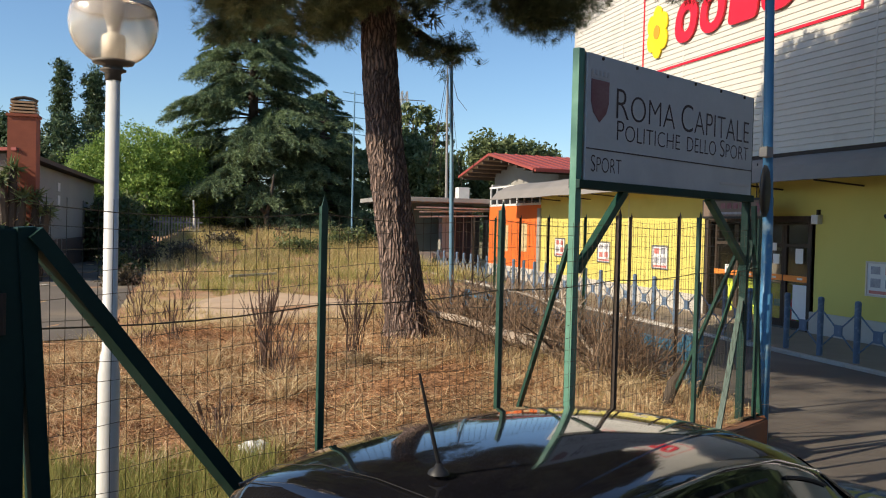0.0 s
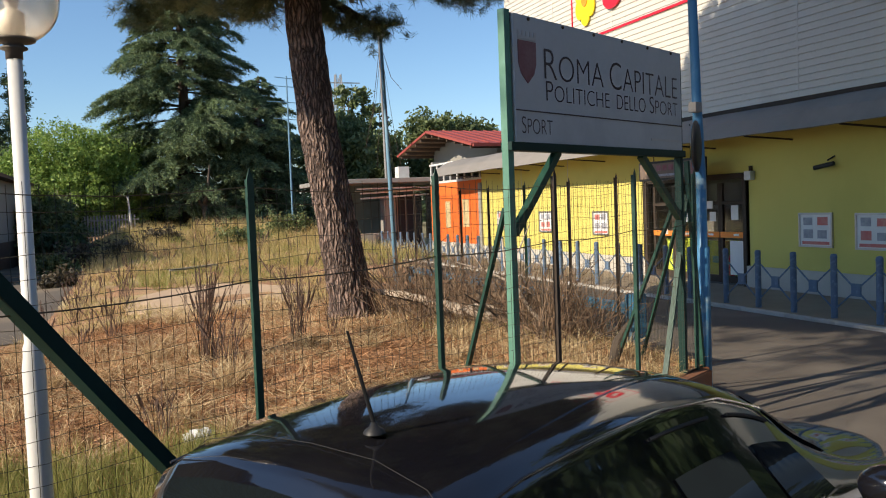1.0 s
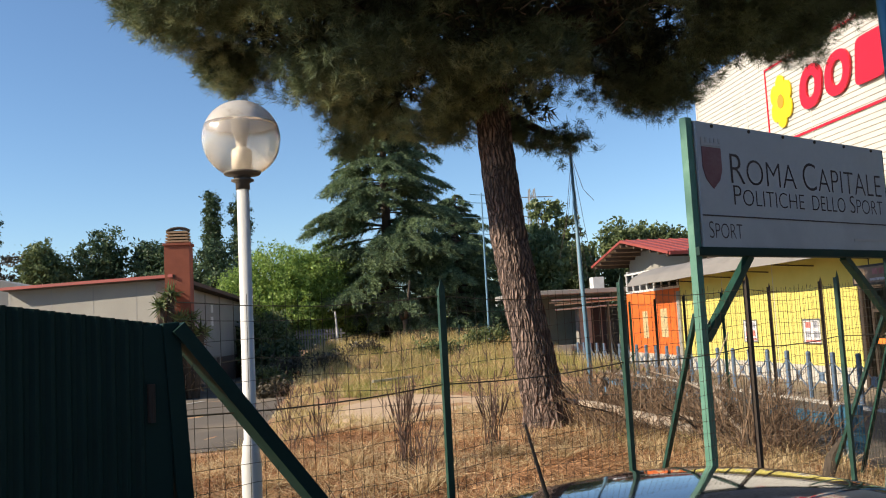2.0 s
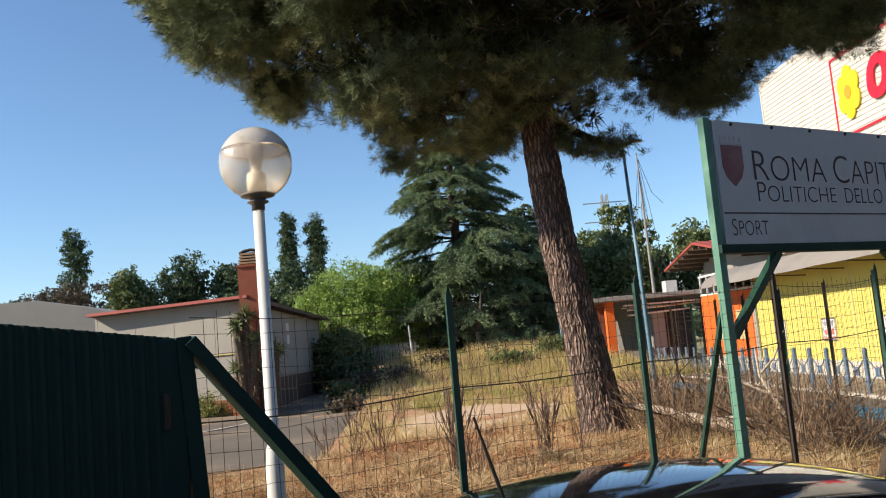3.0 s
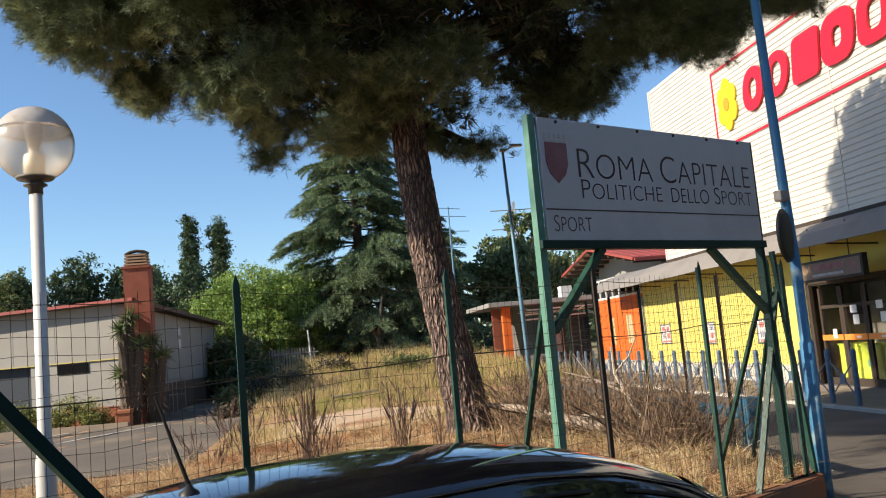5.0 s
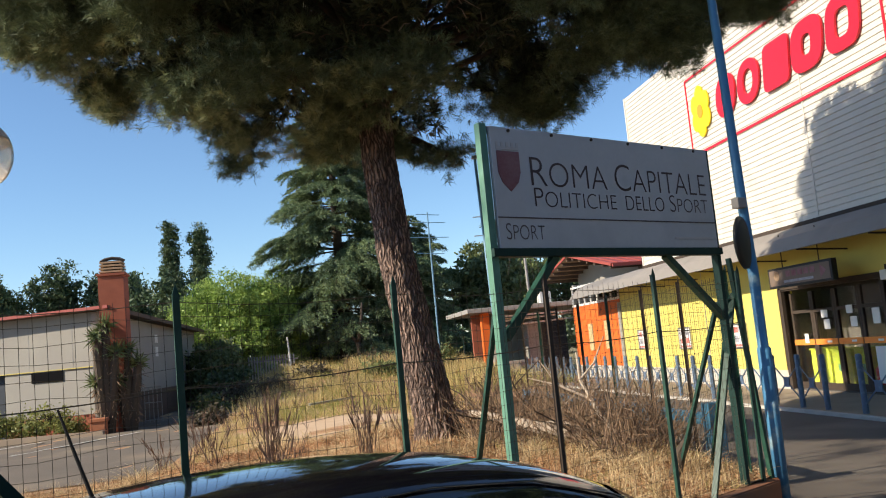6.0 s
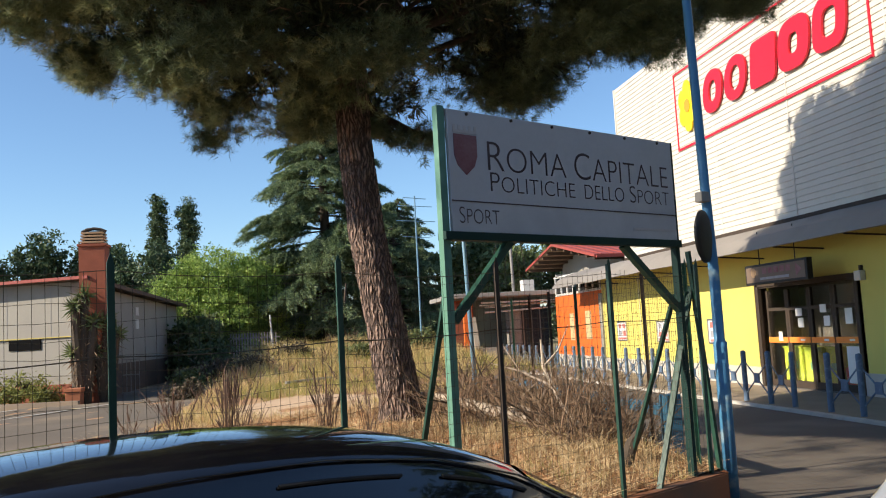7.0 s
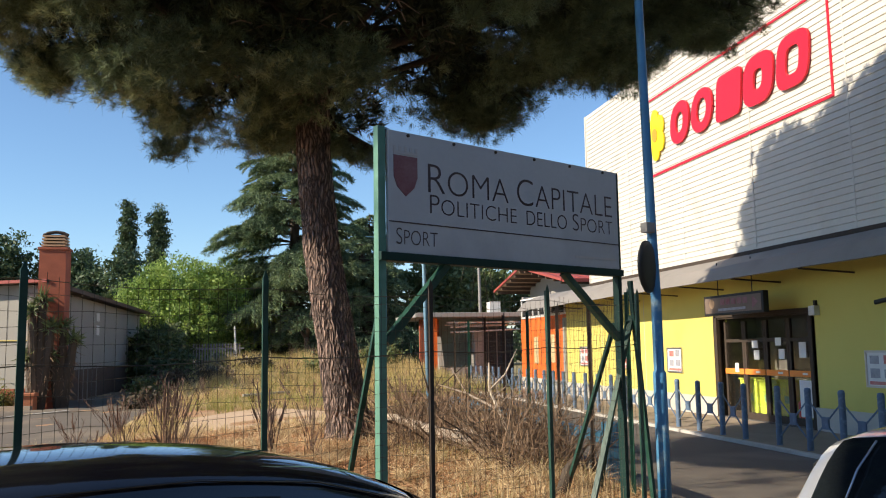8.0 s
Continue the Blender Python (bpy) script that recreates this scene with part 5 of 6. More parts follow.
dark = [(-15.2, 62, 10.4, 2.7), (-18.8, 60, 10.0, 1.9), (-9.0, 60, 8.6, 3.6), (-5.5, 58, 6.6, 3.2), (-23.9, 62, 9.3, 4.4), (-31, 64, 9.0, 4.6), (-38, 70, 9.6, 5.5), (-11.6, 63, 9.0, 2.4)]
for i, (x, y, h, r) in enumerate(dark):
    t = tree_thing("background_tree", "dark green tree behind the house", x, y, 0, "trees behind the house")
    stem(t, h * 0.7, 0.2)
    rb_ = random.Random(60 + i)
    clump_tree(t, [(rb_.uniform(-0.55, 0.55) * r, rb_.uniform(-0.4, 0.4) * r, h * rb_.uniform(0.35, 0.82), r * rb_.uniform(0.4, 0.62), h * 0.17) for _ in range(8)], 18000, 0.15, M_leaf_mid if i == 1 else M_leaf_brown if i == 4 else M_leaf_dark, 70 + i, 0.0, 0.45)
right = [(11.5, 48, 7.6, 3.0, M_leaf_mid), (14.5, 52, 6.6, 3.2, M_leaf_mid), (18.6, 52, 8.4, 2.6, M_leaf_mid), (21.0, 53, 8.0, 2.3, M_leaf_mid), (24.5, 54, 7.6, 2.4, M_leaf_mid), (15.8, 55, 6.8, 2.4, M_leaf_dark), (29, 56, 7.4, 3, M_leaf_mid)]
for i, (x, y, h, r, mt) in enumerate(right):
    t = tree_thing("background_tree", "green tree rising behind the pavilion roofs", x, y, 0, "trees behind the pavilion")
    stem(t, h * 0.7, 0.2)
    rb_ = random.Random(90 + i)
    clump_tree(t, [(rb_.uniform(-0.5, 0.5) * r, rb_.uniform(-0.4, 0.4) * r, h * rb_.uniform(0.4, 0.84), r * rb_.uniform(0.4, 0.6), h * 0.15) for _ in range(8)], 14000, 0.17, mt, 110 + i, 0.0, 0.4)
t = tree_thing("tall_tree", "ragged green tree far behind the lane", 16.2, 62, 0)
stem(t, 10, 0.25)
clump_tree(t, [(0.2, 0, 10.0, 1.6, 0.8), (1.4, 0, 8.4, 1.8, 1.1), (-1.4, 0, 8.2, 1.7, 1.0), (0.4, 0, 6.6, 2.8, 1.4), (-1.8, 0, 5.2, 2.0, 1.3), (2.2, 0, 5.6, 2.0, 1.4)], 14000, 0.17, M_leaf_mid, 130)
# undergrowth below the cedars and a hedge beside the house
for i, (x, y, r, h) in enumerate(((3.6, 46.5, 2.6, 2.4), (7.6, 46, 3.2, 2.4), (11.5, 44, 2.6, 1.8), (-2.5, 38.5, 1.2, 2.7), (-2.7, 41.5, 1.5, 3.2), (-1.9, 36.0, 0.6, 1.3))):
    t = thing("shrub", "dark dense shrub in the shade", "shrub", "shrubs", at=pose(x, y, 0.1))
    clump_tree(t, [(-0.5 * r, 0, h * 0.45, r * 0.6, h * 0.5), (0.4 * r, 0.1, h * 0.5, r * 0.65, h * 0.5), (0, -0.2, h * 0.35, r * 0.7, h * 0.4)], 7000, 0.11, M_leaf_mid if 3 <= i <= 4 else M_leaf_dark, 150 + i)
rng = np.random.default_rng(200)
pts = np.stack([rng.uniform(-90, 90, 26000), rng.uniform(88, 100, 26000), np.abs(rng.normal(size=26000)) ** 0.8 * 2.4], 1)
pts[:, 2] *= 0.7 + 0.5 * np.sin(pts[:, 0] * 0.21 + 1) ** 2
v, f = leaves(pts, 0.5, rng)
tagged(raw_mesh("far_woods", v, f, M_leaf_dark), "dark belt of distant woods", "woods", kind="stuff")

# unseen pine added beside the street so its crown shades the lane and the shop wall
t = tree_thing("shade_pine", "tall leaning umbrella pine added out of view to cast shade", -5.5, -1.9, -0.1)
stem(t, 11.0, 0.3, (0.0, 3.6), M_bark)
rng = np.random.default_rng(610)
cb_ = np.stack([rng.normal(size=520) * 1.5, 5.0 + rng.normal(size=520) * 1.9, 9.5 + np.abs(rng.normal(size=520)) * 1.3], 1)
tb_ = np.repeat(cb_, 12, 0) + rng.normal(size=(6240, 3)) * np.array([0.3, 0.3, 0.16])
v, f = needle_tufts(tb_, unit(rng.normal(size=tb_.shape) + np.array([0, 0, 0.4])), 12, 0.2, 0.025, rng)
raw_mesh("crown", v, f, M_pine, t)
bm = bmesh.new()
for k in range(0, 300, 15):
    e = Vector(cb_[k])
    tube(bm, [(0, 2.9, 8.8), Vector((0, 2.9, 8.8)).lerp(e, 0.5) + Vector((0, 0, 0.2)), e], [0.07, 0.045, 0.015], 5)
part("branchwork", bm, M_bark_dark, t)
# unseen trees added past the shop's end to darken reflections in the car
for i, (x, y, h) in enumerate(((14.5, 4.5, 11.0), (15.5, -1.0, 12.0), (14.0, -6.5, 11.0))):
    t = tree_thing("reflection_tree", "dense dark unseen tree added past the shop's end", x, y, -0.1, "street trees")
    stem(t, h * 0.7, 0.22)
    rb_ = random.Random(640 + i)
    clump_tree(t, [(rb_.uniform(-1.4, 1.4), rb_.uniform(-1.9, 1.9), h * rb_.uniform(0.3, 0.88), 1.9, 1.6) for _ in range(10)], 9000, 0.26, M_leaf_dark, 650 + i, 0.0, 0.5)

# ---- house across the car park ----
HA = Vector((-4.5, 26.3, 0))                     # near corner, at the chimney
hd = Vector((-0.93, 0.37, 0)).normalized()        # along the front, away from the corner
hs = Vector((0.055, 0.9985, 0)).normalized()         # along the side, going back
house = thing("house", "low pale plastered house with red roof edge and chimney", "house")


def frame_box(o, a, b, u0, u1, v0, v1, z0, z1, bm=None):
    bm = bm or bmesh.new()
    m = Matrix(((a.x, b.x, 0, o.x), (a.y, b.y, 0, o.y), (0, 0, 1, 0), (0, 0, 0, 1)))
    box(bm, u0, u1, v0, v1, z0, z1, m)
    bmesh.ops.recalc_face_normals(bm, faces=bm.faces)
    return bm


part("wall_front", frame_box(HA, hd, hs, 0.0, 5.6, 0, 0.3, 1.95, 3.55), M_plaster, house)
part("wall_front", frame_box(HA, hd, hs, 0.0, 3.4, 0.02, 0.3, -0.1, 1.95), M_plaster, house)
part("wall_front", frame_box(HA, hd, hs, 5.3, 5.6, 0.02, 0.3, -0.1, 1.95), M_plaster, house)
part("plinth", frame_box(HA, hd, hs, -0.02, 3.35, -0.03, 0.0, -0.1, 0.55), M_brickred, house, "brown painted base")
part("garage_recess", frame_box(HA, hd, hs, 3.35, 5.35, 0.25, 0.35, -0.1, 1.95), M_blue_dark, house)
part("ledge", frame_box(HA, hd, hs, 0.1, 5.5, -0.04, 0.02, 1.925, 1.95), M_line_yellow, house, "thin yellow ledge")
part("slot_window", frame_box(HA, hd, hs, 1.38, 2.45, -0.02, 0.03, 1.60, 1.90), M_void, house)
part("meter_box", frame_box(HA, hd, hs, 0.12, 0.34, -0.05, 0.0, 1.45, 1.75), M_grey_wall, house)
for k in range(4):
    part("panel_joint", frame_box(HA, hd, hs, 1.0 + 1.5 * k, 1.03 + 1.5 * k, -0.006, 0.01, 1.97, 3.5), M_grey_wall, house)
bm = bmesh.new()
mside = Matrix(((hs.x, -hs.y, 0, HA.x), (hs.y, hs.x, 0, HA.y), (0, 0, 1, 0), (0, 0, 0, 1)))
sec = [(0, -0.1), (14.5, -0.1), (14.5, 3.28), (0, 3.5)]
fa = [bm.verts.new(mside @ Vector((u, 0.0, z))) for u, z in sec]
fb = [bm.verts.new(mside @ Vector((u, 0.3, z))) for u, z in sec]
bm.faces.new(fa); bm.faces.new(fb[::-1])
for i in range(4):
    bm.faces.new((fa[i - 1], fa[i], fb[i], fb[i - 1]))
bmesh.ops.recalc_face_normals(bm, faces=bm.faces)
part("wall_side", bm, M_plaster, house)
part("side_plinth", frame_box(HA, hs, Vector((-hs.y, hs.x, 0)), 0.05, 14.4, -0.03, 0, -0.1, 1.0), M_roof_brown, house, "dark stained wall base")
part("side_window", frame_box(HA, hs, Vector((-hs.y, hs.x, 0)), 12.2, 13.4, -0.02, 0.02, 1.1, 2.2), M_glass_dark, house)
part("side_vent", frame_box(HA, hs, Vector((-hs.y, hs.x, 0)), 6.6, 7.0, -0.03, 0.02, 2.2, 2.55), M_white, house)
part("side_vent", frame_box(HA, hs, Vector((-hs.y, hs.x, 0)), 6.6, 7.0, -0.03, 0.02, 2.7, 3.0), M_white, house)
far_l = HA + hd * 5.7
back = HA + hs * 14.6
slab_of([(HA.x + 0.3, HA.y - 0.5, 3.66), (back.x + 0.4, back.y, 3.38), (back.x - 5.4, back.y + 2, 3.4), (far_l.x, far_l.y - 0.5, 3.62)], 0.08, M_roof_brown, "roof", house)
b2 = bmesh.new(); beam(b2, (HA.x + 0.3, HA.y - 0.52, 3.63), (far_l.x, far_l.y - 0.52, 3.59), 0.05, 0.09); part("fascia", b2, M_roof_red, house, "red metal roof edge")
b2 = bmesh.new(); beam(b2, (HA.x + 0.33, HA.y - 0.5, 3.60), (back.x + 0.42, back.y, 3.32), 0.05, 0.13); part("fascia", b2, M_roof_brown, house)
cx, cy = HA.x + 0.42, HA.y - 0.15
ch = part("chimney", boxes((cx - 0.36, cx + 0.36, cy - 0.34, cy + 0.34, -0.1, 4.55), (cx - 0.40, cx + 0.40, cy - 0.38, cy + 0.38, 4.53, 4.60)), M_brickred, house, "red-brown rendered chimney stack")
for k in range(4):
    part("chimney_louvre", boxes((cx - 0.33 + 0.01 * k, cx + 0.33 - 0.01 * k, cy - 0.31, cy + 0.31, 4.63 + 0.09 * k, 4.68 + 0.09 * k)), M_soffit, ch)
part("chimney_core", boxes((cx - 0.22, cx + 0.22, cy - 0.2, cy + 0.2, 4.6, 4.98)), M_dark, ch)
b2 = bmesh.new(); tube(b2, [(cx - 0.34, cy, 4.98), (cx - 0.2, cy, 5.05), (cx, cy, 5.08), (cx + 0.2, cy, 5.05), (cx + 0.34, cy, 4.98)], 0.05, 6); part("chimney_cap", b2, M_rust, ch)
sh_ = thing("white_shed", "white curved-roof shed beyond the house", "shed")
bm = bmesh.new()
ring = [[bm.verts.new((x, y, z)) for x, z in [(-24, 0), (-24, 3.2), (-20.5, 4.45), (-17.5, 4.95), (-14.8, 4.95), (-12.6, 4.45), (-11.6, 4.1), (-11.6, 0)]] for y in (36, 44)]
for i in range(7):
    bm.faces.new((ring[0][i], ring[0][i + 1], ring[1][i + 1], ring[1][i]))
bm.faces.new(ring[0][::-1]); bm.faces.new(ring[1])
bmesh.ops.recalc_face_normals(bm, faces=bm.faces)
part("shell", bm, M_plaster, sh_)
gt = thing("side_gate", "small grey metal gate beside the house wall", "gate", at=pose(-3.75, 28.2, 0))
for k in range(5):
    part("bar", boxes((0.0 + 0.13 * k, 0.02 + 0.13 * k, -0.012, 0.012, 0.05, 1.15)), M_grey_wall, gt)
for z in (0.1, 0.65, 1.13):
    part("rail", boxes((0, 0.54, -0.016, 0.016, z, z + 0.03)), M_grey_wall, gt)


# yuccas, pots and shrubs at the house
def yucca(x, y, heads, seed):
    t = thing("yucca", "yucca with spiky leaf rosettes on bare stems", "plant", "yuccas", at=pose(x, y, 0))
    rng = np.random.default_rng(seed)
    bm = bmesh.new()
    V = []; W = []; L = []
    for hx, hy, hz in heads:
        tube(bm, [(hx * 0.2, hy * 0.2, 0), (hx * 0.7, hy * 0.7, hz * 0.6), (hx, hy, hz)], [0.15, 0.14, 0.11], 8)
        w = unit(rng.normal(size=(90, 3)) + np.array([0, 0, 0.25]))
        V.append(np.tile(np.array([[hx, hy, hz]]), (90, 1)) + rng.normal(size=(90, 3)) * 0.05); W.append(w); L.append(rng.uniform(0.26, 0.48, 90))
    part("stem", bm, M_bark_dark, t)
    D = np.concatenate([np.array([[hx, hy, hz]]) * (1 - u * np.array([[0.5, 0.5, 0.85]])) for hx, hy, hz in heads for u in [rng.uniform(0, 1, (130, 1))]])
    v, f = blades(D, unit(rng.normal(size=D.shape) * np.array([0.6, 0.6, 0.2]) + np.array([0, 0, -0.9])), rng.uniform(0.2, 0.45, len(D)), np.full(len(D), 0.06), rng)
    raw_mesh("dead_skirt", v, f, M_dead_leaf, t, "dead brown hanging leaves")
    V, W, L = np.concatenate(V), np.concatenate(W), np.concatenate(L)
    v, f = blades(V, W, L, np.full(len(V), 0.075), rng)
    raw_mesh("foliage", v, f, M_leaf_mid, t)


yucca(-4.3, 25.6, [(0.05, 0, 3.1), (-0.2, -0.1, 2.75), (0.3, 0, 2.3), (-0.25, 0, 1.45)], 1)
yucca(-3.75, 25.9, [(0, 0, 2.35), (0.3, 0, 1.95), (-0.2, -0.1, 1.5)], 2)
pot = thing("flower_pot", "square terracotta planter pot at the house corner", "pot", at=pose(-4.45, 25.2, 0.01))
part("body", boxes((-0.2, 0.2, -0.2, 0.2, 0, 0.42), (-0.23, 0.23, -0.23, 0.23, 0.36, 0.46), bevel=0.015), M_terracotta, pot)
for i, (x, y, r, h) in enumerate(((-6.0, 25.9, 0.75, 1.1), (-6.7, 26.1, 0.6, 0.8), (-7.4, 26.0, 0.5, 0.8), (-8.4, 26.3, 0.4, 0.7), (-5.4, 25.7, 0.4, 0.5))):
    t = thing("garden_shrub", "yellow-green garden shrub along the house", "shrub", "garden shrubs", at=pose(x, y, 0))
    clump_tree(t, [(-0.3 * r, 0, h * 0.5, r * 0.6, h * 0.4), (0.4 * r, 0.1, h * 0.45, r * 0.6, h * 0.4)], 1500, 0.05, M_leaf_yellow, 180 + i, 0.0, 0.24)
gk = tagged(new("garden_kerb"), "pale kerb edging the house border", "kerb", kind="structure")
b2 = bmesh.new(); beam(b2, (-4.2, 24.6, 0.05), (-14, 26.4, 0.05), 0.15, 0.2); part("edging", b2, M_paving, gk)

# ---- poles and masts ----
lp = thing("street_lamp", "tall pale blue street lamp with single arm", "street lamp", at=pose(4.56, 13.84, 0))
b2 = bmesh.new(); tube(b2, [(0.12, 0, 0), (0.06, 0, 2.4), (0, 0, 4.75)], [0.045, 0.036, 0.024], 10); part("shaft", b2, M_pole_pale, lp, smooth=True)
b2 = bmesh.new(); tube(b2, [(0, 0, 4.72), (0.16, 0, 4.80), (0.32, 0, 4.82)], 0.014, 8); part("arm", b2, M_alu, lp)
part("lamp_head", boxes((0.12, 0.34, -0.05, 0.05, 4.80, 4.845), (-0.06, 0.06, -0.04, 0.04, 4.72, 4.78), bevel=0.01), M_alu, lp)
ms = thing("guyed_mast", "thin dark mast with hanging guy wires", "mast", at=pose(11.2, 36, 0))
b2 = bmesh.new(); tube(b2, [(0, 0, 0), (-0.15, 0, 9.2)], [0.09, 0.03], 8); part("shaft", b2, M_grey_wall, ms)
for k in range(7):
    b2 = bmesh.new(); a = k * 0.9
    e = Vector((math.cos(a) * 0.9, math.sin(a) * 0.9, 2.0 + 0.8 * k))
    s = Vector((-0.1, 0, 8.9 - 0.5 * (k % 3)))
    tube(b2, [s, s.lerp(e, 0.5) - Vector((0, 0, 0.5)), e], 0.012, 4); part("guy_wire", b2, M_rust, ms)
am = thing("antenna_mast", "pale pole with several cross arms", "mast", at=pose(6.98, 36, 0.4))
b2 = bmesh.new(); tube(b2, [(0, 0, 0), (0, 0, 7.0)], [0.045, 0.03], 8); part("shaft", b2, M_pole_pale, am)
for z, w in ((6.9, 0.5), (6.55, 0.75), (5.9, 0.85), (5.2, 0.6)):
    b2 = bmesh.new(); tube(b2, [(-w, 0, z + 0.05), (w, 0, z - 0.05)], 0.016, 6); part("cross_arm", b2, M_pole_pale, am)
py = thing("lattice_pylon", "distant grey lattice pylon", "pylon", at=pose(24.7, 100, -0.8))
b2 = bmesh.new()
for sx, sy in ((-1, -1), (1, -1), (1, 1), (-1, 1)):
    beam(b2, (sx * 1.3, sy * 1.3, 0), (sx * 0.3, sy * 0.3, 18.5), 0.09)
for k in range(9):
    w0, w1 = 1.3 - 0.11 * k, 1.3 - 0.11 * (k + 1)
    z0, z1 = 2.05 * k, 2.05 * (k + 1)
    for s in (-1, 1):
        beam(b2, (-w0, s * w0, z0), (w1, s * w1, z1), 0.05); beam(b2, (w0, s * w0, z0), (-w1, s * w1, z1), 0.05)
part("lattice", b2, M_grey_wall, py)
for z in (17.5, 15.2):
    b2 = bmesh.new(); beam(b2, (-2.6, 0, z), (2.6, 0, z), 0.11); part("cross_arm", b2, M_grey_wall, py)
wp = thing("white_marker_post", "slim white post in the field", "post", at=pose(0.52, 41.0, 1.12))
b2 = bmesh.new(); tube(b2, [(0.1, 0, -0.3), (0.04, 0, 0.9), (0, 0, 1.58)], [0.05, 0.045, 0.04], 8); part("shaft", b2, M_white, wp)
pk = thing("picket_fence", "grey concrete picket fence at the field edge", "fence", at=pose(-1.35, 41.0, 0.92))
for k in range(17):
    b2 = boxes((0.13 * k, 0.13 * k + 0.06, -0.02, 0.02, -0.3, 0.98), bevel=0.006)
    part("picket", b2, M_concrete_post, pk)
part("rail", boxes((-0.1, 2.3, -0.015, 0.015, 0.72, 0.78)), M_concrete_post, pk)
cg = thing("court_fence", "dark green wire court fence below the trees", "fence", at=pose(6.0, 38, 0.1))
for k in range(6):
    b2 = bmesh.new(); tube(b2, [(1.2 * k, 0, 0), (1.2 * k, 0, 1.7)], 0.03, 6); part("post", b2, M_green_dark, cg)
for k in range(8):
    b2 = bmesh.new(); tube(b2, [(0, 0, 0.2 + 0.2 * k), (6.0, 0, 0.2 + 0.2 * k)], 0.008, 4); part("wire", b2, M_green_dark, cg)

# ---- cars ----
def car(name, label, paint, at, length_front, roof, sections, glass_from, glass_to, glass_top=0.95, side_from=0.0, rear=None):
    """A saloon body lofted from cross sections: (x, crown height, roof half width, belt height, belt half width)."""
    c = thing(name, label, "car", at=at)

    def ring(x, h, rw, zb, bw):
        half = [(0, h), (rw * 0.45, h - 0.010), (rw * 0.80, h - 0.035), (rw * 0.97, h - 0.075), (rw * 1.0, h - 0.105)]
        half += [(rw + (bw - rw) * f, (h - 0.105) + (zb - h + 0.105) * f) for f in (0.33, 0.66, 1.0)]
        half += [(bw + 0.07, zb - 0.07), (bw + 0.085, zb - 0.22), (bw + 0.07, 0.42), (bw + 0.02, 0.2)]
        return [(x, -y, z) for y, z in half[::-1]] + [(x, y, z) for y, z in half[1:]]

    rings = [ring(*s) for s in sections]
    widest = max(s[4] for s in sections)
    # smooth interpolation between stations
    fine = []
    for i in range(len(rings) - 1):
        for k in range(5):
            t = k / 5
            p0, p1, p2, p3 = rings[max(i - 1, 0)], rings[i], rings[i + 1], rings[min(i + 2, len(rings) - 1)]
            fine.append([tuple(0.5 * (2 * b + (c_ - a) * t + (2 * a - 5 * b + 4 * c_ - d) * t * t + (3 * b - a - 3 * c_ + d) * t ** 3) for a, b, c_, d in zip(q0, q1, q2, q3)) for q0, q1, q2, q3 in zip(p0, p1, p2, p3)])
    fine.append(rings[-1])
    w = len(fine[0])
    v = [p for r in fine for p in r]
    f = [(j * w + i, (j + 1) * w + i, (j + 1) * w + i + 1, j * w + i + 1) for j in range(len(fine) - 1) for i in range(w - 1)]
    body = raw_mesh("body", v, f, paint, c, smooth=True)
    bm = bmesh.new()
    for r in (fine[0], fine[-1]):
        bm.faces.new([bm.verts.new(p) for p in r])
    part("end_panel", bm, paint, c)
    # side glass, and the two screens, set just proud of the shell
    xs = [r[0][0] for r in fine]
    for s in (-1, 1):
        cols = [j for j, x in enumerate(xs) if glass_from + side_from <= x <= glass_to]
        for name_, jj in (("rear_side_glass", cols[:len(cols) // 2]), ("front_side_glass", cols[len(cols) // 2 + 1:])):
            bm = bmesh.new()
            g = []
            for j in jj:
                r = fine[j]
                top, mid, low = (r[w // 2 + s * 4], r[w // 2 + s * 5], r[w // 2 + s * 7])
                g.append([bm.verts.new(Vector(p) + Vector((0, s * 0.006, 0.0))) for p in (tuple(glass_top * a + (1 - glass_top) * b for a, b in zip(top, low)), mid, tuple(0.94 * b + 0.06 * a for a, b in zip(top, low)))])
            for a, b in zip(g, g[1:]):
                for i in range(2):
                    bm.faces.new((a[i], b[i], b[i + 1], a[i + 1]))
            part(name_, bm, M_glass_dark, c, "dark tinted side glass", smooth=True)
            b2 = bmesh.new()
            tube(b2, [Vector(fine[j][w // 2 + s * 4]) * 0.95 + Vector(fine[j][w // 2 + s * 7]) * 0.05 + Vector((0, s * 0.008, 0)) for j in jj], 0.006, 5)
            part("window_seal", b2, M_rubber, c)

    def screen(lo, hi, nm, n=3, inset=0.0, back=0.0):
        cols = [j for j, x in enumerate(xs) if lo <= x <= hi]
        bm = bmesh.new()
        g = []
        for j in cols:
            row = [Vector(fine[j][i]) for i in range(w // 2 - n, w // 2 + n + 1)]
            row[0], row[-1] = row[0].lerp(row[1], inset), row[-1].lerp(row[-2], inset)
            g.append([bm.verts.new(p + Vector((-back, 0, 0.006))) for p in row])
        for a, b in zip(g, g[1:]):
            for i in range(2 * n):
                bm.faces.new((a[i], b[i], b[i + 1], a[i + 1]))
        part(nm, bm, M_glass_dark, c, smooth=True)
    screen(glass_to - 0.02, glass_to + 0.62, "windscreen")
    if rear:
        screen(rear[0], rear[1], "rear_window", 3, 0.6, 0.008)
    else:
        screen(glass_from - 0.44, glass_from - 0.12, "rear_window", 2)
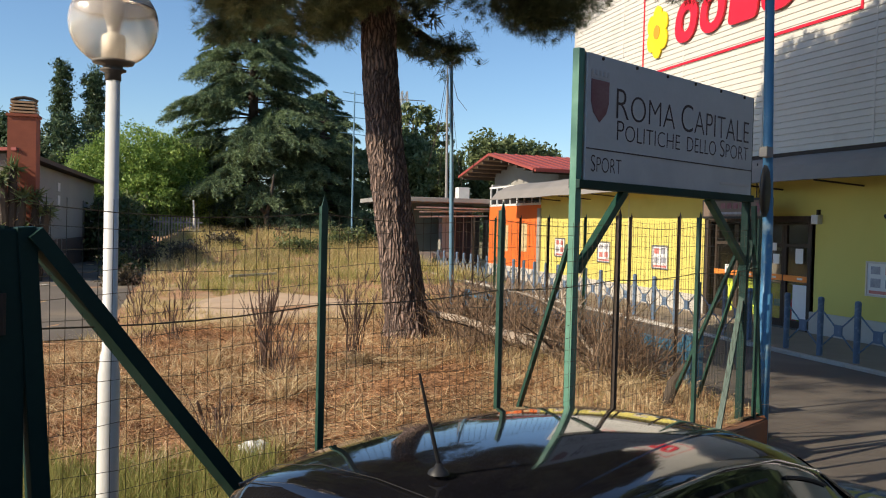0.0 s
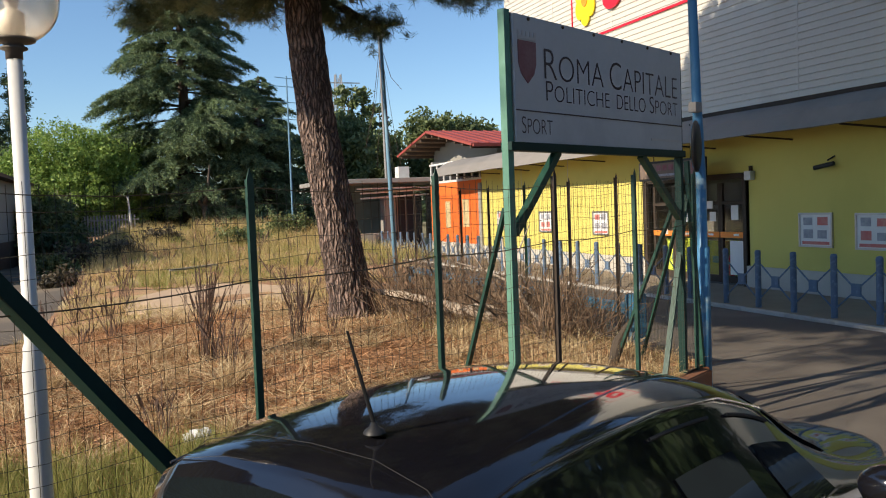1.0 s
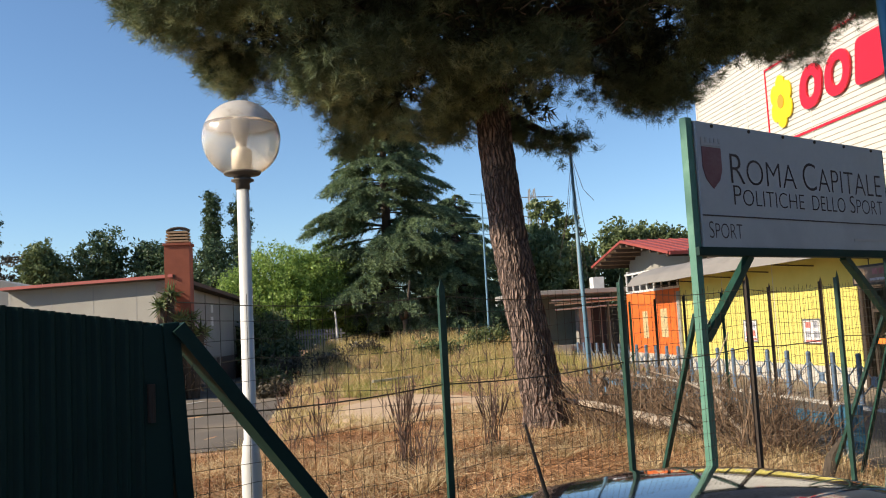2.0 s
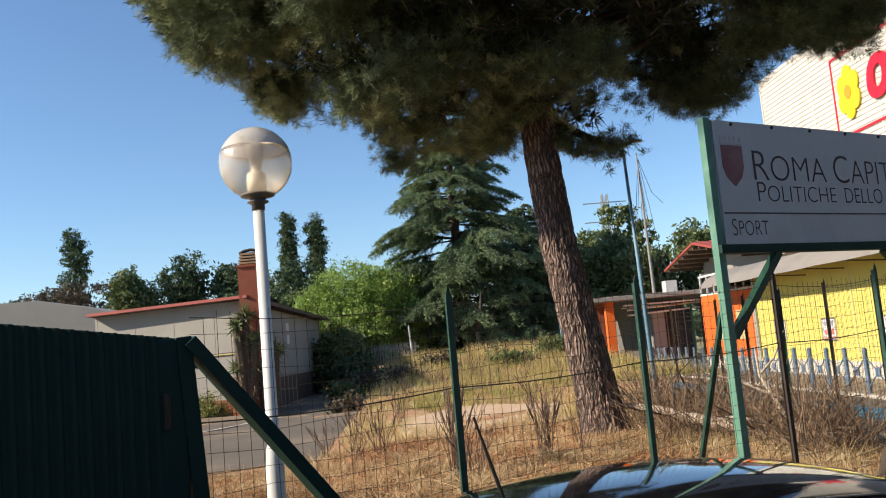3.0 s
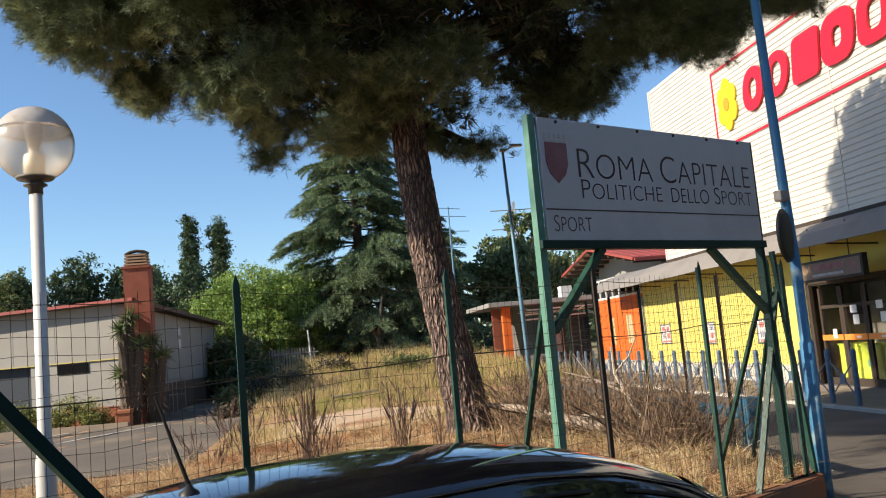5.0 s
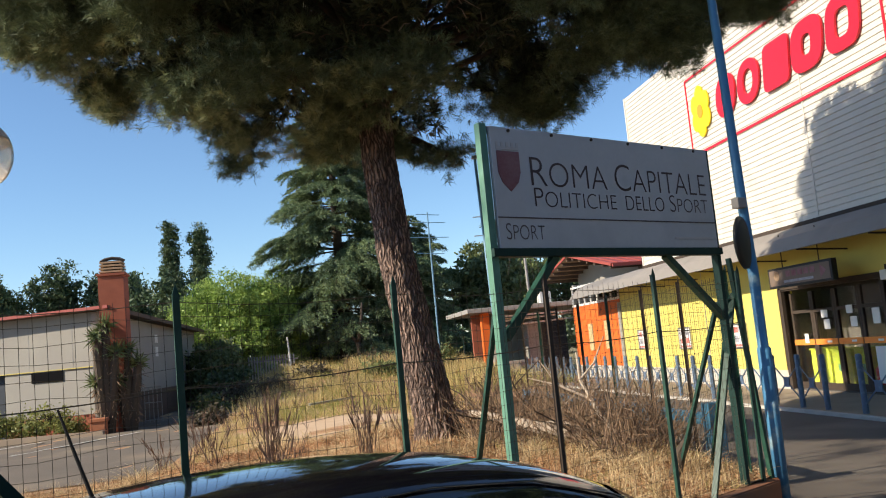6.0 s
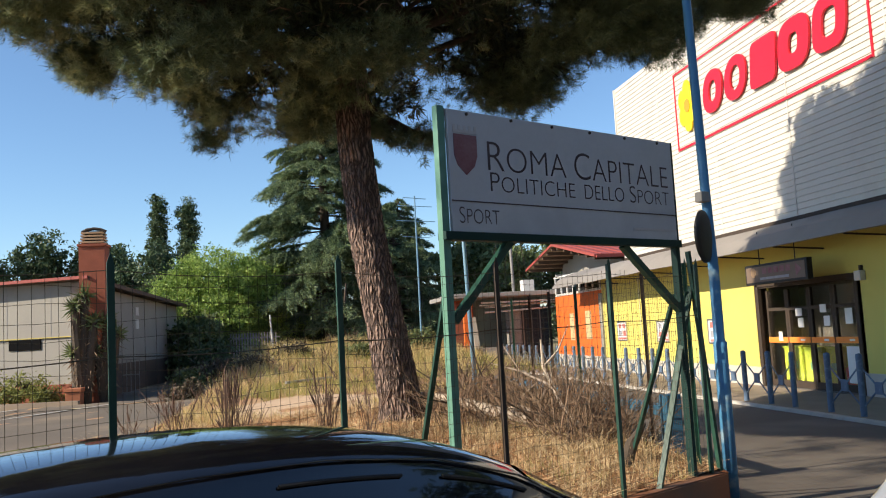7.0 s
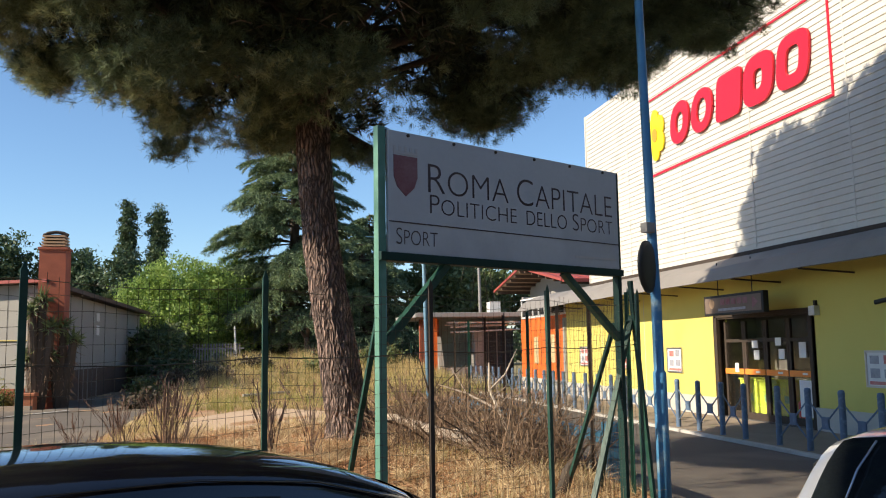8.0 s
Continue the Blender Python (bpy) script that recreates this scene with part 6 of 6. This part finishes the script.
    for x in (sections[0][0] + 0.62, sections[-1][0] - 0.75):
        for s in (-1, 1):
            b2 = bmesh.new(); lathe(b2, [(0.0, -0.1), (0.30, -0.1), (0.315, -0.06), (0.315, 0.06), (0.30, 0.1), (0.2, 0.1), (0.19, 0.08), (0.0, 0.08)], 24)
            wh = part("wheel", b2, M_rubber, c, at=Matrix.Translation((x, s * (widest - 0.04), 0.315)) @ Matrix.Rotation(radians(-90 * s), 4, "X"), smooth=True)
            b2 = bmesh.new(); lathe(b2, [(0.0, 0.10), (0.05, 0.10), (0.19, 0.085)], 20); part("rim", b2, M_alu, wh, smooth=True)
    for s in (-1, 1):
        b2 = bmesh.new(); bmesh.ops.create_uvsphere(b2, u_segments=14, v_segments=9, radius=0.1)
        for vv in b2.verts:
            vv.co = Vector((vv.co.x * 0.7, vv.co.y * 1.1, vv.co.z * 0.75))
        part("door_mirror", b2, paint, c, at=pose(glass_to - 0.02, s * (widest + 0.15), 0.90), smooth=True)
    return c


CAR_AT = Matrix.Translation((0.880, 1.897, -0.10)) @ Matrix.Rotation(radians(31.0), 4, "Z")
black = car("black_car", "glossy black hatchback parked beside the fence", M_car, CAR_AT, 3.2, 1.4,
            [(-0.84, 0.55, 0.50, 0.46, 0.56), (-0.80, 0.74, 0.50, 0.66, 0.62), (-0.62, 0.93, 0.47, 0.80, 0.66), (-0.42, 1.08, 0.45, 0.88, 0.69), (-0.27, 1.19, 0.445, 0.90, 0.70),
             (-0.215, 1.262, 0.45, 0.91, 0.705), (-0.18, 1.298, 0.45, 0.92, 0.71), (-0.09, 1.320, 0.45, 0.92, 0.71), (0.1, 1.340, 0.455, 0.925, 0.71), (0.4, 1.350, 0.46, 0.92, 0.71), (0.8, 1.340, 0.455, 0.91, 0.71),
             (1.2, 1.29, 0.445, 0.88, 0.71), (1.55, 1.19, 0.45, 0.86, 0.71), (1.9, 1.02, 0.47, 0.84, 0.71), (2.3, 0.85, 0.51, 0.79, 0.71), (2.8, 0.75, 0.53, 0.7, 0.70), (3.2, 0.66, 0.50, 0.6, 0.64), (3.35, 0.52, 0.45, 0.48, 0.54)], -0.10, 1.60, 0.66, 0.72)
an_ = new("antenna"); an_.parent = black
an_.matrix_basis = pose(0.01, -0.10, 1.338)
b2 = bmesh.new(); lathe(b2, [(0.026, 0.0), (0.023, 0.008), (0.012, 0.015), (0.006, 0.026), (0.0, 0.026)], 14); part("antenna_foot", b2, M_black, an_, smooth=True)
b2 = bmesh.new(); tube(b2, [(0, 0, 0.024), (-0.035, 0.0, 0.13), (-0.072, 0.0, 0.245)], [0.0055, 0.0045, 0.003], 8); part("antenna_rod", b2, M_black, an_)
b2 = bmesh.new(); tube(b2, [(-0.135, -0.44, 1.232), (-0.115, -0.36, 1.288), (-0.095, -0.2, 1.318), (-0.09, 0, 1.324), (-0.095, 0.2, 1.318), (-0.115, 0.36, 1.288), (-0.135, 0.44, 1.232)], 0.0009, 5); part("hatch_seam", b2, M_rubber, black, "thin dark gap line at the tailgate")
for s_ in (-1, 1):
    b2 = bmesh.new(); tube(b2, [(-0.17, s_ * 0.445, 1.228), (0.1, s_ * 0.447, 1.270), (0.4, s_ * 0.452, 1.280), (0.8, s_ * 0.447, 1.270), (1.2, s_ * 0.437, 1.220), (1.55, s_ * 0.442, 1.120), (1.9, s_ * 0.462, 0.950)], 0.004, 6); part("roof_rail", b2, M_car, black, smooth=True)
    b2 = boxes((-0.74, -0.66, s_ * 0.50 - 0.10, s_ * 0.50 + 0.10, 0.62, 0.82), bevel=0.02); part("tail_light", b2, M_red, black, "red tail light")

silver = car("silver_car", "silver hatchback standing on the lane", M_silver, Matrix.Translation((5.0, 2.18, -0.15)) @ Matrix.Rotation(radians(20.0), 4, "Z"), 3.2, 1.4,
             [(-0.98, 0.80, 0.70, 0.70, 0.74), (-0.90, 1.00, 0.70, 0.86, 0.80), (-0.66, 1.295, 0.68, 0.93, 0.84), (-0.40, 1.362, 0.67, 0.95, 0.86), (0.0, 1.365, 0.66, 0.95, 0.865), (0.5, 1.385, 0.58, 0.94, 0.87), (1.0, 1.385, 0.57, 0.93, 0.87),
              (1.45, 1.33, 0.55, 0.92, 0.87), (1.85, 1.15, 0.56, 0.91, 0.865), (2.2, 0.97, 0.60, 0.89, 0.86), (2.7, 0.88, 0.62, 0.82, 0.84), (3.1, 0.78, 0.58, 0.70, 0.78), (3.25, 0.60, 0.52, 0.55, 0.68)], -0.68, 1.62, rear=(-0.94, -0.60))
# pale strip on the rear glass, added in place of a window post
b2 = bmesh.new(); tube(b2, [(-0.905, 0.44, 1.03), (-0.78, 0.43, 1.20), (-0.665, 0.42, 1.295)], 0.004, 6); part("glass_strip", b2, M_alu, silver, smooth=True)

# ---- dry grass, weeds, branches ----
def scatter(n, x0, x1, y0, y1, rng, keep):
    p = np.stack([rng.uniform(x0, x1, n), rng.uniform(y0, y1, n)], 1)
    k = np.array([keep(x, y) for x, y in p])
    p = p[k]
    z = np.array([plot_z(x, y) for x, y in p])
    return np.concatenate([p, z[:, None]], 1)


def patchy(x, y, f=0.8, s=0.0):
    return noise.noise(Vector((x * f, y * f, s)))


def grass_field(name, label, n, box_, hmin, hmax, w, mat, seed, thr, rng_lean=0.45, per=5):
    rng = np.random.default_rng(seed)
    p = scatter(n, *box_, rng, lambda x, y: y > fence_y(x) + 0.08 and (x < 5.1 or (y > 21 and x < 8.6)) and not (x < -0.8 and y > 13.2) and patchy(x, y, 0.6, seed) > thr and ((x - 1.75) / 1.2) ** 2 + ((y - 15.7) / 3.1) ** 2 > 1 + 0.5 * patchy(x, y, 1.5, 3.3) and ((x - 2.98) ** 2 + (y - 10.2) ** 2 > 0.16))
    c = np.repeat(p, per, 0)
    c[:, :2] += rng.normal(size=(len(c), 2)) * 0.03
    ways = unit(np.stack([rng.normal(size=len(c)) * rng_lean, rng.normal(size=len(c)) * rng_lean, np.ones(len(c))], 1))
    v, f = blades(c, ways, rng.uniform(hmin, hmax, len(c)), np.full(len(c), w), rng)
    return tagged(raw_mesh(name, v, f, mat), label, "grass", kind="stuff")


NEAR = (-3.5, 5.1, 2.2, 12.5)
grass_field("needle_litter", "fallen brown pine needles covering the earth", 36000, NEAR, 0.05, 0.17, 0.0085, M_needle, 300, -0.9, 4.0, 4)
grass_field("straw_litter", "flattened pale straw lying on the earth", 16000, NEAR, 0.08, 0.28, 0.0065, M_grass, 301, -0.02, 3.0, 4)
grass_field("dry_grass", "thin dry standing grass", 5200, NEAR, 0.06, 0.22, 0.004, M_grass, 302, 0.02, 0.4, 7)
grass_field("green_grass", "half-green grass along the fence foot", 5200, (-1.8, 0.9, 2.0, 5.4), 0.08, 0.26, 0.006, M_grass_green, 303, -0.25, 0.5, 7)
grass_field("straw_band", "tall straw grass in the middle of the plot", 6500, (-1.4, 7.0, 12.2, 27), 0.07, 0.28, 0.008, M_grass_far, 304, -0.05, 0.6, 5)
grass_field("far_straw", "tall straw grass at the field's far side", 9000, (-1.2, 9.0, 23, 46), 0.18, 0.65, 0.013, M_grass_far, 305, -0.02, 0.5, 5)
grass_field("corner_grass", "wispy straw and weeds growing through the brushwood", 420, (3.0, 5.05, 5.6, 10), 0.06, 0.24, 0.005, M_grass, 307, -0.15, 0.5, 6)
grass_field("corner_weeds", "half-green weeds near the planter corner", 220, (3.4, 5.05, 5.6, 9), 0.05, 0.18, 0.006, M_grass_green, 308, -0.1, 0.6, 6)
grass_field("green_patch", "green grass in the shade behind the pine", 5200, (0.2, 8.6, 19, 40), 0.12, 0.45, 0.012, M_grass_green, 306, 0.0, 0.5, 5)


def weed(x, y, h, n, seed, label="dead brown weed stalks standing in a clump", spread_=0.75):
    t = thing("dry_weed", label, "weed", "dry weeds", at=pose(x, y, plot_z(x, y)))
    r = random.Random(seed)
    bm = bmesh.new()
    for k in range(n):
        a = r.uniform(0, 6.28); l = h * r.uniform(0.55, 1.0)
        d = Vector((math.cos(a), math.sin(a), 0)) * r.uniform(0, spread_) * l
        b0 = Vector((r.uniform(-0.07, 0.07), r.uniform(-0.07, 0.07), -0.02))
        e = b0 + d + Vector((0, 0, l))
        tube(bm, [b0, b0.lerp(e, 0.5) - d * 0.15, e], [0.0045, 0.0035, 0.0018], 4)
        if k % 3 == 0:
            tube(bm, [b0.lerp(e, 0.66), b0.lerp(e, 0.8), e], [0.003, 0.0105, 0.004], 5)
        for _ in range(3):
            f = r.uniform(0.45, 0.95)
            s = b0.lerp(e, f)
            tube(bm, [s, s + Vector((r.uniform(-1, 1), r.uniform(-1, 1), 1.6)) * 0.07 * h], [0.0018, 0.003], 3)
    tagged(part("dry_stalk", bm, M_weed, t), kind="stuff")
    return t


for i, (x, y, h, n) in enumerate(((1.08, 8.05, 0.95, 36), (1.2, 7.7, 0.6, 14), (2.0, 8.6, 0.85, 26), (2.45, 9.0, 0.6, 12), (0.2, 11.0, 0.7, 16), (2.6, 11.9, 0.9, 10), (0.55, 5.9, 0.4, 12), (-0.4, 14.5, 0.9, 20), (0.3, 17.5, 0.8, 16), (3.9, 11.6, 0.8, 16), (-0.7, 12.6, 0.6, 14))):
    weed(x, y, h, n, 400 + i, spread_=0.5 if n > 20 else 0.75)


rw_ = random.Random(77)
for i in range(15):
    x, y = rw_.uniform(-1.2, 4.6), rw_.uniform(9.5, 24)
    if y > fence_y(x) + 1 and not (x < -0.8 and y > 13) and (x - 2.98) ** 2 + (y - 10.2) ** 2 > 0.5 and ((x - 1.75) / 1.3) ** 2 + ((y - 15.7) / 3.5) ** 2 > 1:
        weed(x, y, rw_.uniform(0.25, 0.6), rw_.randint(6, 13), 430 + i)


for i in range(18):
    weed(rw_.uniform(-0.8, 6.5), rw_.uniform(23, 40), rw_.uniform(0.4, 0.9), rw_.randint(7, 14), 470 + i, "dark dead weed stalks in the far field")


def twig_heap(name, label, x, y, rx, ry, h, n, seed, mat):
    t = thing(name, label, "brushwood", at=pose(x, y, plot_z(x, y)))
    r = random.Random(seed)
    bm = bmesh.new()
    for k in range(n):
        p = Vector((r.uniform(-rx, rx), r.uniform(-ry, ry), 0))
        d = Vector((r.uniform(-1, 1), r.uniform(-0.6, 0.6), r.uniform(0.25, 1.5))).normalized() * r.uniform(0.25, 1.0) * h * 1.2
        m = p + d * 0.5 + Vector((r.uniform(-0.06, 0.06), r.uniform(-0.06, 0.06), 0.03))
        tube(bm, [p, m, p + d], [0.006, 0.0045, 0.0025], 3)
        for _ in range(2):
            s = p.lerp(p + d, r.uniform(0.4, 0.9))
            tube(bm, [s, s + Vector((r.uniform(-1, 1), r.uniform(-1, 1), r.uniform(0, 1))) * 0.14], [0.003, 0.002], 3)
    tagged(part("brush", bm, mat, t), kind="stuff")
    for k in range(7):
        p = Vector((r.uniform(-rx, rx) * 0.8, r.uniform(-ry, ry) * 0.8, 0))
        d = Vector((r.uniform(-1, 1), r.uniform(-0.5, 0.5), r.uniform(0.1, 0.9))).normalized() * h * r.uniform(0.9, 1.6)
        bm = bmesh.new(); tube(bm, [p, p + d * 0.5 + Vector((r.uniform(-0.08, 0.08), 0, 0.05)), p + d], [0.013, 0.010, 0.005], 6)
        part("stick", bm, M_wood_grey if k % 2 else M_bark_dark, t)


twig_heap("brushwood_heap", "heap of brown dead brushwood behind the fence", 4.1, 9.6, 0.9, 1.1, 0.78, 430, 501, M_twig)
twig_heap("brushwood_heap", "heap of brown dead brushwood near the rail", 4.6, 8.2, 0.5, 0.85, 0.72, 420, 502, M_twig)
twig_heap("brushwood_heap", "thin dead brush beyond the pine", 4.3, 11.8, 0.8, 1.2, 0.8, 150, 503, M_twig)
lg = thing("fallen_log", "bleached fallen branch lying in the brushwood", "log")
bm = bmesh.new()
tube(bm, [(3.15, 10.5, 0.74), (3.5, 9.75, 0.70), (3.92, 9.0, 0.57), (4.3, 8.55, 0.45)], [0.026, 0.045, 0.066, 0.058], 9)
part("branch", bm, M_bleached, lg, smooth=True)
bm = bmesh.new()
tube(bm, [(3.92, 9.0, 0.57), (4.15, 8.85, 0.62), (4.32, 8.5, 0.54)], [0.034, 0.030, 0.018], 6)
part("side_branch", bm, M_bleached, lg, smooth=True)
db = thing("dead_branch", "bleached forked dead branch leaning in the brush", "branch")
bm = bmesh.new()
tube(bm, [(4.66, 8.3, 0.38), (4.52, 8.55, 0.66), (4.40, 8.75, 1.05), (4.42, 8.85, 1.35)], [0.032, 0.026, 0.019, 0.009], 6)
tube(bm, [(4.45, 8.65, 0.85), (4.15, 8.8, 1.02), (3.85, 8.9, 1.12)], [0.016, 0.012, 0.005], 5)
tube(bm, [(4.40, 8.75, 1.05), (4.58, 8.75, 1.22), (4.72, 8.75, 1.5)], [0.015, 0.011, 0.005], 5)
tube(bm, [(4.15, 8.8, 1.02), (4.05, 8.85, 1.2), (4.0, 8.9, 1.3)], [0.007, 0.005, 0.003], 5)
part("branch", bm, M_bleached, db)
st = thing("tree_stump", "short dark dead stump leaning by the corner", "stump")
bm = bmesh.new(); tube(bm, [(4.42, 6.55, 0.27), (4.52, 6.6, 0.46), (4.66, 6.64, 0.62)], [0.045, 0.056, 0.022], 8)
part("branch", bm, M_bark_dark, st)
pb = thing("plastic_litter", "crumpled white plastic bag in the straw", "litter")
bm = bmesh.new(); bmesh.ops.create_icosphere(bm, subdivisions=3, radius=0.09)
for v_ in bm.verts:
    v_.co *= 1 + 0.5 * noise.noise(v_.co * 22)
    v_.co.z = v_.co.z * 0.5
part("film", bm, M_paper, pb, at=pose(0.79, 5.5, plot_z(0.79, 5.5) + 0.05))
wh_ = thing("white_plank", "white board lying on top of the straw", "board")
part("board", boxes((-0.65, 0.65, -0.06, 0.06, 0, 0.06), bevel=0.006), M_plaster, wh_, at=pose(2.0, 23.0, plot_z(2.0, 23.0) + 0.10, 0, -2, 22))
for i, (x, y, r, h, mt) in enumerate(((-1.6, 27.5, 0.45, 0.6, M_leaf_mid), (-1.3, 30.0, 0.7, 0.8, M_leaf_brown), (-1.2, 34.5, 0.7, 0.8, M_leaf_mid), (0.3, 29.0, 0.5, 0.5, M_leaf_brown), (1.6, 33.0, 0.6, 0.5, M_leaf_brown), (4.2, 31.0, 0.8, 0.6, M_leaf_mid), (6.3, 33.0, 0.9, 0.8, M_leaf_mid), (-1.3, 24.0, 0.3, 0.35, M_leaf_brown))):
    t = thing("field_bush", "low scrubby bush at the edge of the dry field", "shrub", "field bushes", at=pose(x, y, plot_z(x, y)))
    clump_tree(t, [(-0.4 * r, 0, h * 0.4, r * 0.6, h * 0.45), (0.4 * r, 0.1, h * 0.45, r * 0.6, h * 0.45)], 1600, 0.07, mt, 700 + i, 0.0, 0.3)


def tussock(x, y, h, n, seed):
    """A clump of bleached grass: long arching blades from one root."""
    t = thing("straw_tussock", "bleached tuft of arching dry grass", "grass tuft", "straw tussocks", at=pose(x, y, plot_z(x, y)))
    rng = np.random.default_rng(seed)
    ways = unit(np.stack([rng.normal(size=n) * 0.55, rng.normal(size=n) * 0.55, np.ones(n)], 1))
    ln = h * rng.uniform(0.45, 1.0, n)
    root = rng.normal(size=(n, 3)) * np.array([0.05, 0.05, 0.0])
    side = unit(np.cross(ways, rng.normal(size=(n, 3)))) * 0.0022
    out = ways * np.array([1, 1, 0])
    V = []
    for u0, u1, w0, w1 in ((0, 0.4, 1.0, 0.9), (0.4, 0.75, 0.9, 0.6), (0.75, 1.0, 0.6, 0.1)):
        a, b = (root + ways * (ln * u)[:, None] + (out - np.array([0, 0, 0.45])) * (ln * u * u * 0.75)[:, None] for u in (u0, u1))
        V.append(np.stack([a - side * w0, a + side * w0, b + side * w1, b - side * w1], 1))
    v = np.concatenate(V).reshape(-1, 3)
    tagged(raw_mesh("tuft", v, np.arange(len(v)).reshape(-1, 4), M_grass, t), kind="stuff")


rt_ = random.Random(91)
for i, (x, y, h) in enumerate(((1.1, 6.9, 0.55), (1.25, 7.2, 0.5), (0.75, 6.2, 0.42), (1.0, 5.6, 0.36), (0.3, 6.6, 0.45), (2.0, 8.2, 0.42), (0.15, 5.2, 0.35), (2.6, 8.0, 0.34), (3.2, 7.2, 0.34), (4.1, 6.9, 0.42), (4.5, 7.2, 0.45), (3.6, 8.1, 0.4), (4.75, 6.9, 0.4), (3.9, 7.5, 0.36), (1.6, 9.3, 0.42), (0.6, 8.6, 0.45), (-0.2, 8.0, 0.42), (2.2, 10.8, 0.45), (-0.6, 10.2, 0.5), (0.9, 11.5, 0.45))):
    tussock(x, y, h, 110, 800 + i)
for i in range(22):
    x, y = rt_.uniform(-0.9, 4.7), rt_.uniform(5.8, 13.0)
    if y > fence_y(x) + 0.4 and (x - 2.98) ** 2 + (y - 10.2) ** 2 > 0.4:
        tussock(x, y, rt_.uniform(0.18, 0.36), 60, 830 + i)

# forked young tree standing before the cedar
yt = tree_thing("bare_young_tree", "small half-bare forked tree in the dry field", 3.95, 41.6, plot_z(3.95, 41.6) - 0.05)
bm = bmesh.new()
tube(bm, [(0.05, 0, -0.2), (0, 0, 0.5), (-0.08, 0, 1.1)], [0.22, 0.17, 0.13], 8)
tube(bm, [(-0.08, 0, 1.0), (-0.4, 0, 1.5), (-0.9, 0.1, 2.0)], [0.10, 0.07, 0.03], 6)
tube(bm, [(-0.08, 0, 1.0), (0.12, 0, 1.9), (0.25, 0, 3.0)], [0.12, 0.09, 0.04], 6)
part("trunk", bm, M_bark_dark, yt, smooth=True)
